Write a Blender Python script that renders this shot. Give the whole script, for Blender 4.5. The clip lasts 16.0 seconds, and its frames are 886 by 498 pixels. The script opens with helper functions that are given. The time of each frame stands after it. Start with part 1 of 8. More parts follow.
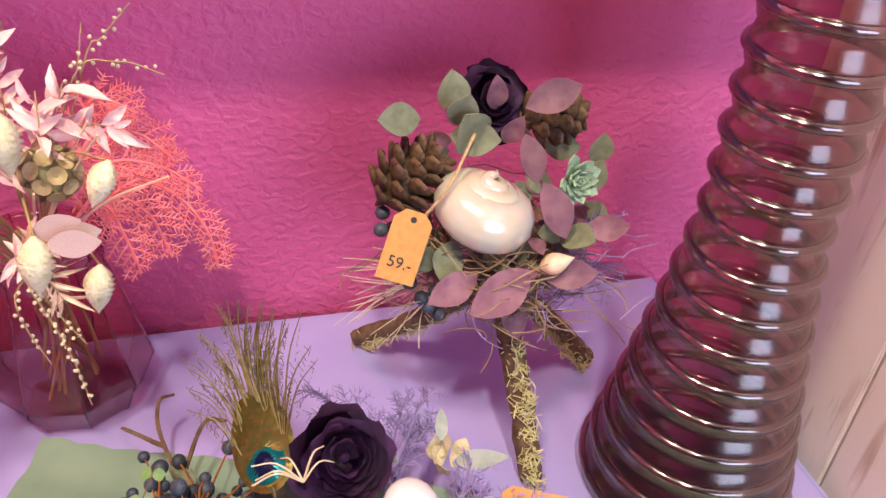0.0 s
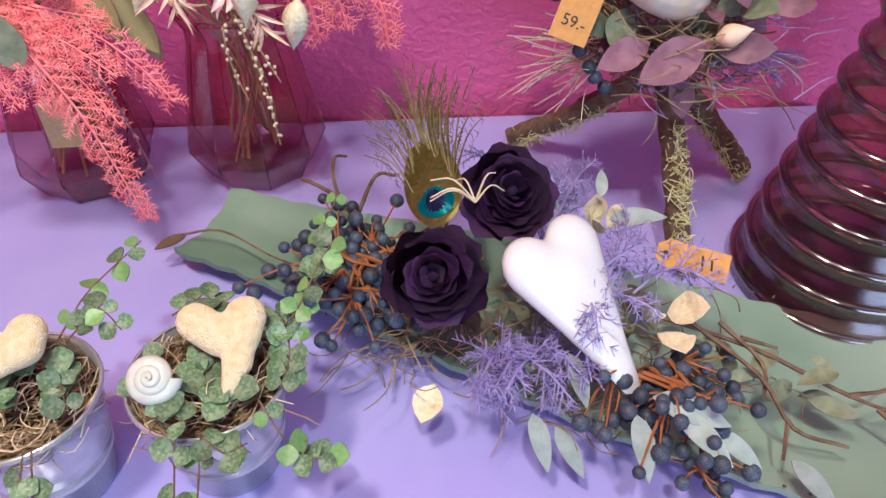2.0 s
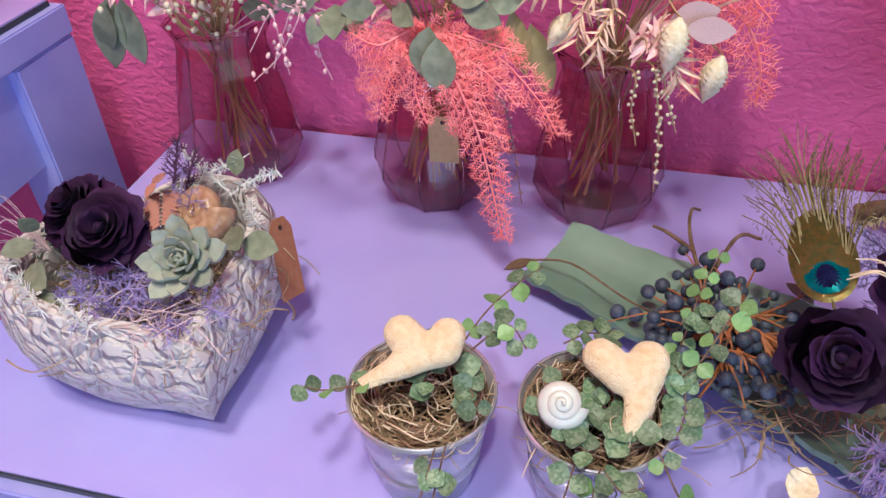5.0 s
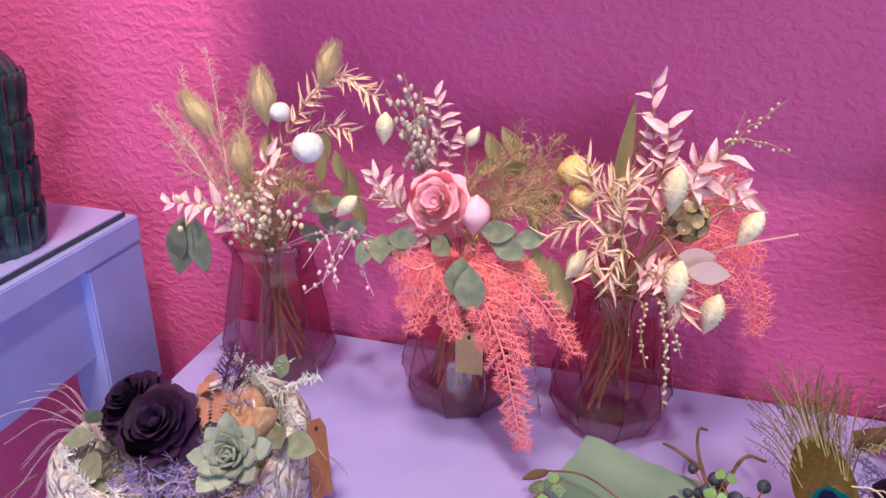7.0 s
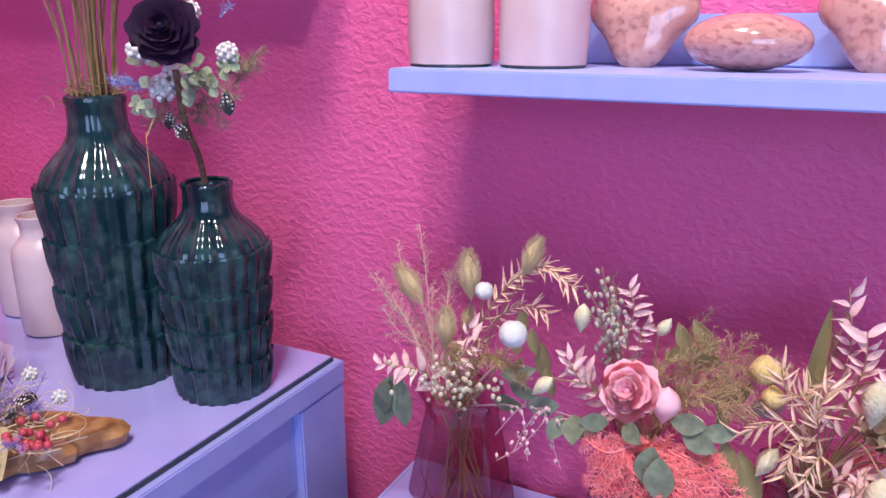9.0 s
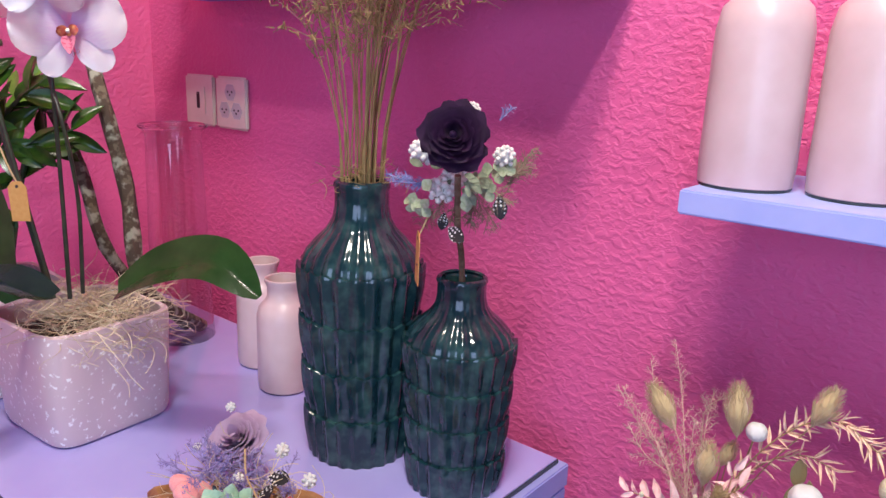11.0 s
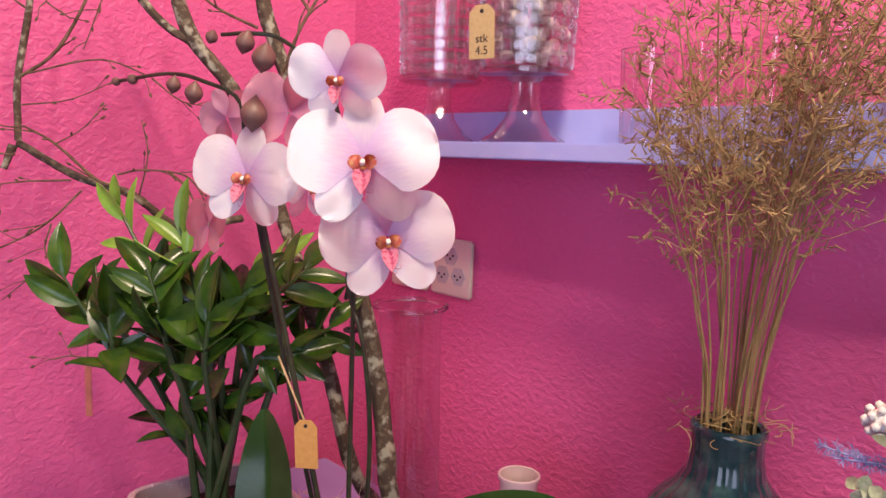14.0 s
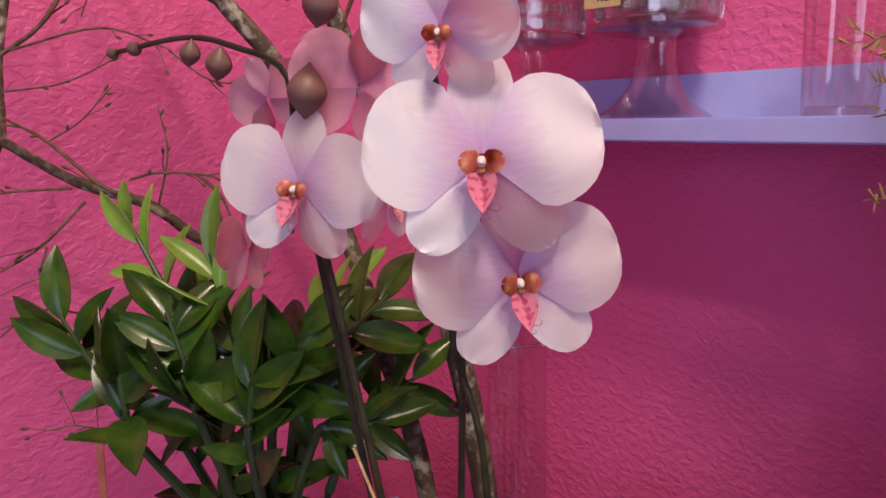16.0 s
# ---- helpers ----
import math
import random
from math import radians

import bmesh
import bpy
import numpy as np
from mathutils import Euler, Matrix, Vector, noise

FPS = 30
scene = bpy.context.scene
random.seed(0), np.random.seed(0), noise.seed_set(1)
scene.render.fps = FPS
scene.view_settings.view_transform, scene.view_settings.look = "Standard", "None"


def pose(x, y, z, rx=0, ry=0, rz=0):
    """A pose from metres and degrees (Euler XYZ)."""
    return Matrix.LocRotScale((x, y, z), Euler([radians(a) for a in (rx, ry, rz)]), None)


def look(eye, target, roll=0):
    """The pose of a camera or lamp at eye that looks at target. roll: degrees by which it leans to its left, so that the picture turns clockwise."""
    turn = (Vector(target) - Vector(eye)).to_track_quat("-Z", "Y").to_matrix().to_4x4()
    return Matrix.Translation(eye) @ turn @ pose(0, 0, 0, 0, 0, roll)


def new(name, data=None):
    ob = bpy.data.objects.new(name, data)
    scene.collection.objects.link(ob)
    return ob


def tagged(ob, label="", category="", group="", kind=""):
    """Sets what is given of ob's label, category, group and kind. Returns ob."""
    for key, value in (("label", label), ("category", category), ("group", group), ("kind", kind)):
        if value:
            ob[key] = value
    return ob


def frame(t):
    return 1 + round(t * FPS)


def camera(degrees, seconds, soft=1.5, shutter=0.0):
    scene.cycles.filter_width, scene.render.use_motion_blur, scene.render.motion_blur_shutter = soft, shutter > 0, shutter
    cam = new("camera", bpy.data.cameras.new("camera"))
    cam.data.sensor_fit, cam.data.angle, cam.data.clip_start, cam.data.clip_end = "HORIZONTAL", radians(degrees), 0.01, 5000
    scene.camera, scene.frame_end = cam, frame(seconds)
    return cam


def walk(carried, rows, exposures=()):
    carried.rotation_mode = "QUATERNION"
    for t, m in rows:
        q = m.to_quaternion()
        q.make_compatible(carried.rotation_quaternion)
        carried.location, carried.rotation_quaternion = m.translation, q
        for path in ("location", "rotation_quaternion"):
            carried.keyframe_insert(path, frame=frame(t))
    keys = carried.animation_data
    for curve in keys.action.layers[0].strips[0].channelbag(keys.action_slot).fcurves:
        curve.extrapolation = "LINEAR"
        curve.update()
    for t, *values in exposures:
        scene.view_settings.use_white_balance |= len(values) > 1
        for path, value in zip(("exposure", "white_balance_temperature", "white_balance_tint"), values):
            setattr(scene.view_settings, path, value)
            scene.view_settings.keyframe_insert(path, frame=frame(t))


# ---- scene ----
cam = camera(61.9, 16.0)
PATH = [
    (0, (-0.1495, -0.5750, 1.1485), (0.3680, 1.2719, -0.1211), 3.2),
    (0.5, (-0.1495, -0.5968, 1.1336), (0.2449, 1.2029, -0.2430), 1.5),
    (1, (-0.1621, -0.6268, 1.1209), (0.1564, 1.1304, -0.3293), 0.7),
    (1.5, (-0.1748, -0.6429, 1.1059), (0.0644, 1.0787, -0.4005), 0.4),
    (2, (-0.1863, -0.6394, 1.0898), (-0.0644, 1.0672, -0.4477), 0.3),
    (2.5, (-0.2104, -0.6394, 1.0737), (-0.1989, 1.0465, -0.4914), 0.6),
    (3, (-0.2392, -0.6394, 1.0714), (-0.3507, 1.0177, -0.5190), 0.3),
    (3.5, (-0.2668, -0.6360, 1.0737), (-0.4853, 0.9924, -0.5362), -0.2),
    (4, (-0.2886, -0.6348, 1.0783), (-0.6038, 0.9786, -0.5305), -1.1),
    (4.2, (-0.2955, -0.6371, 1.0818), (-0.6555, 0.9809, -0.5132), -1.6),
    (6.3, (-0.3151, -0.6750, 1.1336), (-0.8004, 1.2719, 0.0089), 0.1),
    (6.5, (-0.3162, -0.6796, 1.1359), (-0.8061, 1.2949, 0.0629), 0.4),
    (7, (-0.3151, -0.6946, 1.1416), (-0.8487, 1.3340, 0.1963), 1.0),
    (7.5, (-0.3162, -0.7095, 1.1531), (-0.9326, 1.3420, 0.3171), 0.9),
    (8, (-0.3197, -0.7164, 1.1772), (-1.0465, 1.3248, 0.4033), 0.3),
    (8.5, (-0.3312, -0.7256, 1.2037), (-1.1868, 1.2845, 0.4861), -0.1),
    (9, (-0.3427, -0.7360, 1.2244), (-1.3455, 1.2270, 0.5666), -0.0),
    (9.5, (-0.3611, -0.7406, 1.2416), (-1.5134, 1.1511, 0.6241), 0.2),
    (9.7, (-0.3726, -0.7371, 1.2497), (-1.5663, 1.1281, 0.6299), 0.7),
    (11.8, (-0.5129, -0.7613, 1.3014), (-2.0320, 0.8889, 0.7943), 2.4),
    (12, (-0.5313, -0.7624, 1.3060), (-2.0688, 0.8786, 0.8231), 2.5),
    (12.5, (-0.5877, -0.7843, 1.3187), (-2.1321, 0.8625, 0.8794), 2.2),
    (13, (-0.6429, -0.7935, 1.3256), (-2.2091, 0.8475, 0.9404), 2.2),
    (13.5, (-0.7003, -0.8015, 1.3474), (-2.2862, 0.8291, 1.0128), 2.2),
    (14, (-0.7567, -0.7866, 1.3635), (-2.3931, 0.8050, 1.0841), 2.1),
    (14.5, (-0.8176, -0.7601, 1.3854), (-2.5265, 0.7624, 1.1588), 2.2),
    (15, (-0.8728, -0.7268, 1.3992), (-2.6416, 0.7302, 1.2037), 1.7),
    (15.5, (-0.9165, -0.7015, 1.3911), (-2.6933, 0.7406, 1.1542), 0.8),
    (16, (-0.9441, -0.6865, 1.3716), (-2.6657, 0.7969, 1.0162), 0.2),
]
walk(cam, [(t, look(eye, target, roll)) for t, eye, target, roll in PATH],
     [(0, -0.08, 7000, 8), (1.5, -0.24, 6000, 2), (4, -0.48, 5600, 0), (7, -0.33, 6000, 10), (9.5, -0.60, 5200, 6), (12, -0.60, 6200, 2), (13.5, -0.60, 6800, 10), (15, -1.08, 6900, 14), (16, -1.25, 6700, 16)])

# ---- light ----
world = bpy.data.worlds.new("world")
scene.world = world
world.use_nodes = True
sky = world.node_tree.nodes.new("ShaderNodeTexSky")
sky.sky_type, sky.sun_disc = "NISHITA", False
sky.sun_elevation, sky.sun_rotation = radians(35), radians(200)
world.node_tree.links.new(sky.outputs[0], world.node_tree.nodes["Background"].inputs[0])
world.node_tree.nodes["Background"].inputs[1].default_value = 0.1


def area(name, m, size, size_y, watts, colour):
    d = bpy.data.lights.new(name, "AREA")
    d.shape, d.size, d.size_y, d.energy, d.color = "RECTANGLE", size, size_y, watts, colour
    ob = new(name, d)
    ob.matrix_world = m
    return ob


# daylight in the openings of the two shop windows behind the camera, and the ceiling spots over the display
area("window_daylight", look((0.85, -3.35, 1.4), (-0.4, 0, 1.0)), 1.9, 1.8, 76, (0.60, 0.66, 1.0))
area("window_daylight", look((1.86, -2.35, 1.6), (-1.0, 0, 1.1)), 1.7, 1.7, 10, (0.60, 0.68, 1.0))
area("ceiling_lamp_light", look((-0.62, -0.72, 2.56), (-1.3, -0.35, 1.1)), 0.26, 0.26, 44, (1.0, 0.80, 0.62))
area("ceiling_lamp_light", look((-0.22, -1.16, 2.56), (-0.2, -0.1, 0.9)), 0.10, 0.10, 25, (1.0, 0.86, 0.74))

# ---- materials ----


def mat(name, base, rough=0.5, metal=0.0, var=None, scale=20.0, detail=4.0, bump=0.0, bscale=60.0, spec=0.5, coat=0.0,
        sheen=0.0, trans=0.0, sss=0.0, lo=0.35, hi=0.65, var2=None, scale2=4.0, dist=0.01, rnd=0.0):
    """A principled material: base colour mixed with var by a fine noise, and with var2 by a broad one; bump from noise."""
    m = bpy.data.materials.new(name)
    m.use_nodes = True
    nt = m.node_tree
    b = nt.nodes["Principled BSDF"]
    b.inputs["Roughness"].default_value, b.inputs["Metallic"].default_value = rough, metal
    b.inputs["Specular IOR Level"].default_value = spec
    b.inputs["Coat Weight"].default_value, b.inputs["Coat Roughness"].default_value = coat, 0.08
    b.inputs["Sheen Weight"].default_value = sheen
    b.inputs["Transmission Weight"].default_value = trans
    b.inputs["Subsurface Weight"].default_value = sss
    b.inputs["Subsurface Radius"].default_value, b.inputs["Subsurface Scale"].default_value = (1, 0.7, 0.6), 0.006
    tex = nt.nodes.new("ShaderNodeTexCoord")
    b.inputs["Base Color"].default_value = (*base, 1)
    last = None
    for i, (c, s) in enumerate(((var, scale), (var2, scale2))):
        if c is None:
            continue
        n, r, x = nt.nodes.new("ShaderNodeTexNoise"), nt.nodes.new("ShaderNodeValToRGB"), nt.nodes.new("ShaderNodeMix")
        n.inputs["Scale"].default_value, n.inputs["Detail"].default_value = s, detail
        nt.links.new(tex.outputs["Object"], n.inputs["Vector"])
        nt.links.new(n.outputs["Fac"], r.inputs[0])
        r.color_ramp.elements[0].position, r.color_ramp.elements[1].position = lo, hi
        x.data_type = "RGBA"
        nt.links.new(r.outputs[0], x.inputs[0])
        x.inputs[6].default_value, x.inputs[7].default_value = (*base, 1), (*c, 1)
        if last:
            nt.links.new(last.outputs[2], x.inputs[6])
        last = x
    if rnd:
        oi, mp, hs = nt.nodes.new("ShaderNodeObjectInfo"), nt.nodes.new("ShaderNodeMapRange"), nt.nodes.new("ShaderNodeHueSaturation")
        mp.inputs[3].default_value, mp.inputs[4].default_value = 1 - rnd, 1 + rnd
        nt.links.new(oi.outputs["Random"], mp.inputs[0])
        nt.links.new(mp.outputs[0], hs.inputs["Value"])
        if last:
            nt.links.new(last.outputs[2], hs.inputs["Color"])
        else:
            hs.inputs["Color"].default_value = (*base, 1)
        nt.links.new(hs.outputs[0], b.inputs["Base Color"])
    elif last:
        nt.links.new(last.outputs[2], b.inputs["Base Color"])
    if bump:
        n, u = nt.nodes.new("ShaderNodeTexNoise"), nt.nodes.new("ShaderNodeBump")
        n.inputs["Scale"].default_value, n.inputs["Detail"].default_value = bscale, 5
        nt.links.new(tex.outputs["Object"], n.inputs["Vector"])
        nt.links.new(n.outputs["Fac"], u.inputs["Height"])
        u.inputs["Strength"].default_value, u.inputs["Distance"].default_value = bump, dist
        nt.links.new(u.outputs[0], b.inputs["Normal"])
    return m


def glass(name, colour, rough=0.03, gloss=0.6, least=0.09):
    """Thin tinted glass: light passes straight through, tinted, and mirrors more at a slant."""
    m = bpy.data.materials.new(name)
    m.use_nodes = True
    nt = m.node_tree
    nt.nodes.remove(nt.nodes["Principled BSDF"])
    tr, gl, mx, lw, pw, mp = (nt.nodes.new(k) for k in ("ShaderNodeBsdfTransparent", "ShaderNodeBsdfGlossy", "ShaderNodeMixShader", "ShaderNodeLayerWeight", "ShaderNodeMath", "ShaderNodeMapRange"))
    tr.inputs[0].default_value = (*colour, 1)
    gl.inputs["Roughness"].default_value = rough
    pw.operation, pw.inputs[1].default_value = "POWER", 2.2
    mp.inputs[3].default_value, mp.inputs[4].default_value = least, gloss
    nt.links.new(lw.outputs["Facing"], pw.inputs[0])
    nt.links.new(pw.outputs[0], mp.inputs[0])
    nt.links.new(mp.outputs[0], mx.inputs[0])
    nt.links.new(tr.outputs[0], mx.inputs[1])
    nt.links.new(gl.outputs[0], mx.inputs[2])
    nt.links.new(mx.outputs[0], nt.nodes["Material Output"].inputs[0])
    return m


def wall_paint():
    """Hot pink emulsion over a rolled, worm-like plaster relief."""
    m = mat("pink_plaster_paint", (0.74, 0.125, 0.32), 0.5, var=(0.70, 0.11, 0.30), scale=9, var2=(0.77, 0.14, 0.35), scale2=1.7, lo=0.3, hi=0.7)
    nt = m.node_tree
    b = nt.nodes["Principled BSDF"]
    tex, n1, n2 = nt.nodes.new("ShaderNodeTexCoord"), nt.nodes.new("ShaderNodeTexNoise"), nt.nodes.new("ShaderNodeTexNoise")
    mapping = nt.nodes.new("ShaderNodeMapping")
    mapping.inputs["Scale"].default_value = (0.85, 0.85, 1.15)
    n1.inputs["Scale"].default_value, n1.inputs["Detail"].default_value, n1.inputs["Distortion"].default_value = 108, 3.0, 0.4
    n2.inputs["Scale"].default_value, n2.inputs["Detail"].default_value = 21, 2
    ramp, add, bump = nt.nodes.new("ShaderNodeValToRGB"), nt.nodes.new("ShaderNodeMath"), nt.nodes.new("ShaderNodeBump")
    ramp.color_ramp.elements[0].position, ramp.color_ramp.elements[1].position = 0.42, 0.62
    add.operation = "ADD"
    nt.links.new(tex.outputs["Object"], mapping.inputs["Vector"])
    for n in (n1, n2):
        nt.links.new(mapping.outputs[0], n.inputs["Vector"])
    nt.links.new(n1.outputs["Fac"], ramp.inputs[0])
    nt.links.new(ramp.outputs[0], add.inputs[0])
    nt.links.new(n2.outputs["Fac"], add.inputs[1])
    nt.links.new(add.outputs[0], bump.inputs["Height"])
    bump.inputs["Strength"].default_value, bump.inputs["Distance"].default_value = 0.46, 0.0024
    nt.links.new(bump.outputs[0], b.inputs["Normal"])
    return m


M_WALL = wall_paint()
M_LAV = mat("lavender_table_paint", (0.40, 0.37, 0.80), 0.16, var=(0.43, 0.40, 0.82), scale=14, coat=0.9, bump=0.05, bscale=8)
M_LAVSIDE = mat("lavender_frame_paint", (0.31, 0.33, 0.70), 0.45, var=(0.35, 0.37, 0.73), scale=25, bump=0.1, bscale=120, dist=0.001)
M_SHELF = mat("pale_blue_shelf_paint", (0.38, 0.44, 0.85), 0.5, var=(0.42, 0.47, 0.86), scale=40, bump=0.12, bscale=150, dist=0.001)
M_GAP = mat("dark_glass_edge", (0.02, 0.03, 0.035), 0.12, var=(0.04, 0.05, 0.05), scale=60)


def weathered_board():
    """Whitewashed wood: brown grain streaks showing along the boards where the paint is worn."""
    m = mat("weathered_white_board_paint", (0.84, 0.82, 0.80), 0.6, bump=0.3, bscale=90, dist=0.002)
    nt = m.node_tree
    tex, mp, n, big, mul, ramp, mx = (nt.nodes.new(k) for k in ("ShaderNodeTexCoord", "ShaderNodeMapping", "ShaderNodeTexNoise", "ShaderNodeTexNoise", "ShaderNodeMath", "ShaderNodeValToRGB", "ShaderNodeMix"))
    mp.inputs["Scale"].default_value = (60, 60, 5)
    n.inputs["Scale"].default_value, n.inputs["Detail"].default_value, n.inputs["Distortion"].default_value = 1.6, 6, 0.8
    big.inputs["Scale"].default_value = 9
    mul.operation = "MULTIPLY"
    nt.links.new(tex.outputs["Object"], mp.inputs["Vector"])
    nt.links.new(mp.outputs[0], n.inputs["Vector"])
    nt.links.new(tex.outputs["Object"], big.inputs["Vector"])
    nt.links.new(n.outputs["Fac"], mul.inputs[0])
    nt.links.new(big.outputs["Fac"], mul.inputs[1])
    nt.links.new(mul.outputs[0], ramp.inputs[0])
    ramp.color_ramp.elements[0].position, ramp.color_ramp.elements[1].position = 0.34, 0.46
    mx.data_type = "RGBA"
    mx.inputs[6].default_value, mx.inputs[7].default_value = (0.84, 0.82, 0.80, 1), (0.52, 0.43, 0.35, 1)
    nt.links.new(ramp.outputs[0], mx.inputs[0])
    nt.links.new(mx.outputs[2], nt.nodes["Principled BSDF"].inputs["Base Color"])
    return m


M_BOARD = weathered_board()
M_PINKGLASS = glass("rose_tinted_glass", (0.86, 0.60, 0.66), 0.03, 0.55, 0.07)
M_MAUVEGLASS = glass("mauve_glass", (0.62, 0.40, 0.41), 0.20, 0.75, 0.10)


def thick_glass(name, colour, rough=0.04):
    m = mat(name, colour, rough, trans=1.0)
    m.node_tree.nodes["Principled BSDF"].inputs["IOR"].default_value = 1.46
    return m


M_MAUVERING = glass("mauve_ring_glass", (0.60, 0.40, 0.42), 0.13, 0.9, 0.22)
M_PINKTHICK = thick_glass("thick_rose_glass", (0.92, 0.70, 0.75))
M_CLEARTHICK = thick_glass("thick_clear_pink_glass", (0.97, 0.90, 0.92))
M_CLEAR = glass("clear_pink_glass", (0.965, 0.91, 0.93), 0.05, 0.75, 0.12)
M_PRESSED = glass("pressed_pink_glass", (0.97, 0.92, 0.94), 0.25, 0.85, 0.28)
M_GREENGLAZE = mat("dark_teal_glaze", (0.008, 0.028, 0.036), 0.10, var=(0.040, 0.090, 0.085), scale=55, coat=0.3, bump=0.12, bscale=40, dist=0.002, lo=0.45, hi=0.75)
M_POT = mat("blush_pot_glaze", (0.64, 0.50, 0.52), 0.40, var=(0.90, 0.86, 0.86), scale=150, lo=0.60, hi=0.66, bump=0.08, bscale=70, dist=0.002)
M_CANDLE = mat("pale_pink_ceramic", (0.68, 0.52, 0.53), 0.35, var=(0.61, 0.44, 0.45), scale=22)
M_ZINC = mat("galvanised_zinc", (0.66, 0.68, 0.70), 0.24, 0.65, var=(0.50, 0.52, 0.55), scale=60)
M_AGAVE = mat("grey_green_agave", (0.17, 0.28, 0.21), 0.55, var=(0.12, 0.21, 0.15), scale=14, var2=(0.26, 0.36, 0.29), scale2=6, bump=0.2, bscale=40, dist=0.002)
M_PLAIN = mat("plain_room_paint", (0.24, 0.235, 0.24), 0.7, var=(0.21, 0.205, 0.21), scale=6)
M_FLOOR = mat("grey_floor", (0.30, 0.28, 0.27), 0.5, var=(0.25, 0.23, 0.22), scale=10)

# ---- building blocks ----


def thing(name, label, category, at=(0, 0, 0), turn=0.0, group="", kind=""):
    ob = new(name)
    ob.matrix_world = pose(*at, 0, 0, turn)
    ob.empty_display_size = 0.02
    return tagged(ob, label, category, group, kind)


def part(name, bm, material, parent=None, label="", smooth=True):
    me = bpy.data.meshes.new(name)
    bmesh.ops.recalc_face_normals(bm, faces=bm.faces)
    bm.to_mesh(me)
    bm.free()
    if smooth:
        for p in me.polygons:
            p.use_smooth = True
        me.set_sharp_from_angle(angle=radians(38))
    me.materials.append(material)
    ob = new(name, me)
    ob.parent = parent
    if label:
        ob["label"] = label
    return ob


def again(ob, m, parent=None):
    """Another object on the same mesh, at the pose m under its parent."""
    o = new(ob.name.split(".")[0], ob.data)
    o.parent = parent or ob.parent
    o.matrix_basis = m
    if "label" in ob:
        o["label"] = ob["label"]
    return o


def box(bm, lo, hi, bevel=0.0, m=None):
    c = bmesh.ops.create_cube(bm, size=1)
    vs = c["verts"]
    for v in vs:
        v.co = Vector([lo[i] + (v.co[i] + 0.5) * (hi[i] - lo[i]) for i in range(3)])
    if bevel:
        es = list({e for v in vs for e in v.link_edges})
        r = bmesh.ops.bevel(bm, geom=es, offset=bevel, segments=2, affect="EDGES", clamp_overlap=True)
        vs = list({v for f in r["faces"] for v in f.verts} | {v for v in vs if v.is_valid})
    if m is not None:
        for v in vs:
            v.co = m @ v.co
    return bm


def boxed(lo, hi, bevel=0.0):
    return box(bmesh.new(), lo, hi, bevel)


def lathe(profile, n=32, shape=None, cap0=True, cap1=False, twist=0.0):
    """Profile rows (radius, z) turned round z; shape(angle, i) scales the radius."""
    bm = bmesh.new()
    rings = []
    for i, (r, z) in enumerate(profile):
        ring = []
        for k in range(n):
            a = 2 * math.pi * k / n + twist * i
            q = r * (shape(a, i) if shape else 1)
            ring.append(bm.verts.new((q * math.cos(a), q * math.sin(a), z)))
        rings.append(ring)
    for a, b in zip(rings, rings[1:]):
        for k in range(n):
            bm.faces.new((a[k], a[(k + 1) % n], b[(k + 1) % n], b[k]))
    if cap0:
        bm.faces.new(rings[0][::-1])
    if cap1:
        bm.faces.new(rings[-1])
    return bm


def vessel(outer, wall, floor):
    """A profile up the outside and down the inside, for a hollow pot."""
    inner = [(max(r - wall, 0.002), z) for r, z in reversed(outer) if z > outer[0][1] + floor]
    return outer + [(outer[-1][0] - wall * 0.5, outer[-1][1] + wall * 0.35)] + inner + [(0.001, outer[0][1] + floor)]


def arc(points, steps=6):
    """A smooth line through the points (Catmull-Rom)."""
    p = [Vector(q) for q in points]
    p = [2 * p[0] - p[1]] + p + [2 * p[-1] - p[-2]]
    out = []
    for i in range(1, len(p) - 2):
        for s in range(steps):
            t = s / steps
            out.append(0.5 * (2 * p[i] + (p[i + 1] - p[i - 1]) * t + (2 * p[i - 1] - 5 * p[i] + 4 * p[i + 1] - p[i + 2]) * t * t
                              + (3 * p[i] - p[i - 1] - 3 * p[i + 1] + p[i + 2]) * t ** 3))
    return out + [p[-2]]


def tube(bm, line, r0, r1=None, n=6, rough=0.0, rnd=random):
    """A tapering tube along a line of points."""
    r1 = r0 if r1 is None else r1
    rings, up = [], Vector((0.31, 0.12, 0.94))
    for i, p in enumerate(line):
        d = (line[min(i + 1, len(line) - 1)] - line[max(i - 1, 0)])
        d = d.normalized() if d.length > 1e-9 else Vector((0, 0, 1))
        a = d.cross(up)
        if a.length < 0.1:
            a = d.cross(Vector((1, 0, 0)))
        a.normalize()
        b = d.cross(a)
        r = r0 + (r1 - r0) * i / max(len(line) - 1, 1)
        ring = []
        for k in range(n):
            q = r * (1 + rough * (rnd.random() - 0.5))
            w = 2 * math.pi * k / n
            ring.append(bm.verts.new(p + a * (q * math.cos(w)) + b * (q * math.sin(w))))
        rings.append(ring)
    for u, v in zip(rings, rings[1:]):
        for k in range(n):
            bm.faces.new((u[k], u[(k + 1) % n], v[(k + 1) % n], v[k]))
    if n > 2:
        bm.faces.new(rings[0][::-1])
        bm.faces.new(rings[-1])
    return bm


def solid(name, lo, hi, material, label, category, bevel=0.0):
    return tagged(part(name, boxed(lo, hi, bevel), material, None), label, category, kind="structure")


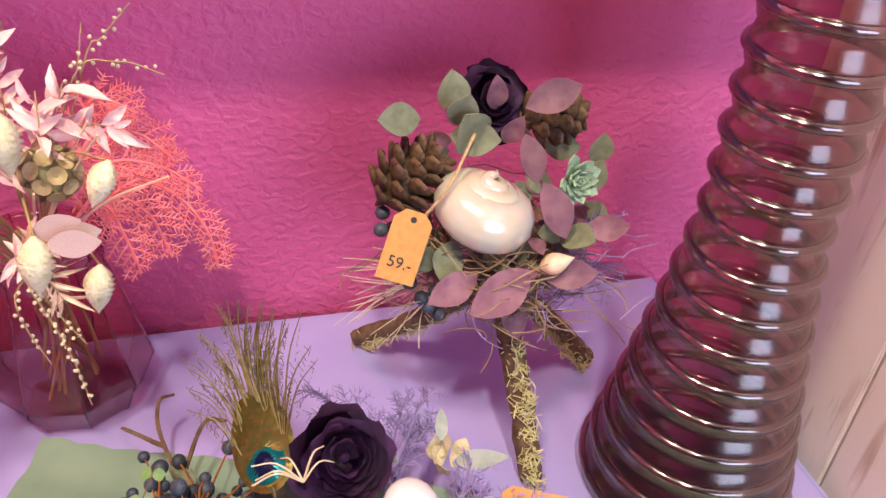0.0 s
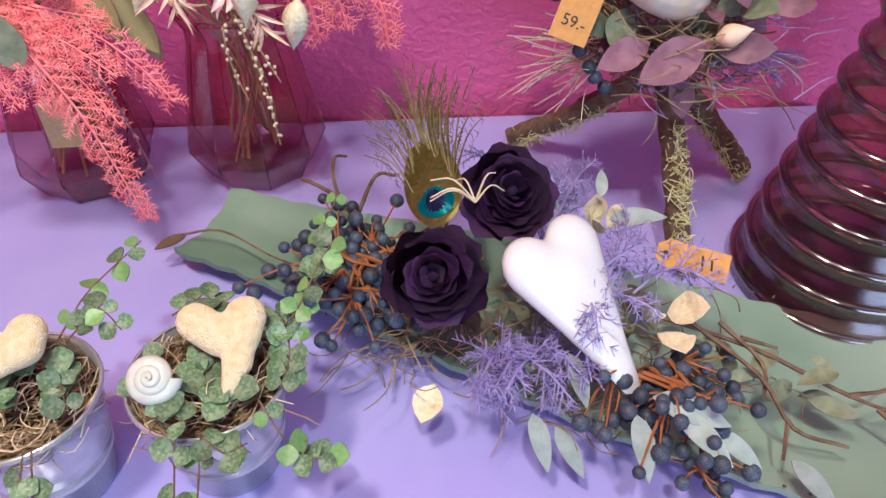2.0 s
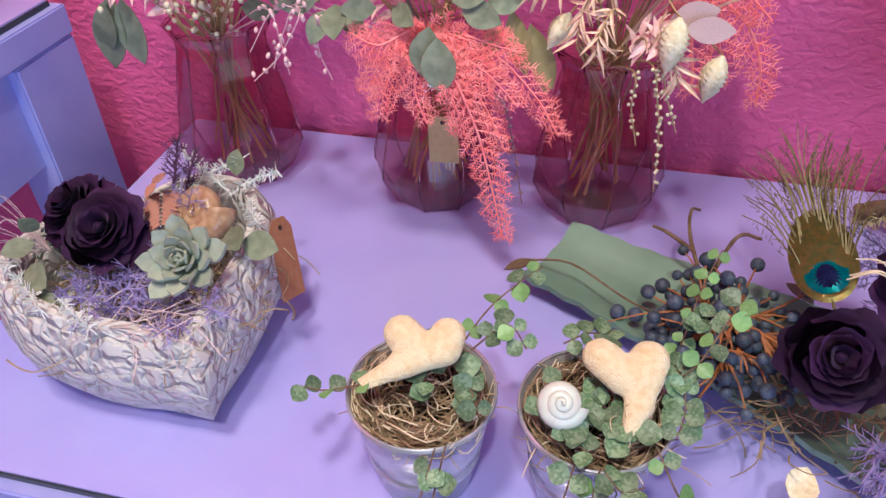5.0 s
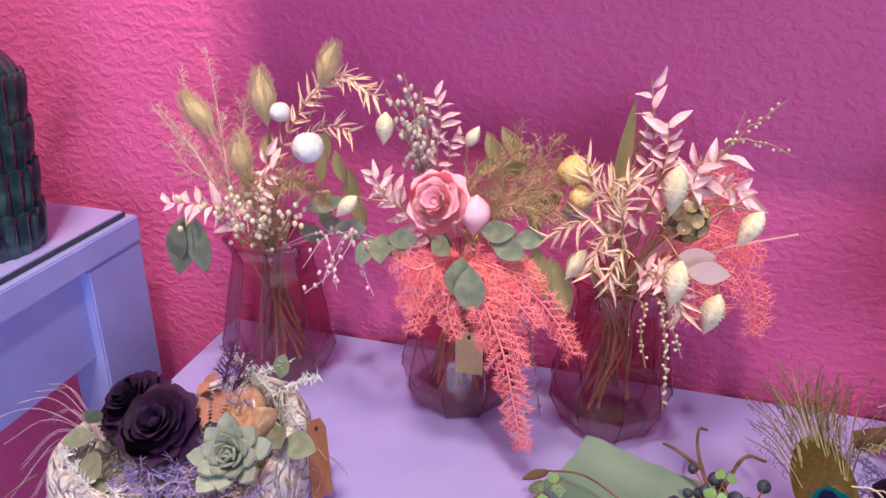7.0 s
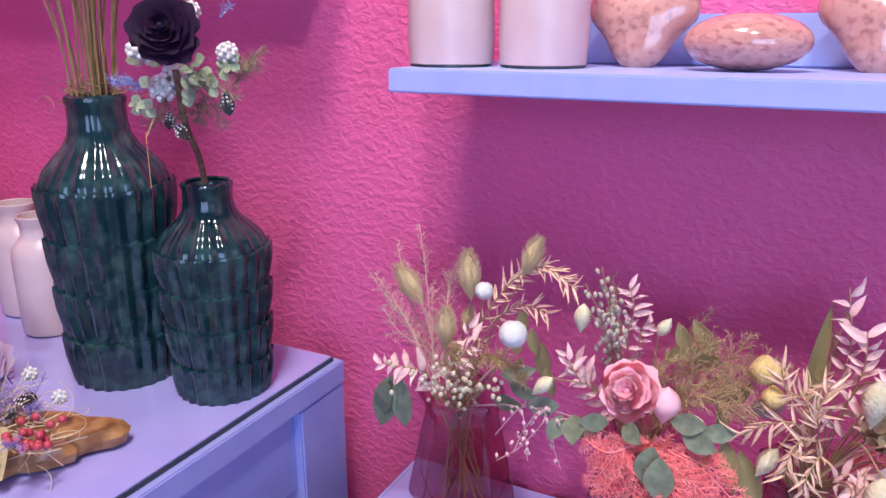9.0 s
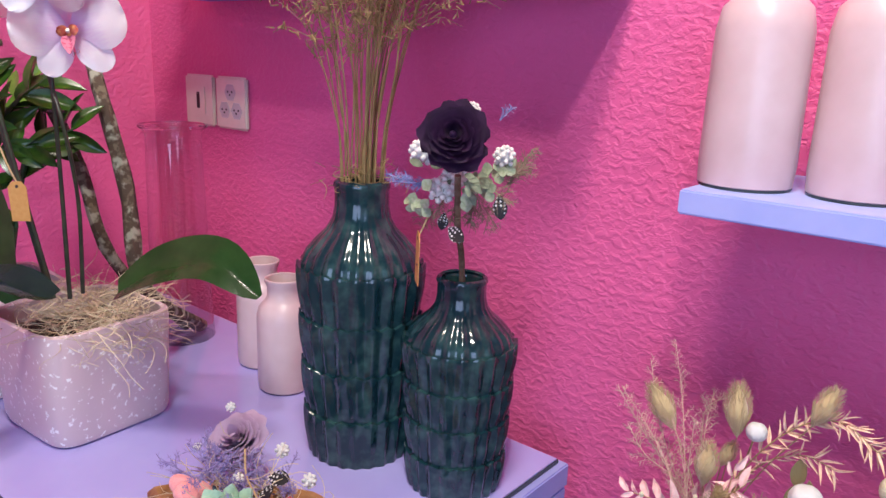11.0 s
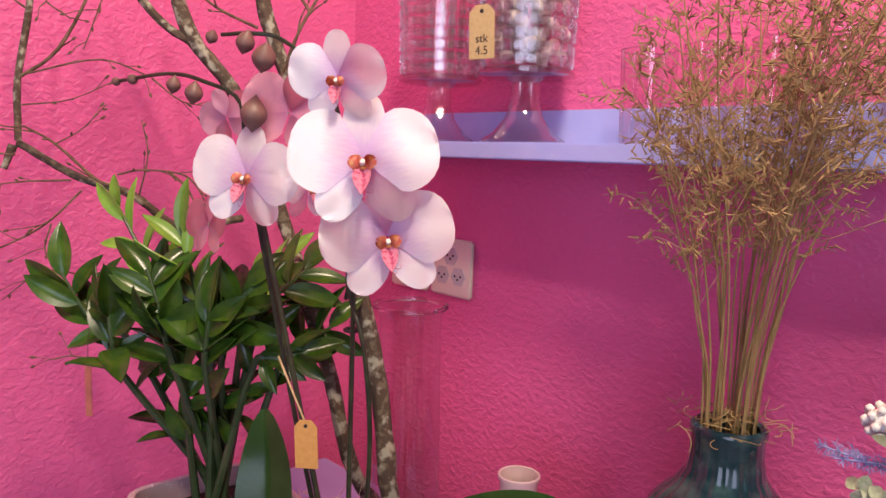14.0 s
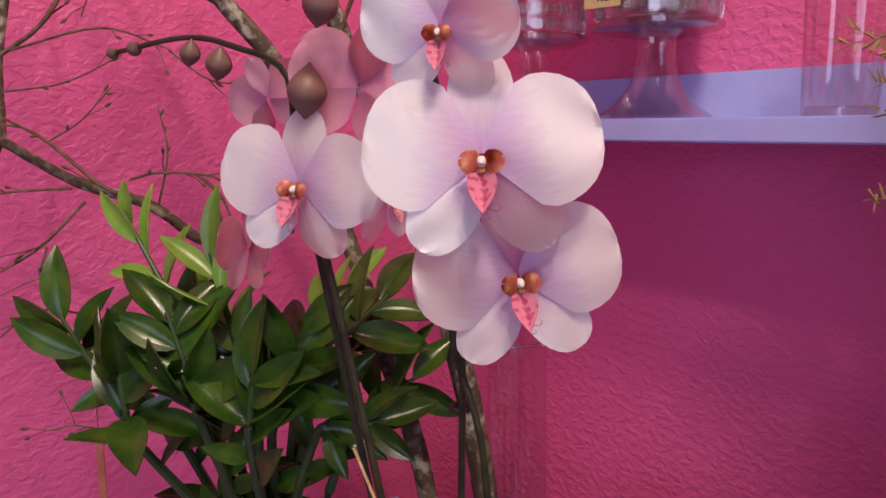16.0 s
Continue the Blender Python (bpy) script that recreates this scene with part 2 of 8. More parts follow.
# ---- the room ----
solid("wall_north", (-1.80, 0.0, 0.0), (1.9, 0.15, 2.6), M_WALL, "hot pink painted wall with rolled plaster relief", "wall")
solid("wall_west", (-1.95, -3.4, 0.0), (-1.80, 0.15, 2.6), M_WALL, "hot pink painted side wall with rolled plaster relief", "wall")
bm = bmesh.new()
for lo, hi in (((1.9, -3.4, 0), (2.05, -3.25, 2.6)), ((1.9, -1.45, 0), (2.05, 0.15, 2.6)), ((1.9, -3.25, 0), (2.05, -1.45, 0.7)), ((1.9, -3.25, 2.5), (2.05, -1.45, 2.6))):
    box(bm, lo, hi)
tagged(part("wall_east", bm, M_PLAIN), "plain pale plaster wall with a shop window opening", "wall", kind="structure")
bm = bmesh.new()
for lo, hi in (((-1.95, -3.55, 0), (-0.15, -3.4, 2.6)), ((1.85, -3.55, 0), (2.05, -3.4, 2.6)), ((-0.15, -3.55, 0), (1.85, -3.4, 0.5)), ((-0.15, -3.55, 2.5), (1.85, -3.4, 2.6))):
    box(bm, lo, hi)
tagged(part("wall_south", bm, M_PLAIN), "plain pale wall with the wide shop window opening", "wall", kind="structure")
solid("floor", (-1.95, -3.55, -0.1), (2.05, 0.15, 0.0), M_FLOOR, "plain grey shop floor", "floor")
solid("ceiling", (-1.95, -3.55, 2.6), (2.05, 0.15, 2.7), M_PLAIN, "plain white ceiling", "ceiling")

# ---- tables ----


def display_table(x0, x1, y0, y1, top, label):
    t = thing("display_table", label, "table", ((x0 + x1) / 2, (y0 + y1) / 2, 0))
    w, d = (x1 - x0) / 2, (y1 - y0) / 2
    part("tabletop", boxed((-w, -d, top - 0.034), (w, d, top - 0.0065), 0.0015), M_LAVSIDE, t)
    part("glass_edge", boxed((-w + 0.009, -d + 0.009, top - 0.006), (w - 0.009, d - 0.009, top - 0.0015)), M_GAP, t, "dark edge of the glass sheet on the top")
    part("glossy_top", boxed((-w + 0.0105, -d + 0.0105, top - 0.0055), (w - 0.0105, d - 0.0105, top)), M_LAV, t, "glossy lavender surface")
    for s, lo, hi in ((0, (-w + 0.012, -d + 0.012), (w - 0.012, -d + 0.030)), (1, (-w + 0.012, d - 0.030), (w - 0.012, d - 0.012)),
                      (2, (-w + 0.012, -d + 0.031), (-w + 0.030, d - 0.031)), (3, (w - 0.030, -d + 0.031), (w - 0.012, d - 0.031))):
        part("apron", boxed((*lo, top - 0.135), (*hi, top - 0.035), 0.001), M_LAVSIDE, t)
    for sx in (-1, 1):
        for sy in (-1, 1):
            x, y = sx * (w - 0.0225), sy * (d - 0.042)
            part("leg", boxed((x - 0.0215, y - 0.041, 0), (x + 0.0215, y + 0.041, top - 0.0352), 0.002), M_LAVSIDE, t)
    return t


T1, T2 = 0.70, 0.856
display_table(-0.755, 0.246, -0.462, -0.004, T1, "low lavender painted table with a glossy glass-covered top")
display_table(-1.752, -0.81, -0.54, -0.078, T2, "taller lavender painted table with a glossy glass-covered top")

# weathered board partition at the end of the low table
partition = thing("board_partition", "whitewashed weathered board partition beside the low table", "partition", kind="structure")
for k in range(3):
    y1 = -0.135 - k * 0.145
    part("plank", boxed((0.252, y1 - 0.143, 0), (0.272, y1, 1.75), 0.002), M_BOARD, partition)


def wall_shelf(x0, x1, depth, top, strip0, label):
    s = thing("wall_shelf", label, "shelf", ((x0 + x1) / 2, 0, top))
    w = (x1 - x0) / 2
    part("board", boxed((-w, -depth, -0.020), (w, -0.001, 0), 0.0015), M_SHELF, s)
    part("back_strip", boxed((-w + strip0, -0.019, 0.0005), (w, -0.001, 0.045), 0.0015), M_SHELF, s)
    return s


wall_shelf(-0.68, 0.249, 0.18, 1.192, 0.06, "pale blue painted wall shelf holding pink ceramics")
wall_shelf(-1.60, -0.822, 0.14, 1.385, 0.0, "pale blue painted wall shelf holding glass goblets")

# ---- vases ----


def facet_vase(at, turn):
    v = thing("glass_vase", "rose-tinted faceted glass vase with dried stems", "vase", at, turn, group="faceted glass vases")
    outer = [(0.041, 0.0), (0.045, 0.004), (0.0585, 0.032), (0.0575, 0.042), (0.0435, 0.112), (0.0395, 0.128), (0.0400, 0.139), (0.0455, 0.149), (0.0455, 0.152)]
    part("body", lathe(outer, 9), M_PINKGLASS, v, smooth=False)
    part("base", lathe([(0.001, 0.0015), (0.040, 0.0015), (0.041, 0.006), (0.001, 0.007)], 9), M_CLEAR, v, "thick glass base")
    ridge = None
    for k in range(9):
        if ridge is None:
            ridge = part("facet_ridge", tube(bmesh.new(), [Vector((r + 0.0001, 0, z)) for r, z in outer], 0.0009, n=6), M_PINKTHICK, v)
        else:
            again(ridge, pose(0, 0, 0, 0, 0, 40 * k))
    part("rim", tube(bmesh.new(), [Vector((0.0455 * math.cos(2 * math.pi * k / 9), 0.0455 * math.sin(2 * math.pi * k / 9), 0.152)) for k in range(10)], 0.0020, n=8), M_PINKTHICK, v)
    return v


for x, y, a in ((-0.649, -0.090, 10), (-0.455, -0.088, 28), (-0.310, -0.082, 5)):
    facet_vase((x, y, T1), a)


def ring_vase(at):
    v = thing("tall_glass_vase", "tall mauve glass vase wound with raised glass rings", "vase", at)
    outer = []
    zz = 0.0
    rad = lambda z: 0.0345 + 0.0415 * max(0.0, 1 - z / 0.235) ** 1.25
    while zz < 0.46:
        r = rad(zz)
        outer.append((r + 0.0030 * abs(math.sin(math.pi * (zz - 0.012) / 0.0245 + math.pi / 2)), zz))
        zz += 0.00245
    outer += [(0.040, 0.464), (0.046, 0.474)]
    part("body", lathe(outer, 40), M_MAUVEGLASS, v)
    for k in range(18):
        z = 0.012 + k * 0.0245
        r = rad(z) + 0.0022
        bm = bmesh.new()
        line = [Vector((r * math.cos(a), r * math.sin(a), z + 0.003 * math.sin(a))) for a in [2 * math.pi * i / 40 for i in range(41)]]
        tube(bm, line, 0.0036, n=10)
        part("ring", bm, M_MAUVERING, v)
    return v


ring_vase((0.138, -0.256, T1))


def fluted_vase(at, k, kr, label):
    """A dark bottle vase with four stacked tiers of upright flutes, a sloping shoulder and a short neck."""
    v = thing("ceramic_vase", label, "vase", at, 12)
    H, R, tiers = 0.303 * k, 0.071 * kr, 4
    flute = lambda a: 0.5 + 0.5 * math.cos(24 * a)
    prof, dip = [], []
    for t in range(tiers):
        for u in (0.0, 0.06, 0.2, 0.5, 0.8, 0.93, 1.0):
            swell = 0.072 * math.sin(math.pi * (0.04 + 0.62 * u))
            prof.append((R * (0.845 + 0.034 * (t + u) + swell), H * 0.70 * (t + u * 0.99) / tiers))
            dip.append(0.075 if 0.1 < u < 0.9 else 0.045)
    prof.append((prof[-1][0] * 0.985, H * 0.704))
    dip.append(0.03)
    # the flutes' rounded heads make each tier end in scallops
    bm = lathe(prof, 144, lambda a, i: 1 - dip[i] * (1 - flute(a)), cap1=True)
    for w in bm.verts:
        w.co.z += 0.004 * k * flute(math.atan2(w.co.y, w.co.x)) * (w.co.z > 0.01)
    part("body", bm, M_GREENGLAZE, v)
    top = [(R * 0.965, H * 0.704), (R * 0.965, H * 0.720), (R * 0.89, H * 0.758), (R * 0.73, H * 0.800), (R * 0.57, H * 0.835), (R * 0.465, H * 0.875), (R * 0.43, H * 0.92), (R * 0.43, H * 0.972), (R * 0.455, H * 0.988), (R * 0.44, H)]
    part("neck", lathe(vessel(top, 0.006 * k, 0.004), 144, lambda a, i: 1 - (0.045, 0.045, 0.04, 0.035, 0.03, 0.02, 0.008)[min(i, 6)] * (1 - flute(a)) * (i < 9), cap0=False), M_GREENGLAZE, v, "sloping ribbed shoulder and plain round neck")
    return v


fluted_vase((-1.004, -0.218, T2), 1.0, 0.94, "tall dark teal glazed vase with fluted tiers and dried grass")
fluted_vase((-0.880, -0.200, T2), 0.735, 0.80, "small dark teal glazed vase with fluted tiers")

# ---- plant building blocks ----
GA = 2.399963
M_PETALDARK = mat("aubergine_petal", (0.026, 0.006, 0.038), 0.6, var=(0.048, 0.011, 0.062), scale=1.88, sheen=0.05, spec=0.25)
M_PETALPINK = mat("pink_petal", (0.97, 0.47, 0.54), 0.55, var=(0.98, 0.58, 0.62), scale=1.88, sss=0.15)
M_PETALLILAC = mat("lilac_petal", (0.60, 0.44, 0.62), 0.6, var=(0.66, 0.52, 0.68), scale=1.88)
M_FERNLILAC = mat("lilac_fern", (0.24, 0.19, 0.44), 0.8, var=(0.36, 0.31, 0.58), scale=120)
M_FERNCORAL = mat("coral_fern", (0.92, 0.20, 0.20), 0.75, var=(0.96, 0.32, 0.31), scale=90)
M_GRAPE = mat("bloomed_blue_berry", (0.020, 0.028, 0.050), 0.55, var=(0.075, 0.10, 0.14), scale=6.43, rnd=0.4)
M_ORANGETWIG = mat("orange_brown_twig", (0.36, 0.12, 0.03), 0.7, var=(0.24, 0.09, 0.03), scale=150)
M_TWIG = mat("brown_twig", (0.10, 0.055, 0.03), 0.85, var=(0.20, 0.13, 0.08), scale=120, bump=0.5, bscale=250, dist=0.001)
M_LICHEN = mat("lichen_moss", (0.52, 0.48, 0.20), 0.95, var=(0.70, 0.66, 0.38), scale=200)
M_NEST = mat("dry_moss_fibre", (0.20, 0.135, 0.07), 0.9, var=(0.34, 0.25, 0.15), scale=90)
M_STRAW = mat("pale_straw_fibre", (0.58, 0.47, 0.30), 0.85, var=(0.70, 0.60, 0.42), scale=90)
M_STEM = mat("straw_stem", (0.50, 0.36, 0.17), 0.8, var=(0.38, 0.27, 0.12), scale=60)
M_GREENLEAF = mat("mottled_round_leaf", (0.085, 0.16, 0.075), 0.5, var=(0.20, 0.29, 0.17), scale=5.71, lo=0.45, hi=0.6, rnd=0.35)
M_FRESHLEAF = mat("fresh_green_leaf", (0.14, 0.30, 0.09), 0.45, var=(0.20, 0.36, 0.13), scale=4.29, rnd=0.25)
M_EUC = mat("dried_eucalyptus", (0.145, 0.175, 0.105), 0.65, var=(0.23, 0.26, 0.165), scale=3.75, rnd=0.25)
M_EUCSILVER = mat("silver_eucalyptus", (0.24, 0.31, 0.29), 0.65, var=(0.34, 0.40, 0.37), scale=3.75, rnd=0.2)
M_MAUVELEAF = mat("mauve_dried_leaf", (0.16, 0.065, 0.10), 0.65, var=(0.25, 0.12, 0.155), scale=3.12, rnd=0.3)
M_PINKLEAF = mat("bleached_pink_leaf", (0.84, 0.49, 0.48), 0.6, var=(0.90, 0.64, 0.60), scale=2.5, rnd=0.15, sss=0.1)
M_OAT = mat("peach_oat", (0.80, 0.52, 0.33), 0.65, var=(0.88, 0.66, 0.48), scale=3.75, rnd=0.15)
M_SEED = mat("cream_seed_head", (0.72, 0.63, 0.38), 0.8, var=(0.86, 0.80, 0.58), scale=7.86, bump=0.6, bscale=17.9, dist=0.001, rnd=0.1)
M_YELLOW = mat("yellow_seed_head", (0.74, 0.52, 0.16), 0.8, var=(0.86, 0.68, 0.30), scale=7.86, bump=0.6, bscale=17.9, dist=0.001)
M_BUNNY = mat("olive_bunny_tail", (0.52, 0.39, 0.18), 0.95, var=(0.66, 0.53, 0.29), scale=150, sheen=0.5)
M_FLUFF = mat("beige_pink_plume", (0.62, 0.38, 0.30), 0.9, var=(0.70, 0.50, 0.38), scale=80)
M_OLIVEFLUFF = mat("olive_plume", (0.42, 0.28, 0.13), 0.9, var=(0.56, 0.40, 0.22), scale=80)
M_WHITE = mat("white_matt", (0.84, 0.84, 0.80), 0.6, var=(0.76, 0.75, 0.70), scale=90, bump=0.4, bscale=300, dist=0.001)
M_WHITEGLAZE = mat("white_porcelain", (0.74, 0.77, 0.78), 0.22, var=(0.70, 0.73, 0.74), scale=30, coat=0.3)
M_FELT = mat("cream_sisal_felt", (0.84, 0.62, 0.28), 0.9, var=(0.95, 0.82, 0.50), scale=5, detail=9, lo=0.25, hi=0.55, bump=0.5, bscale=22, dist=0.05, sheen=0.3)
M_KRAFT = mat("kraft_tag_card", (0.56, 0.28, 0.075), 0.75, var=(0.61, 0.33, 0.10), scale=200)
M_KRAFTPALE = mat("pale_kraft_card", (0.48, 0.36, 0.17), 0.75, var=(0.54, 0.41, 0.20), scale=200)
M_INK = mat("pencil_ink", (0.03, 0.022, 0.02), 0.6)
M_CORD = mat("jute_cord", (0.55, 0.40, 0.22), 0.9, var=(0.40, 0.28, 0.14), scale=300)
M_CONE = mat("brown_cone_scale", (0.050, 0.028, 0.013), 0.65, var=(0.14, 0.08, 0.04), scale=5, rnd=0.3)
M_SUCC = mat("succulent_green", (0.22, 0.38, 0.27), 0.5, var=(0.34, 0.50, 0.36), scale=3.12, rnd=0.15, sss=0.1)
M_SUCCGREY = mat("grey_succulent", (0.26, 0.32, 0.24), 0.55, var=(0.36, 0.40, 0.31), scale=3.12, rnd=0.15)
M_SNAIL = mat("tan_snail_shell", (0.34, 0.19, 0.10), 0.3, var=(0.52, 0.36, 0.22), scale=3.75, coat=0.3)
M_PEARLWHITE = mat("white_turban_shell", (0.58, 0.58, 0.50), 0.3, var=(0.60, 0.68, 0.58), scale=2.5, coat=0.3)
M_SOIL = mat("dark_potting_soil", (0.018, 0.013, 0.010), 0.95, var=(0.05, 0.036, 0.024), scale=90, bump=0.8, bscale=150, dist=0.004)


def pearl():
    m = mat("mother_of_pearl", (0.80, 0.74, 0.52), 0.16, 0.25, var=(0.84, 0.58, 0.58), scale=1.6, lo=0.30, hi=0.75, var2=(0.66, 0.80, 0.68), scale2=2.2, coat=0.7, bump=0.06, bscale=30)
    return m


M_PEARL = pearl()


def axes(p, d, up=(0, 0, 1), s=1.0):
    """A frame at p whose x runs along d and whose z leans to up; s scales it."""
    d = Vector(d).normalized()
    y = Vector(up).cross(d)
    if y.length < 1e-4:
        y = Vector((0.1, 1, 0)).cross(d)
    y.normalize()
    z = d.cross(y)
    s = (s, s, s) if isinstance(s, (int, float)) else s
    m = Matrix(((d.x * s[0], y.x * s[1], z.x * s[2], p[0]), (d.y * s[0], y.y * s[1], z.y * s[2], p[1]), (d.z * s[0], y.z * s[1], z.z * s[2], p[2]), (0, 0, 0, 1)))
    return m


def jit(rnd, a):
    return Vector((rnd.uniform(-a, a), rnd.uniform(-a, a), rnd.uniform(-a, a)))


def inside(ob, parent, m=None):
    """Put ob under its parent at the world pose m."""
    ob.parent = parent
    ob.matrix_basis = Matrix.Translation(-parent.location) @ (m if m is not None else Matrix.Identity(4))
    return ob


FIBRES = ("straw_strand", "moss_bed", "frosted_sprig", "pale_fibre", "moss_nest", "fibre_nest", "foliage_base", "sisal_fibre", "fibre_bed", "grass_collar", "moss_tuft", "curled_fibre")


def grown(name, bm, material, parent, label="", smooth=True):
    """A part whose mesh is given in world places; loose fibres and needles that nobody could count are stuff."""
    ob = inside(part(name, bm, material, None, label, smooth), parent)
    return tagged(ob, kind="stuff") if name in FIBRES else ob


MESHES = {}


def shared(key, name, make, material, smooth=True):
    if key not in MESHES:
        bm = make()
        bmesh.ops.recalc_face_normals(bm, faces=bm.faces)
        me = bpy.data.meshes.new(name)
        bm.to_mesh(me)
        bm.free()
        for p in me.polygons:
            p.use_smooth = smooth
        me.set_sharp_from_angle(angle=radians(60))
        me.materials.append(material)
        MESHES[key] = me
    return MESHES[key]


def put(name, mesh, parent, m, label=""):
    ob = new(name, mesh)
    inside(ob, parent, m)
    if label:
        ob["label"] = label
    return ob


def blade(width=0.5, n=6, fold=0.12, bend=-0.15, peak=0.45, notch=0.0, thick=0.012, wave=0.0):
    """A leaf of length 1 along x: folded at its rib, bent down towards its tip, with a little thickness."""
    bm = bmesh.new()
    top, low = [], []
    for i in range(n + 1):
        t = i / n
        w = width * 0.5 * (math.sin(math.pi * t ** (math.log(0.5) / math.log(peak))) ** 0.8 if 0 < t < 1 else 0.02)
        z = bend * t * t
        row, row2 = [], []
        for u in (-1, -0.5, 0, 0.5, 1):
            h = z + fold * abs(u) * w * 2 + wave * math.sin(t * 9 + u * 2) * w
            x = t - notch * (abs(u) < 0.3) * (t > 0.9) * 0.1
            row.append(bm.verts.new((x, u * w, h + thick / 2)))
            row2.append(bm.verts.new((x, u * w, h - thick / 2)))
        top.append(row)
        low.append(row2)
    for a, b in zip(top, top[1:]):
        for k in range(4):
            bm.faces.new((a[k], b[k], b[k + 1], a[k + 1]))
    for a, b in zip(low, low[1:]):
        for k in range(4):
            bm.faces.new((a[k], a[k + 1], b[k + 1], b[k]))
    for i in range(n):
        for k in (0, 4):
            bm.faces.new((top[i][k], low[i][k], low[i + 1][k], top[i + 1][k]))
    return bm


def heart_line(n=48, tail=1.0, bend=0.0, blunt=3.0, arm=0.0):
    """A heart in the plane, about 2 wide, its tip towards -y; tail stretches and bends the tip."""
    out = []
    for k in range(n):
        t = 2 * math.pi * k / n
        x, y = math.sin(t) ** 3 * 1.0, (13 * math.cos(t) - 5 * math.cos(2 * t) - 2 * math.cos(3 * t) - math.cos(4 * t)) / 16
        if y < 0:
            x = math.copysign(max(abs(math.sin(t)) ** blunt, arm * min(1.0, max(0.0, 1 + y / 1.06) * 7) ** 0.5), x)
            y *= tail
            x += bend * y * y
        out.append((x, y))
    return out


def heart_solid(h=0.35, n=40, tail=1.0, bend=0.0, rings=6, blunt=3.0, arm=0.0):
    bm = bmesh.new()
    line = heart_line(n, tail, bend, blunt, arm)
    c = (0, 0.12)
    layers = []
    for side in (1, -1):
        rows = []
        for i in range(rings + 1):
            s = 1 - (i / rings) ** 1.6
            z = side * h * (1 - s ** 2.4) ** 0.5 if s < 1 else 0.0
            rows.append([bm.verts.new((c[0] + (x - c[0]) * s, c[1] + (y - c[1]) * s, z)) for x, y in line] if s > 1e-6 else bm.verts.new((*c, z)))
        for a, b in zip(rows, rows[1:]):
            for k in range(n):
                if isinstance(b, list):
                    bm.faces.new((a[k], a[(k + 1) % n], b[(k + 1) % n], b[k]))
                else:
                    bm.faces.new((a[k], a[(k + 1) % n], b))
    bmesh.ops.remove_doubles(bm, verts=bm.verts, dist=1e-4)
    return bm


def ball(r=1.0, sub=1, squash=1.0):
    bm = bmesh.new()
    bmesh.ops.create_icosphere(bm, subdivisions=sub, radius=r)
    for v in bm.verts:
        v.co.z *= squash
    return bm


def pod(sub=2, bumps=0.0, k=1.0, peak=0.5):
    """A seed head of length 1 along x, egg-shaped with small scales."""
    bm = bmesh.new()
    n, m = 20, 14
    rows = []
    for i in range(n + 1):
        t = i / n
        r = 0.5 * k * math.sin(math.pi * min(max(t, 0.02), 0.98) ** (math.log(0.5) / math.log(peak)))
        row = []
        for j in range(m):
            a = 2 * math.pi * (j + 0.5 * (i % 2)) / m
            q = r * (1 + bumps * ((i + j) % 2))
            row.append(bm.verts.new((t, q * math.cos(a), q * math.sin(a))))
        rows.append(row)
    for a, b in zip(rows, rows[1:]):
        for j in range(m):
            bm.faces.new((a[j], a[(j + 1) % m], b[(j + 1) % m], b[j]))
    bm.faces.new(rows[0][::-1])
    bm.faces.new(rows[-1])
    return bm


def rose_petal(f, seed):
    """One petal of a rose of radius 1; f runs from 0 at the heart to 1 outside."""
    rnd = random.Random(seed)
    bm = bmesh.new()
    rb, h, tilt = 0.03 + 0.22 * f, 0.98 - 0.22 * f, math.radians(4 + 50 * f ** 1.35)
    phi = math.radians(118 - 68 * f)
    curl = 0.10 + 0.16 * f
    rows, nu, nv = [], 8, 7
    for i in range(nv + 1):
        v = i / nv
        row = []
        for j in range(nu + 1):
            u = 2 * j / nu - 1
            ve = v * (1 - 0.12 * u * u - 0.04 * math.sin(7 * u + seed))
            rho = rb + ve * h * math.sin(tilt) + curl * ve ** 4 + 0.05 * u * u * v
            z = ve * h * math.cos(tilt) - 0.16 * f * ve ** 5 + 0.02 * math.sin(5 * u + seed) * v
            wid = phi * (0.45 + 0.55 * math.sin(math.pi * min(1, 0.25 + 0.6 * v)))
            a = u * wid
            row.append(bm.verts.new((rho * math.cos(a), rho * math.sin(a), z)))
        rows.append(row)
    for a, b in zip(rows, rows[1:]):
        for k in range(nu):
            bm.faces.new((a[k], a[k + 1], b[k + 1], b[k]))
    g = list(bm.faces)
    bmesh.ops.solidify(bm, geom=g, thickness=0.025)
    return bm


def rose(parent, at, facing, r, material, label, name="rose_bloom", n=24, seed=0, spread=1.0):
    """A rose as a part of its thing, with its petals under it."""
    key = material.name
    core = shared(("core", key), "rose_heart", lambda: lathe([(0.02, -0.15), (0.20, -0.08), (0.22, 0.1), (0.10, 0.75), (0.01, 0.80)], 12), material)
    d = Vector(facing).normalized()
    q = Vector((0, 0, 1)).rotation_difference(d).to_matrix().to_4x4()
    r *= 0.87
    head = put(name, core, parent, Matrix.Translation(at) @ q @ pose(0, 0, -0.62 * r, 0, 0, 40 * seed) @ Matrix.Diagonal((r, r, r, 1)), label)
    for i in range(n):
        f = (i + 1) / n
        me = shared(("petal", key, i, n), "petal", lambda: rose_petal(f * spread, i), material)
        o = new("petal", me)
        o.parent = head
        o.matrix_basis = pose(0, 0, 0.10 * (1 - f), 0, 0, math.degrees(GA * i))
    return head


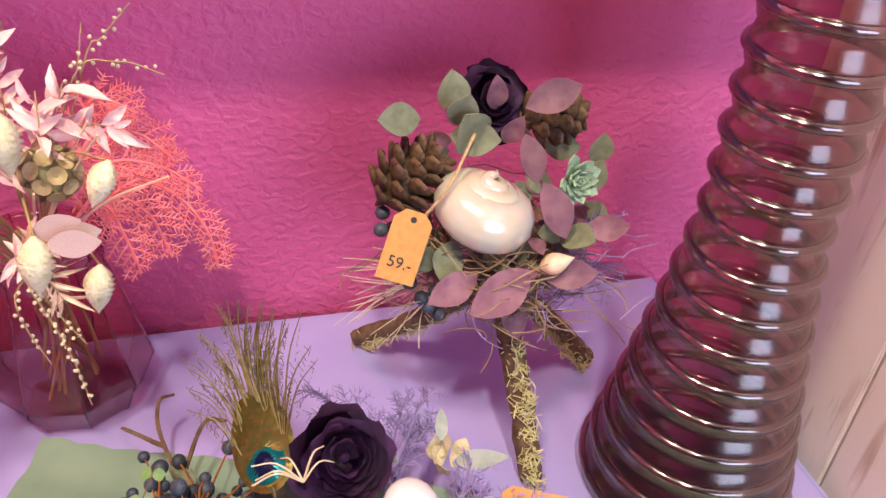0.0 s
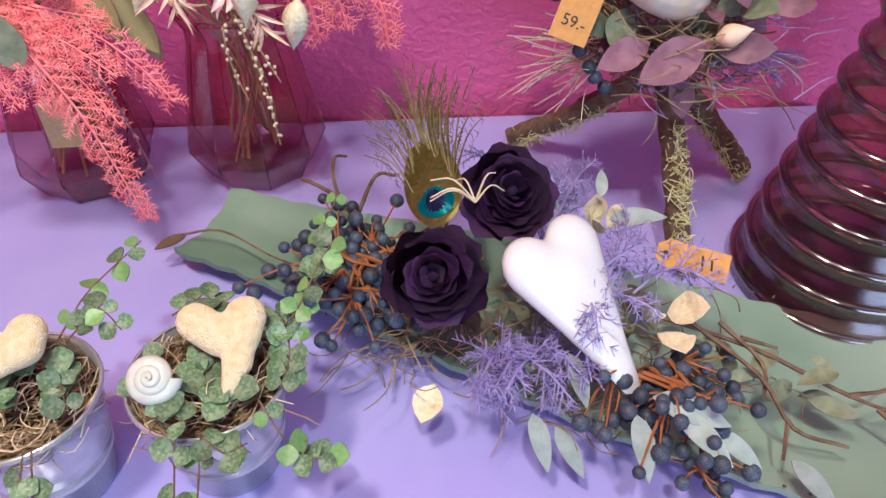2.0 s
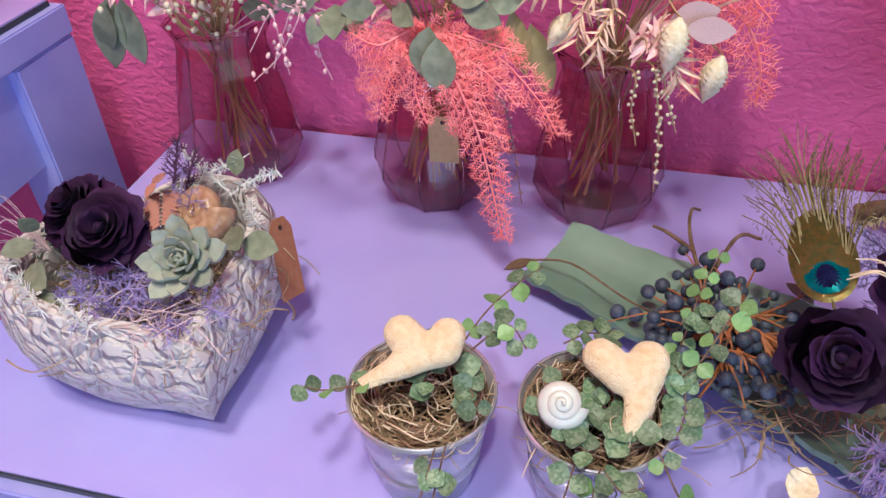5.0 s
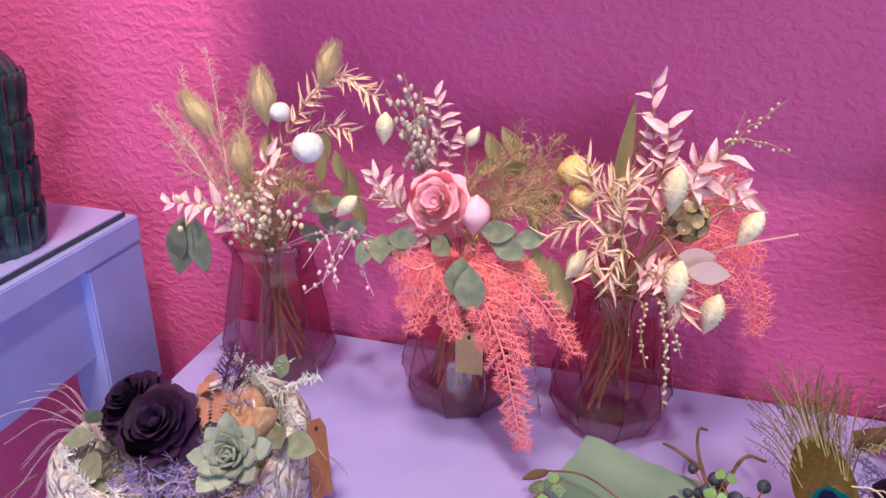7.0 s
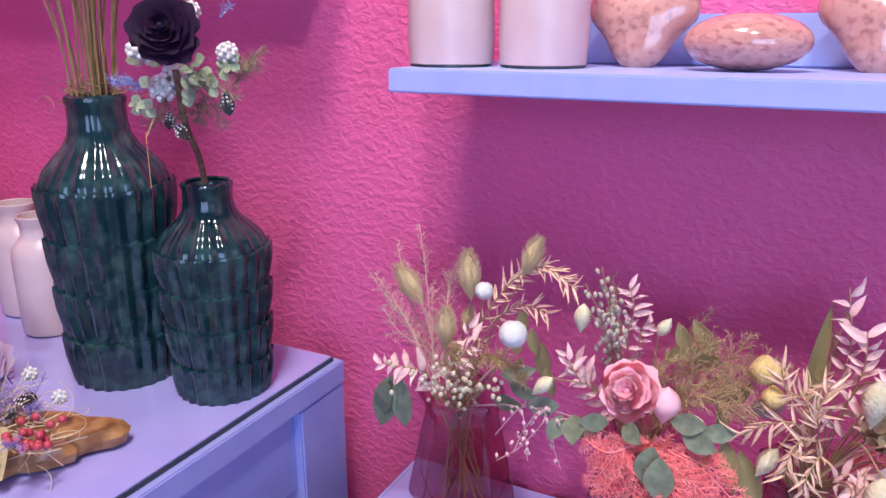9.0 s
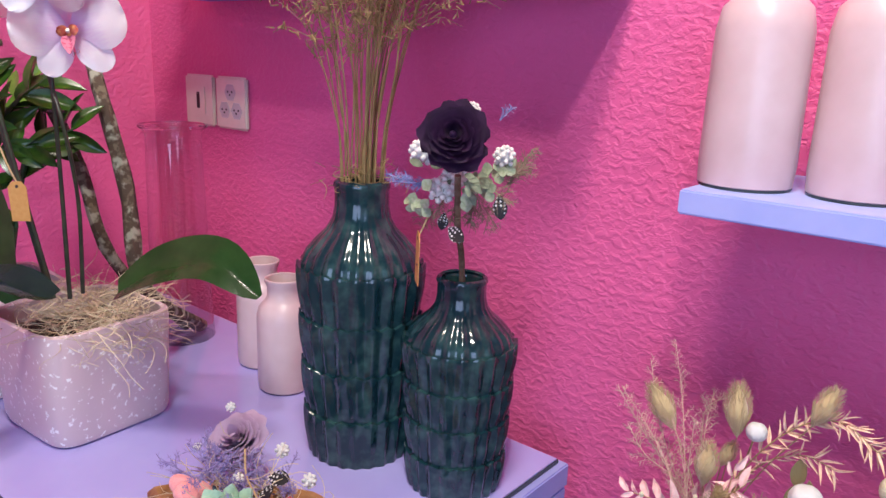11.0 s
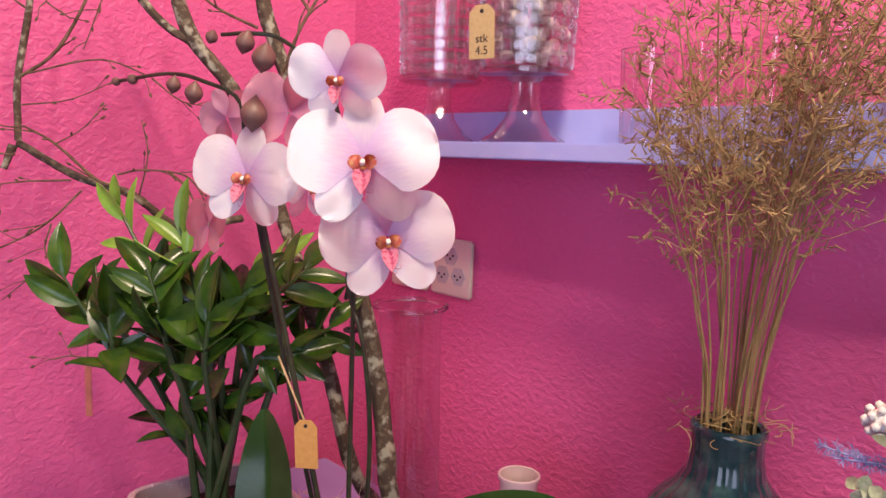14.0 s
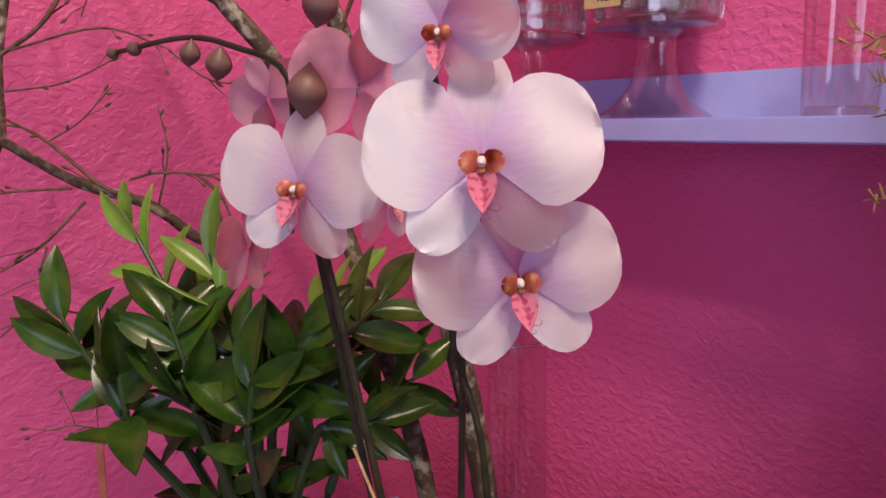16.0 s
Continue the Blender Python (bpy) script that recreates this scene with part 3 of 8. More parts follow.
def fern(bm, line, width, rnd, gap=0.004, needle=0.006, droop=0.25, r=0.0005, flat=None, fill=1.0):
    """Feathery plume along a line: a stem, side branchlets and hair-fine needles."""
    tube(bm, line, r * 2, r, 4)
    total = sum((b - a).length for a, b in zip(line, line[1:]))
    n = max(4, int(total / gap))
    for k in range(n):
        t = 0.12 + 0.88 * k / n
        i = min(int(t * (len(line) - 1)), len(line) - 2)
        p = line[i].lerp(line[i + 1], t * (len(line) - 1) - i)
        d = (line[i + 1] - line[i]).normalized()
        side = flat.cross(d).normalized() * (1 if k % 2 else -1) if flat is not None else jit(rnd, 1).cross(d).normalized()
        w = width * (0.35 + 0.65 * math.sin(math.pi * min(0.96, 0.18 + 0.8 * t))) * rnd.uniform(0.6, 1.1)
        e = p + side * w + d * w * 0.75 + Vector((0, 0, -droop * w)) + jit(rnd, 0.12 * w)
        mid = p.lerp(e, 0.5) + Vector((0, 0, 0.08 * w))
        sub = arc([p, mid, e], 3)
        tube(bm, sub, r * 0.9, r * 0.5, 3)
        m = max(2, int(w / needle * 1.9 * fill))
        for q in range(m):
            s = 0.15 + 0.85 * q / m
            j = min(int(s * (len(sub) - 1)), len(sub) - 2)
            c = sub[j].lerp(sub[j + 1], s * (len(sub) - 1) - j)
            dd = (sub[j + 1] - sub[j]).normalized()
            for sg in (-1, 1):
                v = dd.cross(flat if flat is not None else jit(rnd, 1)).normalized() * sg
                tip = c + (v + dd * 0.8 + jit(rnd, 0.35)).normalized() * needle * rnd.uniform(0.6, 1.15)
                tube(bm, [c, tip], r * 0.75, r * 0.35, 3)
    return bm


def wisps(bm, rnd, centre, spread, count, length, r=0.0005, flat=0.5, curl=1.0, n=3):
    """Loose fibres that curl round a centre."""
    for _ in range(count):
        p = Vector(centre) + Vector((rnd.gauss(0, spread[0]), rnd.gauss(0, spread[1]), rnd.gauss(0, spread[2])))
        a, L = rnd.uniform(0, 6.283), length * rnd.uniform(0.5, 1.3)
        pts, d = [p], Vector((math.cos(a), math.sin(a), rnd.uniform(-flat, flat)))
        turn = rnd.uniform(-curl, curl)
        for _k in range(4):
            d = (Matrix.Rotation(turn * 0.7, 3, "Z") @ d + jit(rnd, 0.25)).normalized()
            pts.append(pts[-1] + d * L / 4)
        tube(bm, arc(pts, 2), r, r * 0.6, n)
    return bm


def ring_nest(bm, rnd, centre, rad, count, r=0.0006, z=0.006, width=0.2, most=9.0):
    """Fibres laid round and round, as in a nest."""
    for _ in range(count):
        a0, span = rnd.uniform(0, 6.283), rnd.uniform(0.5, 1.7)
        q, h = rad * (1 + rnd.gauss(0, width)), rnd.gauss(0, z)
        pts = []
        for k in range(5):
            a = a0 + span * k / 4
            qq = min(q * (1 + rnd.uniform(-0.12, 0.12)), most)
            pts.append(Vector(centre) + Vector((qq * math.cos(a), qq * math.sin(a), h + rnd.uniform(-z, z))))
        tube(bm, arc(pts, 2), r, r * 0.6, 3)
    return bm


def tag_card(parent, at, d, up, w, h, material, label, text="", bars=0):
    """A swing tag that hangs from at along d, with clipped corners and an eyelet; w wide, h long."""
    bm = bmesh.new()
    pts = [(0, -w * 0.25), (h * 0.14, -w * 0.5), (h, -w * 0.5), (h, w * 0.5), (h * 0.14, w * 0.5), (0, w * 0.25)]
    f = bm.faces.new([bm.verts.new((x, y, 0)) for x, y in pts])
    e = bmesh.ops.extrude_face_region(bm, geom=[f])
    for v in e["geom"]:
        if isinstance(v, bmesh.types.BMVert):
            v.co.z += 0.0006
    m = axes(at, d, up)
    card = inside(part("price_tag", bm, material, None, label, False), parent, m)
    eyelet = part("eyelet", lathe([(w * 0.05, 0), (w * 0.08, 0.0003), (w * 0.08, 0.0009)], 10, cap1=True), M_INK, card)
    eyelet.matrix_basis = pose(h * 0.12, 0, 0.0002)
    if text:
        c = bpy.data.curves.new("price_text", "FONT")
        c.body, c.size, c.extrude, c.align_x, c.align_y = text, w * 0.42, 0.0001, "CENTER", "CENTER"
        c.materials.append(M_INK)
        o = new("writing", c)
        o.parent = card
        o.matrix_basis = pose(h * 0.74, 0, 0.0008, 0, 0, 90)
    for b in range(bars):
        o = part("writing", boxed((0, -w * 0.22, 0), (h * 0.03, w * (0.22 - 0.08 * b), 0.0002)), M_INK, card)
        o.matrix_basis = pose(h * (0.62 + 0.13 * b), 0, 0.0007, 0, 0, 8)
    return card


def cord(parent, pts, r=0.0009, material=None, name="cord"):
    return grown(name, tube(bmesh.new(), arc(pts, 5), r, r, 5), material or M_CORD, parent)


def cone(parent, at, d, size, seed=0):
    """A pine cone: overlapping woody scales round a core."""
    rnd = random.Random(seed)
    core = shared("cone_core", "pine_cone", lambda: pod(k=0.5), M_CONE)
    c = put("pine_cone", core, parent, axes(at, d, s=size), "brown open pine cone")
    me = shared("cone_scale", "cone_scale", lambda: blade(0.8, 4, 0.25, 0.35, 0.6, thick=0.12), M_CONE)
    for i in range(38):
        t = (i + 0.5) / 38
        a = GA * i
        q = 0.16 * math.sin(math.pi * (0.12 + 0.8 * t))
        o = new("cone_scale", me)
        o.parent = c
        v = Vector((0.55 * t - 0.05, math.cos(a), math.sin(a)))
        o.matrix_basis = axes((0.06 + 0.84 * t, q * math.cos(a), q * math.sin(a)), v, (1, 0, 0), 0.36 * (1.1 - 0.5 * abs(t - 0.4)))
    return c


def succulent(parent, at, d, r, material, label, n=30):
    core = shared(("succ_core", material.name), "succulent", lambda: ball(0.3, 1), material)
    q = Vector((0, 0, 1)).rotation_difference(Vector(d).normalized()).to_matrix().to_4x4()
    s = put("succulent_rosette", core, parent, Matrix.Translation(at) @ q @ Matrix.Diagonal((r, r, r, 1)), label)
    me = shared(("succ_leaf", material.name), "succulent_leaf", lambda: blade(0.55, 6, 0.10, 0.22, 0.62, thick=0.10), material)
    for i in range(n):
        f = (i + 1) / n
        a = GA * i
        el = math.radians(82 - 72 * f)
        v = Vector((math.cos(a) * math.cos(el), math.sin(a) * math.cos(el), math.sin(el)))
        o = new("succulent_leaf", me)
        o.parent = s
        o.matrix_basis = axes((v.x * 0.12, v.y * 0.12, 0.10 * (1 - f)), v, (-math.cos(a) * 0.2, -math.sin(a) * 0.2, 1), 0.38 + 0.55 * f)
    return s


def snail_shell(material, turns=3.2, tall=0.75, grow=0.62):
    """A turban-like spiral shell of radius about 1 round z, its apex up."""
    bm = bmesh.new()
    N, m = int(turns * 22), 12
    rows = []
    for i in range(N + 1):
        t = i / N
        a = -2 * math.pi * turns * t
        R = 0.62 * (1 - t) ** 1.25 + 0.02
        r = 0.50 * (1 - t) ** 1.05 + 0.03
        z = tall * (1 - (1 - t) ** 0.9) * 1.25
        row = []
        for k in range(m):
            w = 2 * math.pi * k / m
            q = R + r * math.cos(w)
            row.append(bm.verts.new((q * math.cos(a), q * math.sin(a), z + r * 0.92 * math.sin(w))))
        rows.append(row)
    for a, b in zip(rows, rows[1:]):
        for k in range(m):
            bm.faces.new((a[k], a[(k + 1) % m], b[(k + 1) % m], b[k]))
    bm.faces.new(rows[0][::-1])
    bm.faces.new(rows[-1])
    return bm


def vine(parent, pts, rnd, leaf_r, material, gap=0.014, r=0.0006, stem=None, fresh=0.0):
    """A trailing string with pairs of round leaves."""
    line = arc(pts, 6)
    grown("vine_stem", tube(bmesh.new(), line, r, r * 0.7, 5), stem or M_TWIG, parent)
    me = shared(("round", material.name), "round_leaf", lambda: blade(1.0, 6, 0.12, -0.05, 0.5, 1.0, thick=0.06), material)
    mf = shared("round_fresh", "round_leaf", lambda: blade(1.0, 6, 0.12, -0.05, 0.5, 1.0, thick=0.06), M_FRESHLEAF)
    total = sum((b - a).length for a, b in zip(line, line[1:]))
    n = max(1, int(total / gap))
    for k in range(n):
        t = (k + 0.7) / n
        i = min(int(t * (len(line) - 1)), len(line) - 2)
        p = line[i]
        d = (line[i + 1] - line[i]).normalized()
        for sg in (-1, 1):
            v = d.cross(Vector((0, 0, 1)))
            v = (v.normalized() if v.length > 0.1 else Vector((1, 0, 0))) * sg + jit(rnd, 0.5)
            s = leaf_r * 1.6 * rnd.uniform(0.75, 1.15)
            put("round_leaf", mf if rnd.random() < fresh else me, parent, axes(p, v, Vector((rnd.uniform(-0.5, 0.5), -0.6, 0.9)), s))


def grapes(parent, rnd, centre, spread, count, r, stems=7):
    me = shared("berry", "berry", lambda: ball(1.0, 2, 0.95), M_GRAPE)
    bm = bmesh.new()
    c = Vector(centre)
    spots = []
    for _ in range(count):
        p = c + Vector((rnd.gauss(0, spread[0]), rnd.gauss(0, spread[1]), abs(rnd.gauss(0, spread[2])) - 0.003))
        spots.append(p)
        put("berry", me, parent, Matrix.Translation(p) @ pose(0, 0, 0, rnd.uniform(0, 90), rnd.uniform(0, 90), 0) @ Matrix.Diagonal((*([r * rnd.uniform(0.75, 1.15)] * 3), 1)))
    hub = [c + Vector((rnd.gauss(0, spread[0] * 0.5), rnd.gauss(0, spread[1] * 0.5), 0.006 + spread[2])) for _ in range(stems)]
    for i in range(stems - 1):
        tube(bm, arc([hub[i], hub[i].lerp(hub[i + 1], 0.5) + jit(rnd, 0.004), hub[i + 1]], 3), 0.0016, 0.0012, 5)
    for p in spots:
        h = min(hub, key=lambda q: (q - p).length)
        tube(bm, arc([h, h.lerp(p, 0.5) + jit(rnd, 0.003), p], 2), 0.0009, 0.0006, 4)
    grown("grape_stalk", bm, M_ORANGETWIG, parent, "orange-brown branching stalk")



def soft_body(limbs, k=0.12, centre=(0, 0), flat=1.0, sub=4, reach=(1, 1, 1)):
    """A rounded solid round tapered limbs (x0, y0, r0, x1, y1, r1) that melt into one another over k."""
    def away(p):
        out = 9.0
        for x0, y0, r0, x1, y1, r1 in limbs:
            a, d = Vector((x0, y0, 0)), Vector((x1 - x0, y1 - y0, 0))
            t = min(1.0, max(0.0, (p - a).dot(d) / max(d.length_squared, 1e-9)))
            q = (p - a - d * t).length - (r0 + (r1 - r0) * t)
            h = max(k - abs(out - q), 0.0) / k
            out = min(out, q) - h * h * k * 0.25
        return out
    bm = bmesh.new()
    bmesh.ops.create_icosphere(bm, subdivisions=sub, radius=1.0)
    c = Vector((*centre, 0))
    for v in bm.verts:
        d = Vector((v.co.x * reach[0], v.co.y * reach[1], v.co.z * reach[2])).normalized()
        lo, hi = 0.0, 4.0
        for _ in range(16):
            m = (lo + hi) / 2
            lo, hi = (m, hi) if away(c + d * m) < 0 else (lo, m)
        v.co = c + d * lo
        v.co.z *= flat
    return bm


# ---- zinc buckets with planted hearts ----


def zinc_bucket(at, label):
    b = thing("zinc_bucket", label, "bucket", at, group="zinc buckets")
    prof = [(0.0275, 0), (0.0285, 0.001), (0.0325, 0.026), (0.0340, 0.0275), (0.0335, 0.030), (0.0345, 0.032), (0.0338, 0.034), (0.0350, 0.0365), (0.0345, 0.039), (0.0355, 0.041),
            (0.0352, 0.043), (0.0415, 0.076), (0.0430, 0.0775), (0.0425, 0.0795)]
    part("body", lathe(vessel(prof, 0.0015, 0.003), 40, cap1=True), M_ZINC, b)
    part("soil", lathe([(0.0325, 0.050), (0.0335, 0.056), (0.02, 0.061), (0.001, 0.062)], 24, cap1=True), M_SOIL, b)
    return b


zinc_bucket((-0.389, -0.392, T1), "small ribbed zinc bucket planted with a moss nest")
zinc_bucket((-0.293, -0.384, T1), "small ribbed zinc bucket planted beside another bucket")


def planted_heart(c, seed, heart_at, heart_tilt, limbs, middle, label, vines):
    rnd = random.Random(seed)
    t = thing("planted_nest", label, "plant", (c[0], c[1], T1 + 0.070), group="bucket plantings")
    z = T1 + 0.082
    bm = bmesh.new()
    ring_nest(bm, rnd, (c[0], c[1], z - 0.012), 0.029, 360, 0.00055, 0.005, 0.18, 0.0375)
    wisps(bm, rnd, (c[0], c[1] - 0.008, z - 0.009), (0.013, 0.011, 0.003), 130, 0.026, 0.0005, 0.3, 1.4)
    ring_nest(bm, rnd, (c[0], c[1], z - 0.008), 0.035, 50, 0.0005, 0.004, 0.10, 0.039)
    grown("moss_nest", bm, M_NEST, t, "tangled dry brown moss fibres")
    bm = bmesh.new()
    ring_nest(bm, rnd, (c[0], c[1], z - 0.006), 0.031, 50, 0.0005, 0.006, 0.18, 0.041)
    wisps(bm, rnd, (c[0], c[1] - 0.008, z - 0.004), (0.013, 0.010, 0.003), 25, 0.026, 0.00045, 0.4, 1.2)
    grown("straw_strand", bm, M_STRAW, t)
    h = part("felt_heart", soft_body(limbs, 0.16, middle, 0.85), M_FELT, None, "cream felted heart with a long curved tip")
    inside(h, t, Matrix.Translation(heart_at) @ pose(0, 0, 0, 0, 0, 8) @ pose(0, 0, 0, heart_tilt, 0, 0) @ Matrix.Diagonal((0.0235, 0.0235, 0.0235, 1)))
    for pts, gap, fresh in vines:
        vine(t, pts, rnd, 0.0068, M_GREENLEAF, gap, fresh=fresh)
    me = shared(("round", M_GREENLEAF.name), "round_leaf", lambda: blade(1.0, 6, 0.12, -0.05, 0.5, 1.0, thick=0.06), M_GREENLEAF)
    return t, rnd, me


zA, zB = T1 + 0.09, T1 + 0.09
tA, rA, LEAF = planted_heart((-0.389, -0.392), 3, (-0.388, -0.385, T1 + 0.108), 26, [(-0.55, 0.22, 0.44, -0.2, -0.08, 0.42), (0.52, 0.22, 0.42, 0.42, -0.05, 0.42), (0.45, -0.10, 0.38, -0.45, -0.52, 0.31), (-0.45, -0.52, 0.29, -1.28, -0.98, 0.19)], (0.2, -0.1), "moss nest with a cream felt heart and trailing leaves", [
    ([(-0.372, -0.365, zA), (-0.360, -0.345, zA + 0.012), (-0.345, -0.325, zA + 0.018), (-0.333, -0.318, zA + 0.026)], 0.014, 0.5),
    ([(-0.365, -0.372, zA + 0.004), (-0.350, -0.362, zA + 0.016), (-0.342, -0.366, zA + 0.020), (-0.334, -0.372, zA + 0.012)], 0.010, 0.2),
    ([(-0.372, -0.430, zA - 0.01), (-0.376, -0.446, zA - 0.03), (-0.385, -0.458, zA - 0.062), (-0.402, -0.468, T1 - 0.005), (-0.420, -0.474, T1 - 0.03)], 0.022, 0.0),
    ([(-0.366, -0.430, zA - 0.005), (-0.374, -0.452, zA - 0.045), (-0.400, -0.462, T1 + 0.012), (-0.425, -0.455, T1 + 0.004)], 0.024, 0.1),
    ([(-0.402, -0.404, zA + 0.006), (-0.424, -0.412, zA + 0.004), (-0.442, -0.408, zA - 0.008), (-0.462, -0.400, zA - 0.018)], 0.020, 0.5),
    ([(-0.362, -0.392, zA), (-0.358, -0.402, zA + 0.004), (-0.352, -0.414, zA)], 0.009, 0.0)])
tB, rB, LEAF = planted_heart((-0.293, -0.384), 4, (-0.281, -0.378, T1 + 0.106), 26, [(-0.54, 0.24, 0.43, -0.05, -0.2, 0.42), (0.52, 0.20, 0.46, 0.36, -0.16, 0.44), (0.38, -0.2, 0.40, 0.27, -0.8, 0.30), (0.27, -0.8, 0.28, 0.03, -1.35, 0.20)], (0.25, -0.25), "moss nest with cream felt heart, white shell and round leaves", [
    ([(-0.315, -0.352, zB), (-0.300, -0.346, zB + 0.006), (-0.284, -0.348, zB + 0.004)], 0.008, 0.0),
    ([(-0.260, -0.352, zB), (-0.252, -0.366, zB + 0.006), (-0.248, -0.385, zB), (-0.252, -0.402, zB - 0.004)], 0.006, 0.1),
    ([(-0.258, -0.372, zB), (-0.244, -0.366, zB + 0.015), (-0.232, -0.348, zB + 0.03), (-0.222, -0.330, zB + 0.035)], 0.013, 0.5),
    ([(-0.262, -0.410, zB - 0.002), (-0.248, -0.425, zB - 0.02), (-0.236, -0.428, zB - 0.03), (-0.226, -0.420, zB - 0.036)], 0.010, 0.35),
    ([(-0.300, -0.424, zB - 0.002), (-0.306, -0.440, zB - 0.04), (-0.312, -0.462, T1 + 0.01), (-0.318, -0.470, T1 - 0.02)], 0.022, 0.2),
    ([(-0.288, -0.426, zB - 0.006), (-0.294, -0.446, zB - 0.04), (-0.306, -0.458, T1 + 0.012), (-0.300, -0.474, T1 - 0.012)], 0.022, 0.5),
    ([(-0.312, -0.400, zB + 0.002), (-0.306, -0.416, zB + 0.002), (-0.294, -0.424, zB)], 0.007, 0.0),
    ([(-0.286, -0.430, zB - 0.004), (-0.276, -0.434, zB - 0.012), (-0.266, -0.430, zB - 0.01)], 0.008, 0.0)])
for k in range(26):
    p = Vector((-0.296 + rB.gauss(0, 0.017), -0.398 + rB.gauss(0, 0.012), zB - 0.002 + rB.uniform(0, 0.006)))
    put("round_leaf", LEAF, tB, axes(p, Vector((rB.uniform(-1, 1), rB.uniform(-1, 1), 0.1)), (0, -0.3, 1), 0.0125 * rB.uniform(0.8, 1.2)))
for k in range(12):
    p = Vector((-0.372 + rA.gauss(0, 0.014), -0.392 + rA.gauss(0, 0.012), zA - 0.002 + rA.uniform(0, 0.006)))
    put("round_leaf", LEAF, tA, axes(p, Vector((rA.uniform(-1, 1), rA.uniform(-1, 1), 0.1)), (0, -0.3, 1), 0.0125 * rA.uniform(0.8, 1.2)))
sh = part("turban_shell", snail_shell(None, 3.4, 0.85), M_PEARLWHITE, None, "small white turban shell")
inside(sh, tB, Matrix.Translation((-0.3115, -0.404, T1 + 0.101)) @ pose(0, 0, 0, 38, 6, 0) @ Matrix.Diagonal((0.0125, 0.0125, 0.0105, 1)))

# ---- arrangement on the agave leaf ----
AG0, AG1 = Vector((-0.340, -0.185, T1)), Vector((0.196, -0.437, T1))


def agave_half(t):
    return 0.042 + 0.034 * min(1.0, max(0.0, (t - 0.08) * 1.8)) - 0.002 * math.cos(t * 9)


def agave_leaf(parent):
    bm = bmesh.new()
    d = (AG1 - AG0).normalized()
    s = Vector((-d.y, d.x, 0))
    L = (AG1 - AG0).length
    n, m = 44, 10
    lay = []
    for side in (0, 1):
        rows = []
        for i in range(n + 1):
            t = i / n
            w = agave_half(t) * (1.0 if t > 0.02 else 0.95)
            row = []
            for k in range(m + 1):
                u = 2 * k / m - 1
                z = 0.009 + 0.011 * u * u + 0.006 * math.sin(t * 5 + 1) + 0.0016 * math.sin(u * 9 + t * 14)
                ww = w + (0.0022 * (i % 2) if abs(u) == 1 else 0)
                p = AG0 + d * (t * L) + s * (u * ww)
                row.append(bm.verts.new((p.x, p.y, T1 + z - (0.005 if side else 0))))
            rows.append(row)
        lay.append(rows)
    for side, rows in enumerate(lay):
        for a, b in zip(rows, rows[1:]):
            for k in range(m):
                bm.faces.new((a[k], b[k], b[k + 1], a[k + 1]))
    A, B = lay
    for i in range(n):
        for k in (0, m):
            bm.faces.new((A[i][k], B[i][k], B[i + 1][k], A[i + 1][k]))
    for i in (0, n):
        for k in range(m):
            bm.faces.new((A[i][k], A[i][k + 1], B[i][k + 1], B[i][k]))
    leaf = grown("agave_leaf", bm, M_AGAVE, parent, "wide dried grey-green agave leaf with a spiny edge")
    th = shared("thorn", "thorn", lambda: lathe([(0.0009, 0), (0.0004, 0.002), (0.0001, 0.0032)], 5), M_TWIG)
    for i in range(2, n, 1):
        t = i / n
        w = agave_half(t)
        for sg in (-1, 1):
            p = AG0 + d * (t * L) + s * (sg * (w + 0.001))
            put("thorn", th, parent, axes((p.x, p.y, T1 + 0.020), (0, 0, 1), s * sg + d * 0.5, 1.0) @ pose(0, 0, 0, 0, 40, 0))


agv = thing("agave_leaf_arrangement", "dried agave leaf dressed with dark roses, berries and a white heart", "arrangement", (-0.10, -0.30, T1))
agave_leaf(agv)
r5 = random.Random(5)
under = shared("underleaf", "dry_leaf", lambda: blade(0.42, 6, 0.10, -0.18, 0.48, thick=0.02), M_EUC)
for k in range(64):
    t = r5.uniform(0.22, 0.72)
    p = AG0.lerp(AG1, t) + Vector((r5.uniform(-0.03, 0.03), r5.uniform(-0.04, 0.03), r5.uniform(0.026, 0.050)))
    g = r5.uniform(0, 6.28)
    put("dry_leaf", under, agv, axes(p, (math.cos(g), math.sin(g), r5.uniform(-0.1, 0.4)), Vector((0, -0.4, 1)) + jit(r5, 0.5), r5.uniform(0.016, 0.030)))
grown("foliage_base", wisps(wisps(bmesh.new(), r5, (-0.16, -0.32, T1 + 0.035), (0.042, 0.020, 0.008), 150, 0.034, 0.0006), r5, (-0.05, -0.36, T1 + 0.035), (0.035, 0.02, 0.008), 110, 0.034, 0.0006), M_NEST, agv)
rose(agv, (-0.170, -0.343, 0.803), (-0.10, -0.75, 0.75), 0.0335, M_PETALDARK, "preserved dark aubergine rose", seed=1)
rose(agv, (-0.122, -0.297, 0.825), (0.15, -0.65, 0.75), 0.0335, M_PETALDARK, "preserved dark aubergine rose", seed=2)
wh = part("white_heart", soft_body([(-0.50, 0.30, 0.50, 0.0, -2.0, 0.12), (0.50, 0.30, 0.50, 0.0, -2.0, 0.12), (0.0, -0.12, 0.60, 0.0, -2.0, 0.16)], 0.22, (0, -0.2), 0.60, reach=(1, 1.6, 1)), M_WHITEGLAZE, None, "white lacquered heart")
inside(wh, agv, Matrix.Translation((-0.098, -0.344, 0.803)) @ pose(0, 0, 0, 0, 0, 38) @ pose(0, 0, 0, 36, 4, 0) @ Matrix.Diagonal((0.0355, 0.0355, 0.0355, 1)))
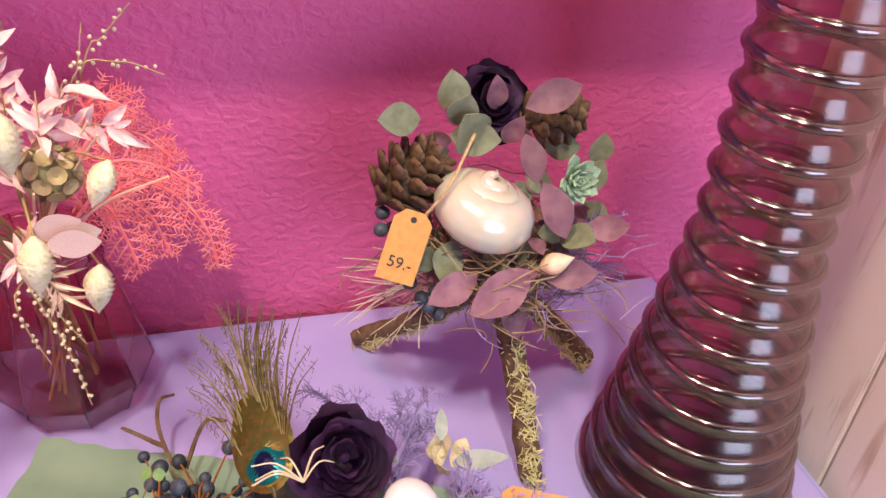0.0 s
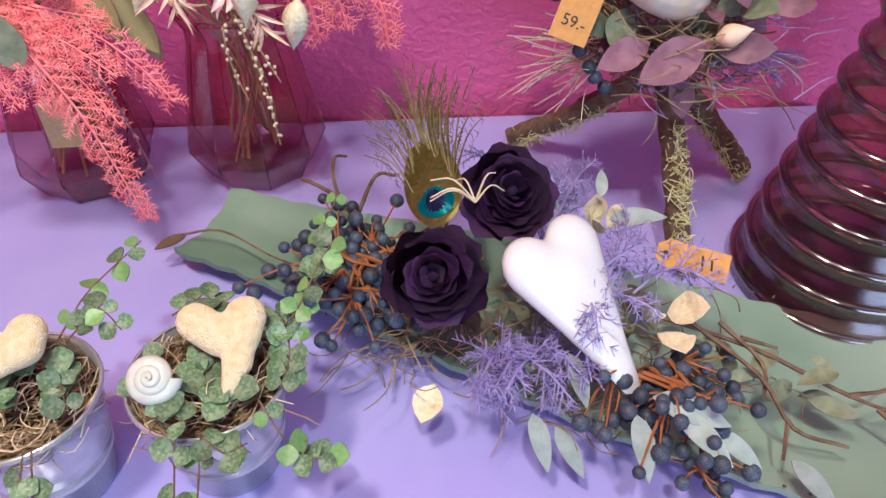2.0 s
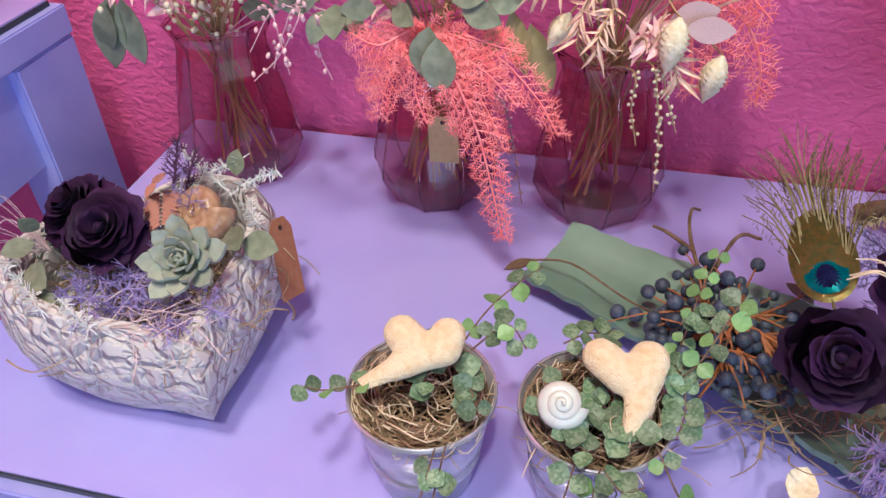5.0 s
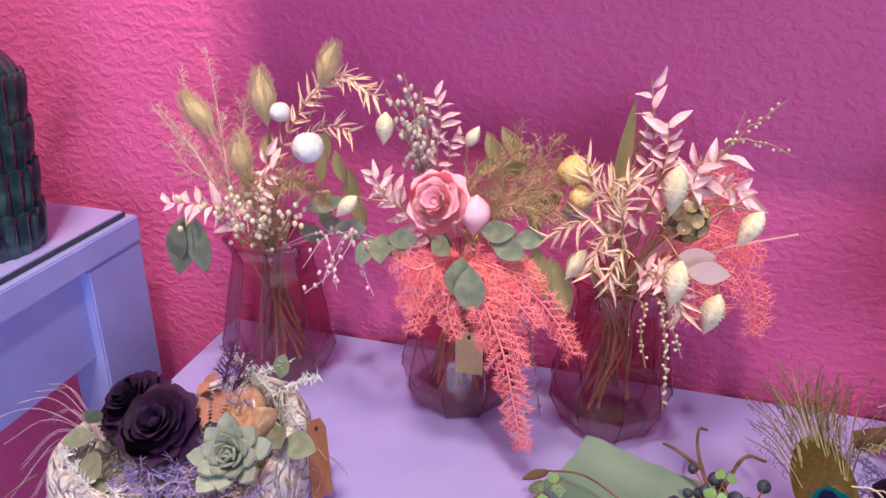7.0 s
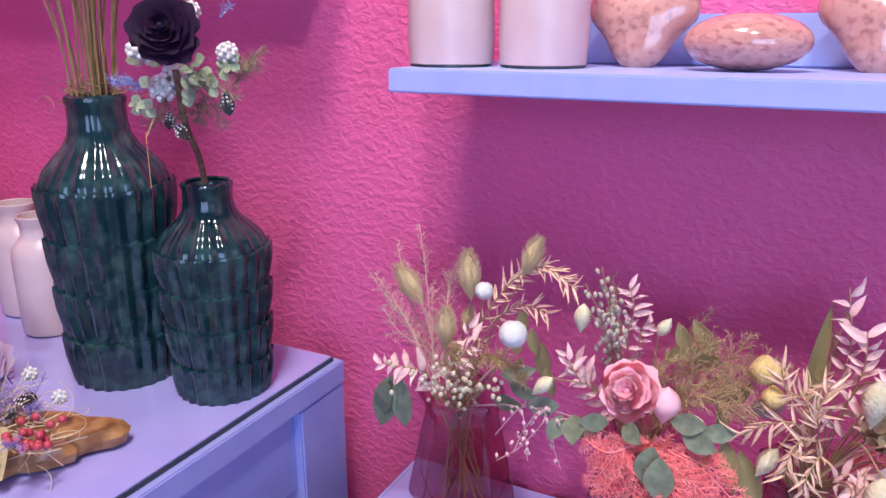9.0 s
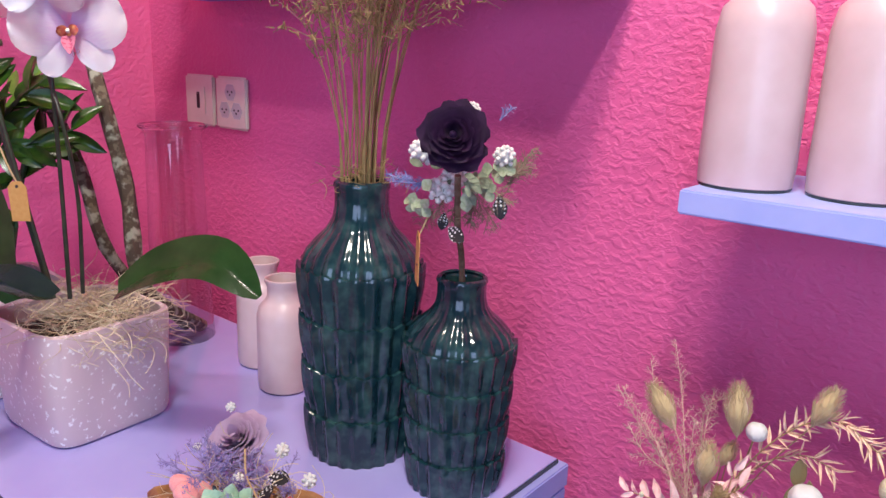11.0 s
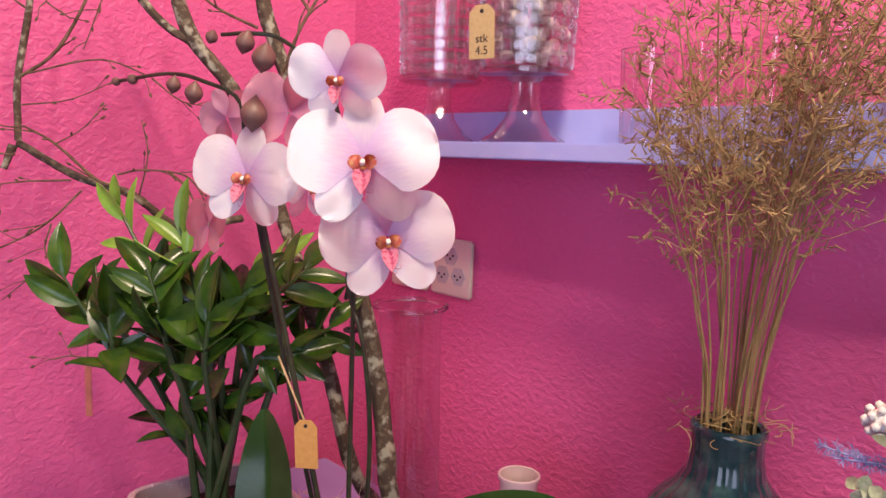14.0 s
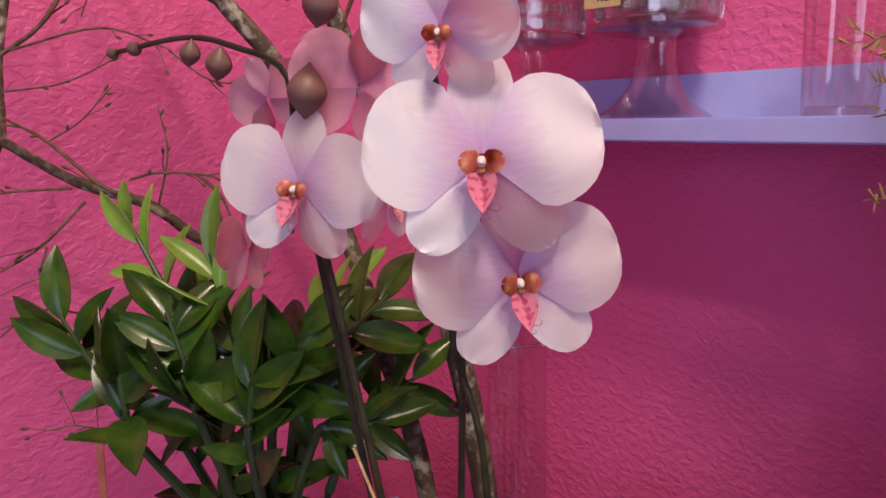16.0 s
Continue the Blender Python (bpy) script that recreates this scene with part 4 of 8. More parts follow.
grapes(agv, r5, (-0.214, -0.285, T1 + 0.044), (0.022, 0.027, 0.012), 190, 0.0050, 18)
grapes(agv, r5, (-0.043, -0.396, T1 + 0.046), (0.021, 0.020, 0.012), 88, 0.0048, 14)
grapes(agv, r5, (-0.030, -0.435, T1 + 0.030), (0.012, 0.012, 0.005), 12, 0.0050, 4)
me = shared("berry", "berry", lambda: ball(1.0, 2, 0.95), M_GRAPE)
for p in ((-0.282, -0.255, T1 + 0.03), (-0.290, -0.275, T1 + 0.028), (-0.270, -0.262, T1 + 0.036), (-0.262, -0.235, T1 + 0.035), (-0.118, -0.325, 0.805)):
    put("berry", me, agv, Matrix.Translation(p) @ Matrix.Diagonal((0.0056, 0.0056, 0.0056, 1)))
for c, n, L, w, dirs in (((-0.120, -0.348, T1 + 0.045), 10, 0.062, 0.019, (-0.1, -0.9)), ((-0.080, -0.335, T1 + 0.075), 6, 0.055, 0.016, (0.3, -0.9)), ((-0.095, -0.262, T1 + 0.05), 7, 0.075, 0.022, (0.2, 0.9)), ((-0.058, -0.325, T1 + 0.070), 5, 0.050, 0.018, (0.9, 0.5))):
    bm = bmesh.new()
    for k in range(n):
        a = math.atan2(dirs[1], dirs[0]) + r5.uniform(-0.95, 0.95)
        d = Vector((math.cos(a), math.sin(a), r5.uniform(0.0, 0.55)))
        p0 = Vector(c) + jit(r5, 0.012)
        p1 = p0 + d * L * r5.uniform(0.7, 1.1)
        fern(bm, arc([p0, p0.lerp(p1, 0.5) + Vector((0, 0, 0.012)), p1], 4), w, r5, 0.0036, 0.0065, 0.1, 0.00055)
    grown("lilac_fern", bm, M_FERNLILAC, agv, "feathery lilac-dyed asparagus fern")


def peacock(parent, eye, tip):
    """A peacock feather: vane of fine barbs with rings of bronze, turquoise and deep blue."""
    eye, tip = Vector(eye), Vector(tip)
    d = (tip - eye).normalized()
    n = (Vector((-0.3, -0.7, 0.75)) - d * d.dot(Vector((-0.3, -0.7, 0.75)))).normalized()
    s = d.cross(n)
    rnd = random.Random(9)
    mats = [mat("bronze_barb", (0.30, 0.20, 0.05), 0.35, 0.5, var=(0.16, 0.17, 0.05), scale=300), mat("gold_green_barb", (0.18, 0.22, 0.07), 0.35, 0.5, var=(0.34, 0.22, 0.07), scale=200),
            mat("turquoise_barb", (0.0, 0.34, 0.36), 0.3, 0.4, var=(0.0, 0.22, 0.30), scale=200), mat("deep_blue_barb", (0.012, 0.016, 0.10), 0.35, 0.3, var=(0.02, 0.03, 0.17), scale=200)]
    for k, (rx, ry, off) in enumerate(((0.0195, 0.034, 0.012), (0.0165, 0.0235, 0.006), (0.0125, 0.0140, -0.001), (0.0088, 0.0098, -0.002))):
        bm = bmesh.new()
        N = 40
        rows = []
        for q in (1.0, 0.5, 0.02):
            rows.append([bm.verts.new(eye + d * (off + ry * q * math.cos(a) * (1 + 0.10 * math.cos(a))) + s * (rx * q * math.sin(a)) + n * (0.0012 * k + 0.004 * (1 - q * q) + 0.0004 * (j % 2))) for j, a in enumerate([2 * math.pi * j / N for j in range(N)])])
        for a, b in zip(rows, rows[1:]):
            for j in range(N):
                bm.faces.new((a[j], a[(j + 1) % N], b[(j + 1) % N], b[j]))
        bmesh.ops.solidify(bm, geom=list(bm.faces), thickness=0.0006)
        grown("feather_eye_ring", bm, mats[k], parent)
    bm = bmesh.new()
    for k in range(54):
        t = rnd.uniform(-0.15, 1.0)
        sg = rnd.choice((-1, 1))
        p = eye + d * (0.005 + 0.040 * t) + s * sg * 0.012 * (1 - abs(t))
        e = p + d * rnd.uniform(0.036, 0.078) + s * sg * rnd.uniform(0.002, 0.034) * (1.15 - 0.6 * max(t, 0)) + n * rnd.uniform(-0.004, 0.016)
        tube(bm, arc([p, p.lerp(e, 0.55) + d * 0.008 - s * sg * 0.002, e], 4), 0.0007, 0.0003, 4)
        for q in range(12):
            c = p.lerp(e, 0.35 + 0.65 * q / 12)
            tube(bm, [c, c + (d + jit(rnd, 0.9)) * 0.0034], 0.0003, 0.0002, 3)
    tube(bm, [eye - d * 0.07, eye + d * 0.05], 0.0010, 0.0006, 5)
    grown("feather_vane", bm, mat("olive_bronze_barbs", (0.11, 0.085, 0.035), 0.5, 0.2, var=(0.20, 0.17, 0.06), scale=200), parent, "long olive-bronze peacock feather barbs")


peacock(agv, (-0.164, -0.268, 0.797), (-0.178, -0.175, 0.828))
bm = bmesh.new()
for k in range(7):
    a = r5.uniform(-0.6, 3.6)
    p = Vector((-0.145, -0.315, 0.832))
    e = p + Vector((math.cos(a) * 0.026, math.sin(a) * 0.014, r5.uniform(-0.006, 0.016)))
    tube(bm, arc([p, p.lerp(e, 0.5) + Vector((0, 0, 0.008)), e], 4), 0.0007, 0.0004, 4)
grown("curled_fibre", bm, M_STRAW, agv, "pale curly fibre tuft")
sil = shared("eucsilver", "eucalyptus_leaf", lambda: blade(0.36, 7, 0.10, -0.2, 0.42, thick=0.02), M_EUCSILVER)
for p, d, s in (((-0.056, -0.405, 0.765), (0.9, -0.45, 0.0), 0.055), ((-0.045, -0.412, 0.762), (0.6, -0.8, -0.1), 0.050), ((-0.066, -0.412, 0.76), (0.05, -0.9, -0.25), 0.045), ((-0.020, -0.415, 0.745), (0.75, -0.7, -0.2), 0.040), ((-0.095, -0.372, 0.765), (0.15, -0.9, -0.1), 0.042),
                ((-0.088, -0.285, 0.80), (-0.7, 0.3, 0.3), 0.032), ((-0.055, -0.285, 0.79), (0.8, -0.2, 0.25), 0.045), ((-0.118, -0.395, 0.742), (0.2, -0.9, -0.35), 0.042), ((-0.105, -0.400, 0.735), (0.45, -0.9, -0.3), 0.04), ((-0.105, -0.322, 0.79), (-0.8, -0.5, 0.1), 0.025), ((-0.060, -0.275, 0.80), (0.25, 0.9, 0.4), 0.03), ((0.02, -0.43, 0.735), (0.5, -0.8, -0.1), 0.042)):
    put("eucalyptus_leaf", sil, agv, axes(p, d, (0.1, -0.5, 1), s * 0.78))
cab = shared("creamleaf", "cream_leaf", lambda: blade(0.7, 6, 0.2, 0.1, 0.5, thick=0.03, wave=0.15), M_SEED)
for p, d, s in (((-0.062, -0.268, 0.775), (0.2, 0.3, 0.9), 0.018), ((-0.056, -0.270, 0.772), (-0.4, 0.2, 0.8), 0.017), ((-0.052, -0.275, 0.775), (0.6, 0.1, 0.7), 0.018), ((-0.060, -0.276, 0.772), (-0.1, -0.5, 0.8), 0.016), ((-0.048, -0.268, 0.770), (0.5, 0.5, 0.5), 0.017), ((-0.054, -0.262, 0.770), (0.0, 0.7, 0.6), 0.018), ((-0.03, -0.345, 0.765), (0.5, -0.4, 0.5), 0.03), ((-0.035, -0.360, 0.765), (0.0, -0.8, 0.3), 0.03), ((-0.172, -0.368, 0.738), (-0.3, -0.8, -0.2), 0.026), ((-0.045, -0.35, 0.77), (-0.2, -0.6, 0.7), 0.024)):
    put("dried_leaf", cab, agv, axes(p, d, (0, -0.5, 1), s))
bm = bmesh.new()
for pts in ([(-0.04, -0.345, 0.765), (0.02, -0.365, 0.752), (0.07, -0.392, 0.738), (0.115, -0.408, 0.727)], [(0.07, -0.392, 0.738), (0.095, -0.388, 0.735), (0.110, -0.378, 0.730)], [(0.085, -0.40, 0.734), (0.100, -0.42, 0.728), (0.112, -0.432, 0.724)], [(0.095, -0.402, 0.732), (0.118, -0.398, 0.73)],
            [(-0.02, -0.35, 0.765), (0.015, -0.385, 0.752), (0.030, -0.41, 0.735), (0.062, -0.418, 0.725)], [(0.028, -0.405, 0.737), (0.020, -0.425, 0.727)], [(0.0, -0.352, 0.763), (0.02, -0.375, 0.752), (0.018, -0.392, 0.742)], [(0.012, -0.36, 0.757), (0.036, -0.362, 0.748)]):
    tube(bm, arc([Vector(p) for p in pts], 4), 0.0016, 0.0011, 5, 0.3, r5)
grown("bare_twig", bm, M_TWIG, agv, "bare brown twig with short side shoots")
bm = bmesh.new()
for pts in ([(-0.355, -0.205, 0.724), (-0.32, -0.215, 0.735), (-0.28, -0.25, 0.74), (-0.25, -0.27, 0.742)], [(-0.245, -0.255, 0.74), (-0.255, -0.285, 0.745), (-0.268, -0.30, 0.74)]):
    tube(bm, arc([Vector(p) for p in pts], 4), 0.0010, 0.0008, 4)
grown("thin_stem", bm, M_TWIG, agv)
put("dried_leaf", shared("drybrown", "dried_leaf", lambda: blade(0.45, 6, 0.3, 0.3, 0.4, thick=0.03), M_TWIG), agv, axes((-0.350, -0.206, 0.724), (-0.75, -0.6, -0.25), (0, 0, 1), 0.024))
bm = bmesh.new()
for pts in ([(-0.226, -0.215, 0.74), (-0.236, -0.19, 0.757), (-0.236, -0.17, 0.765), (-0.228, -0.158, 0.758)], [(-0.232, -0.20, 0.75), (-0.252, -0.188, 0.755), (-0.262, -0.178, 0.752)], [(-0.22, -0.22, 0.745), (-0.205, -0.20, 0.768), (-0.19, -0.205, 0.772)]):
    tube(bm, arc([Vector(p) for p in pts], 5), 0.0017, 0.0011, 6, 0.25, r5)
grown("catkin", bm, M_TWIG, agv, "brown dangling catkins")
vine(agv, [(-0.255, -0.335, 0.745), (-0.245, -0.315, 0.770), (-0.238, -0.292, 0.79), (-0.226, -0.262, 0.802)], r5, 0.0058, M_FRESHLEAF, 0.014)
for k in range(7):
    put("round_leaf", LEAF, agv, axes(Vector((-0.237, -0.318, 0.79)) + jit(r5, 0.004), Vector((math.cos(k * 0.9), math.sin(k * 0.9), 0.15)), (0, -0.3, 1), 0.011))
tag_card(agv, (-0.034, -0.318, 0.792), (0.9, -0.35, -0.10), (0.1, -0.6, 0.8), 0.018, 0.043, M_KRAFT, "kraft paper swing tag", bars=2)

# ---- shell nest on driftwood legs ----
nest = thing("shell_nest_stand", "pearly shell nest with dried flowers on three mossy twig legs", "arrangement", (0.02, -0.15, T1))
HUB = Vector((0.012, -0.155, 0.828))
r6 = random.Random(6)
for foot, mid, rr in (((0.022, -0.240, T1 + 0.004), (0.018, -0.205, 0.765), 0.0095), ((-0.082, -0.062, T1 + 0.008), (-0.035, -0.10, 0.755), 0.0085), ((0.112, -0.128, T1 + 0.010), (0.070, -0.135, 0.762), 0.0090)):
    bm = bmesh.new()
    tube(bm, arc([Vector(foot), Vector(mid), HUB], 9), rr * 0.95, rr, 10, 0.28, r6)
    leg = grown("twig_leg", bm, M_TWIG, nest, "rough bark twig leg")
    bm = bmesh.new()
    for k in range(220):
        t = r6.uniform(0.02, 0.75)
        ln = arc([Vector(foot), Vector(mid), HUB], 9)
        p = ln[int(t * (len(ln) - 1))] + jit(r6, 0.0035) + (Vector((0, -rr, 0.002)) if rr > 0.009 and foot[0] < 0.05 else Vector((0, -rr * 0.4, -rr * 0.7)))
        tube(bm, arc([p, p + jit(r6, 0.006), p + jit(r6, 0.009)], 2), 0.0006, 0.0004, 3)
    o = grown("moss_tuft", bm, M_LICHEN, nest, "yellow-green lichen tufts")
bm = ring_nest(bmesh.new(), r6, (0.005, -0.155, 0.860), 0.044, 260, 0.0007, 0.010, 0.18)
wisps(bm, r6, (0.005, -0.155, 0.845), (0.03, 0.03, 0.008), 180, 0.05, 0.0006)
wisps(bm, r6, HUB + Vector((0, 0, 0.008)), (0.012, 0.012, 0.012), 120, 0.03, 0.0006)
grown("fibre_nest", bm, M_NEST, nest, "woven brown plant fibre nest")
bm = wisps(bmesh.new(), r6, (0.03, -0.17, 0.845), (0.025, 0.02, 0.010), 120, 0.045, 0.0005)
for k in range(11):
    a = r6.uniform(-0.9, 0.7)
    p = Vector((0.045, -0.165, 0.860)) + jit(r6, 0.012)
    e = p + Vector((math.cos(a) * 0.055, math.sin(a) * 0.03, r6.uniform(-0.03, 0.01)))
    fern(bm, arc([p, p.lerp(e, 0.5), e], 3), 0.016, r6, 0.005, 0.006, 0.3, 0.0004)
grown("lilac_fern", bm, M_FERNLILAC, nest, "grey-lilac feathery fern")
bm = bmesh.new()
for k in range(42):
    a = r6.uniform(2.6, 4.2)
    p = Vector((-0.045, -0.165, 0.850)) + jit(r6, 0.012)
    e = p + Vector((math.cos(a) * r6.uniform(0.02, 0.06), math.sin(a) * 0.03, r6.uniform(-0.035, 0.02)))
    tube(bm, arc([p, p.lerp(e, 0.5) + jit(r6, 0.004), e], 3), 0.0005, 0.0003, 3)
grown("straw_strand", bm, M_STRAW, nest)
shl = part("pearl_shell", snail_shell(None, 3.3, 0.62), M_PEARL, None, "polished mother-of-pearl turban shell")
inside(shl, nest, Matrix.Translation((-0.016, -0.178, 0.902)) @ pose(0, 0, 0, 12, 12, 30) @ Matrix.Diagonal((0.0345, 0.0345, 0.042, 1)))
rose(nest, (0.006, -0.125, 0.957), (0.0, -0.75, 0.55), 0.032, M_PETALDARK, "dried black-purple rose", seed=4)
cone(nest, (-0.080, -0.155, 0.900), (0.75, 0.05, 0.60), 0.054, 1)
cone(nest, (0.022, -0.135, 0.945), (0.9, 0.1, 0.05), 0.046, 2)
succulent(nest, (0.054, -0.165, 0.913), (0.25, -0.85, 0.35), 0.020, M_SUCC, "small pale green succulent")
euc = shared("eucround", "eucalyptus_leaf", lambda: blade(0.72, 7, 0.06, -0.12, 0.5, thick=0.02), M_EUC)
for p, d, s in (((-0.05, -0.15, 0.958), (-0.8, -0.3, 0.15), 0.030), ((-0.028, -0.155, 0.955), (0.1, -0.4, 0.6), 0.028), ((-0.03, -0.15, 0.945), (0.7, -0.5, 0.1), 0.034), ((-0.012, -0.15, 0.935), (-0.3, -0.6, 0.75), 0.042), ((0.070, -0.15, 0.893), (0.35, -0.2, 0.9), 0.030), ((0.078, -0.15, 0.915), (0.05, -0.2, 0.9), 0.026), ((0.074, -0.15, 0.885), (0.6, -0.5, -0.4), 0.022), ((-0.022, -0.13, 0.95), (-0.1, -0.1, 1), 0.032)):
    put("eucalyptus_leaf", euc, nest, axes(p, d, (0, -1, 0.5), s))
mv = shared("mauve", "mauve_leaf", lambda: blade(0.55, 7, 0.14, -0.15, 0.5, thick=0.02, wave=0.1), M_MAUVELEAF)
for p, d, s in (((0.014, -0.165, 0.968), (0.8, -0.1, 0.35), 0.046), ((0.012, -0.175, 0.955), (0.15, -0.6, -0.7), 0.038), ((0.024, -0.185, 0.925), (0.35, -0.5, -0.75), 0.048), ((0.002, -0.165, 0.945), (0.25, -0.6, 0.9), 0.03), ((-0.02, -0.20, 0.868), (-0.9, -0.35, -0.25), 0.045), ((0.015, -0.205, 0.870), (-0.85, -0.4, -0.3), 0.06), ((0.058, -0.185, 0.885), (0.9, -0.2, 0.1), 0.04), ((0.025, -0.20, 0.862), (0.85, -0.4, 0.2), 0.045), ((0.004, -0.195, 0.845), (0.2, -0.5, -0.8), 0.04)):
    put("mauve_leaf", mv, nest, axes(p, d, (0, -0.9, 0.6), s * 0.85))
for k in range(26):
    a = r6.uniform(-3.3, 0.2)
    q = r6.uniform(0.030, 0.056)
    p = Vector((0.004 + q * math.cos(a), -0.155 + q * math.sin(a) * 0.8, 0.866 + r6.uniform(-0.012, 0.02)))
    v = Vector((math.cos(a) + r6.uniform(-0.6, 0.6), math.sin(a) * 0.6, r6.uniform(-0.5, 0.4)))
    put("mauve_leaf" if k % 3 else "eucalyptus_leaf", mv if k % 3 else euc, nest, axes(p, v, (0, -0.8, 0.7), r6.uniform(0.020, 0.032)))
for k in range(12):
    a = r6.uniform(0, 6.28)
    p = Vector((0.008 + 0.034 * math.cos(a), -0.135, 0.925 + 0.030 * math.sin(a)))
    put("mauve_leaf" if k % 2 else "eucalyptus_leaf", mv if k % 2 else euc, nest, axes(p, Vector((math.cos(a), -0.4, math.sin(a))), (0, -1, 0.2), r6.uniform(0.020, 0.028)))
tl = put("dried_tulip", shared("tulip", "dried_tulip", lambda: pod(k=0.62, peak=0.4), M_OAT), nest, axes((0.022, -0.203, 0.870), (0.8, -0.2, 0.35), s=0.024), "peach dried flower bud")
for p in ((-0.076, -0.160, 0.897), (-0.078, -0.165, 0.887), (-0.062, -0.185, 0.856), (-0.055, -0.19, 0.846), (-0.05, -0.19, 0.838), (-0.045, -0.188, 0.848), (-0.042, -0.19, 0.83)):
    put("berry", me, nest, Matrix.Translation(p) @ Matrix.Diagonal((0.0052, 0.0052, 0.0052, 1)))
cord(nest, [(-0.018, -0.165, 0.952), (-0.040, -0.190, 0.930), (-0.056, -0.190, 0.908), (-0.058, -0.193, 0.902)], 0.0011)
tag_card(nest, (-0.060, -0.190, 0.914), (-0.34, -0.28, -0.84), (-0.1, -0.9, 0.35), 0.025, 0.047, M_KRAFT, "kraft paper price tag with a handwritten price", text="59.-")

# ---- heart-shaped planter ----
planter = thing("heart_planter", "white distressed heart-shaped planter with embossed scrolls", "planter", (-0.600, -0.325, T1))


def heart_bowl():
    bm = bmesh.new()
    n = 72
    line = heart_line(n, blunt=2.0)
    rows = []
    noise_at = lambda x, y, z: noise.noise(Vector((x * 4.2, y * 4.2, z * 60)))
    prof = [(0.72, 0.0), (0.80, 0.004), (0.95, 0.030), (1.0, 0.052), (0.98, 0.074), (0.93, 0.090), (0.88, 0.096), (0.80, 0.096), (0.755, 0.088), (0.74, 0.070), (0.72, 0.045)]
    for i, (s, z) in enumerate(prof):
        row = []
        for x, y in line:
            k = s + (0.018 * noise_at(x, y, z) if 0 < i < 7 else 0)
            dip = 1 - 0.10 * max(0, -y) if z > 0.06 else 1
            row.append(bm.verts.new((x * k * 0.098, (y - 0.05) * k * 0.100, z * dip)))
        rows.append(row)
    for a, b in zip(rows, rows[1:]):
        for k in range(n):
            bm.faces.new((a[k], a[(k + 1) % n], b[(k + 1) % n], b[k]))
    bm.faces.new(rows[0][::-1])
    bm.faces.new(rows[-1])
    return bm


def distressed():
    """Cream-white paint over an embossed leaf and scroll relief, darker and greyer in the grooves."""
    m = mat("distressed_white_relief", (0.80, 0.79, 0.76), 0.6)
    nt = m.node_tree
    b = nt.nodes["Principled BSDF"]
    tex, warp, push, cell, vein, add, ramp, stain, mx, mx2, bump, inv = (nt.nodes.new(k) for k in (
        "ShaderNodeTexCoord", "ShaderNodeTexNoise", "ShaderNodeVectorMath", "ShaderNodeTexVoronoi", "ShaderNodeTexVoronoi", "ShaderNodeMath",
        "ShaderNodeValToRGB", "ShaderNodeTexNoise", "ShaderNodeMix", "ShaderNodeMix", "ShaderNodeBump", "ShaderNodeMapRange"))
    warp.inputs["Scale"].default_value, warp.inputs["Detail"].default_value = 28, 2
    push.operation, push.inputs[2].default_value = "MULTIPLY_ADD", (0, 0, 0)
    push.inputs[1].default_value = (0.028, 0.028, 0.028)
    cell.feature = vein.feature = "DISTANCE_TO_EDGE"
    cell.inputs["Scale"].default_value, vein.inputs["Scale"].default_value = 62, 150
    nt.links.new(tex.outputs["Object"], warp.inputs["Vector"])
    nt.links.new(warp.outputs["Color"], push.inputs[0])
    nt.links.new(tex.outputs["Object"], push.inputs[2])
    for q in (cell, vein):
        nt.links.new(push.outputs[0], q.inputs["Vector"])
    add.operation, add.inputs[1].default_value = "MULTIPLY_ADD", 0.35
    nt.links.new(vein.outputs["Distance"], add.inputs[0])
    nt.links.new(cell.outputs["Distance"], add.inputs[2])
    inv.inputs[1].default_value, inv.inputs[2].default_value = 0.0, 0.30
    nt.links.new(add.outputs[0], inv.inputs[0])
    ramp.color_ramp.elements[0].position, ramp.color_ramp.elements[1].position = 0.07, 0.26
    nt.links.new(inv.outputs[0], ramp.inputs[0])
    stain.inputs["Scale"].default_value, stain.inputs["Detail"].default_value = 34, 4
    mx.data_type = mx2.data_type = "RGBA"
    mx.inputs[6].default_value, mx.inputs[7].default_value = (0.22, 0.20, 0.17, 1), (0.58, 0.54, 0.47, 1)
    nt.links.new(ramp.outputs[0], mx.inputs[0])
    nt.links.new(mx.outputs[2], mx2.inputs[6])
    mx2.inputs[7].default_value = (0.70, 0.69, 0.66, 1)
    nt.links.new(stain.outputs["Fac"], mx2.inputs[0])
    nt.links.new(mx2.outputs[2], b.inputs["Base Color"])
    nt.links.new(inv.outputs[0], bump.inputs["Height"])
    bump.inputs["Strength"].default_value, bump.inputs["Distance"].default_value = 1.0, 0.004
    nt.links.new(bump.outputs[0], b.inputs["Normal"])
    return m


M_DISTRESS = distressed()
hb = part("body", heart_bowl(), M_DISTRESS, planter)
hb.matrix_basis = pose(0, 0, 0, 0, 0, 45)
filling = thing("planter_filling", "dark roses, succulent, snail shell and lilac fern filling a planter", "arrangement", (-0.600, -0.325, T1 + 0.045))
r7 = random.Random(7)
grown("moss_bed", wisps(bmesh.new(), r7, (-0.60, -0.325, T1 + 0.062), (0.034, 0.030, 0.007), 260, 0.04, 0.0007), M_NEST, filling)
rose(filling, (-0.615, -0.338, 0.815), (0.05, -0.55, 0.8), 0.034, M_PETALDARK, "preserved black-purple rose", seed=5)
rose(filling, (-0.655, -0.315, 0.812), (-0.3, -0.35, 0.8), 0.032, M_PETALDARK, "preserved black-purple rose", seed=6)
succulent(filling, (-0.548, -0.352, 0.810), (0.1, -0.6, 0.75), 0.030, M_SUCCGREY, "grey-green succulent rosette")
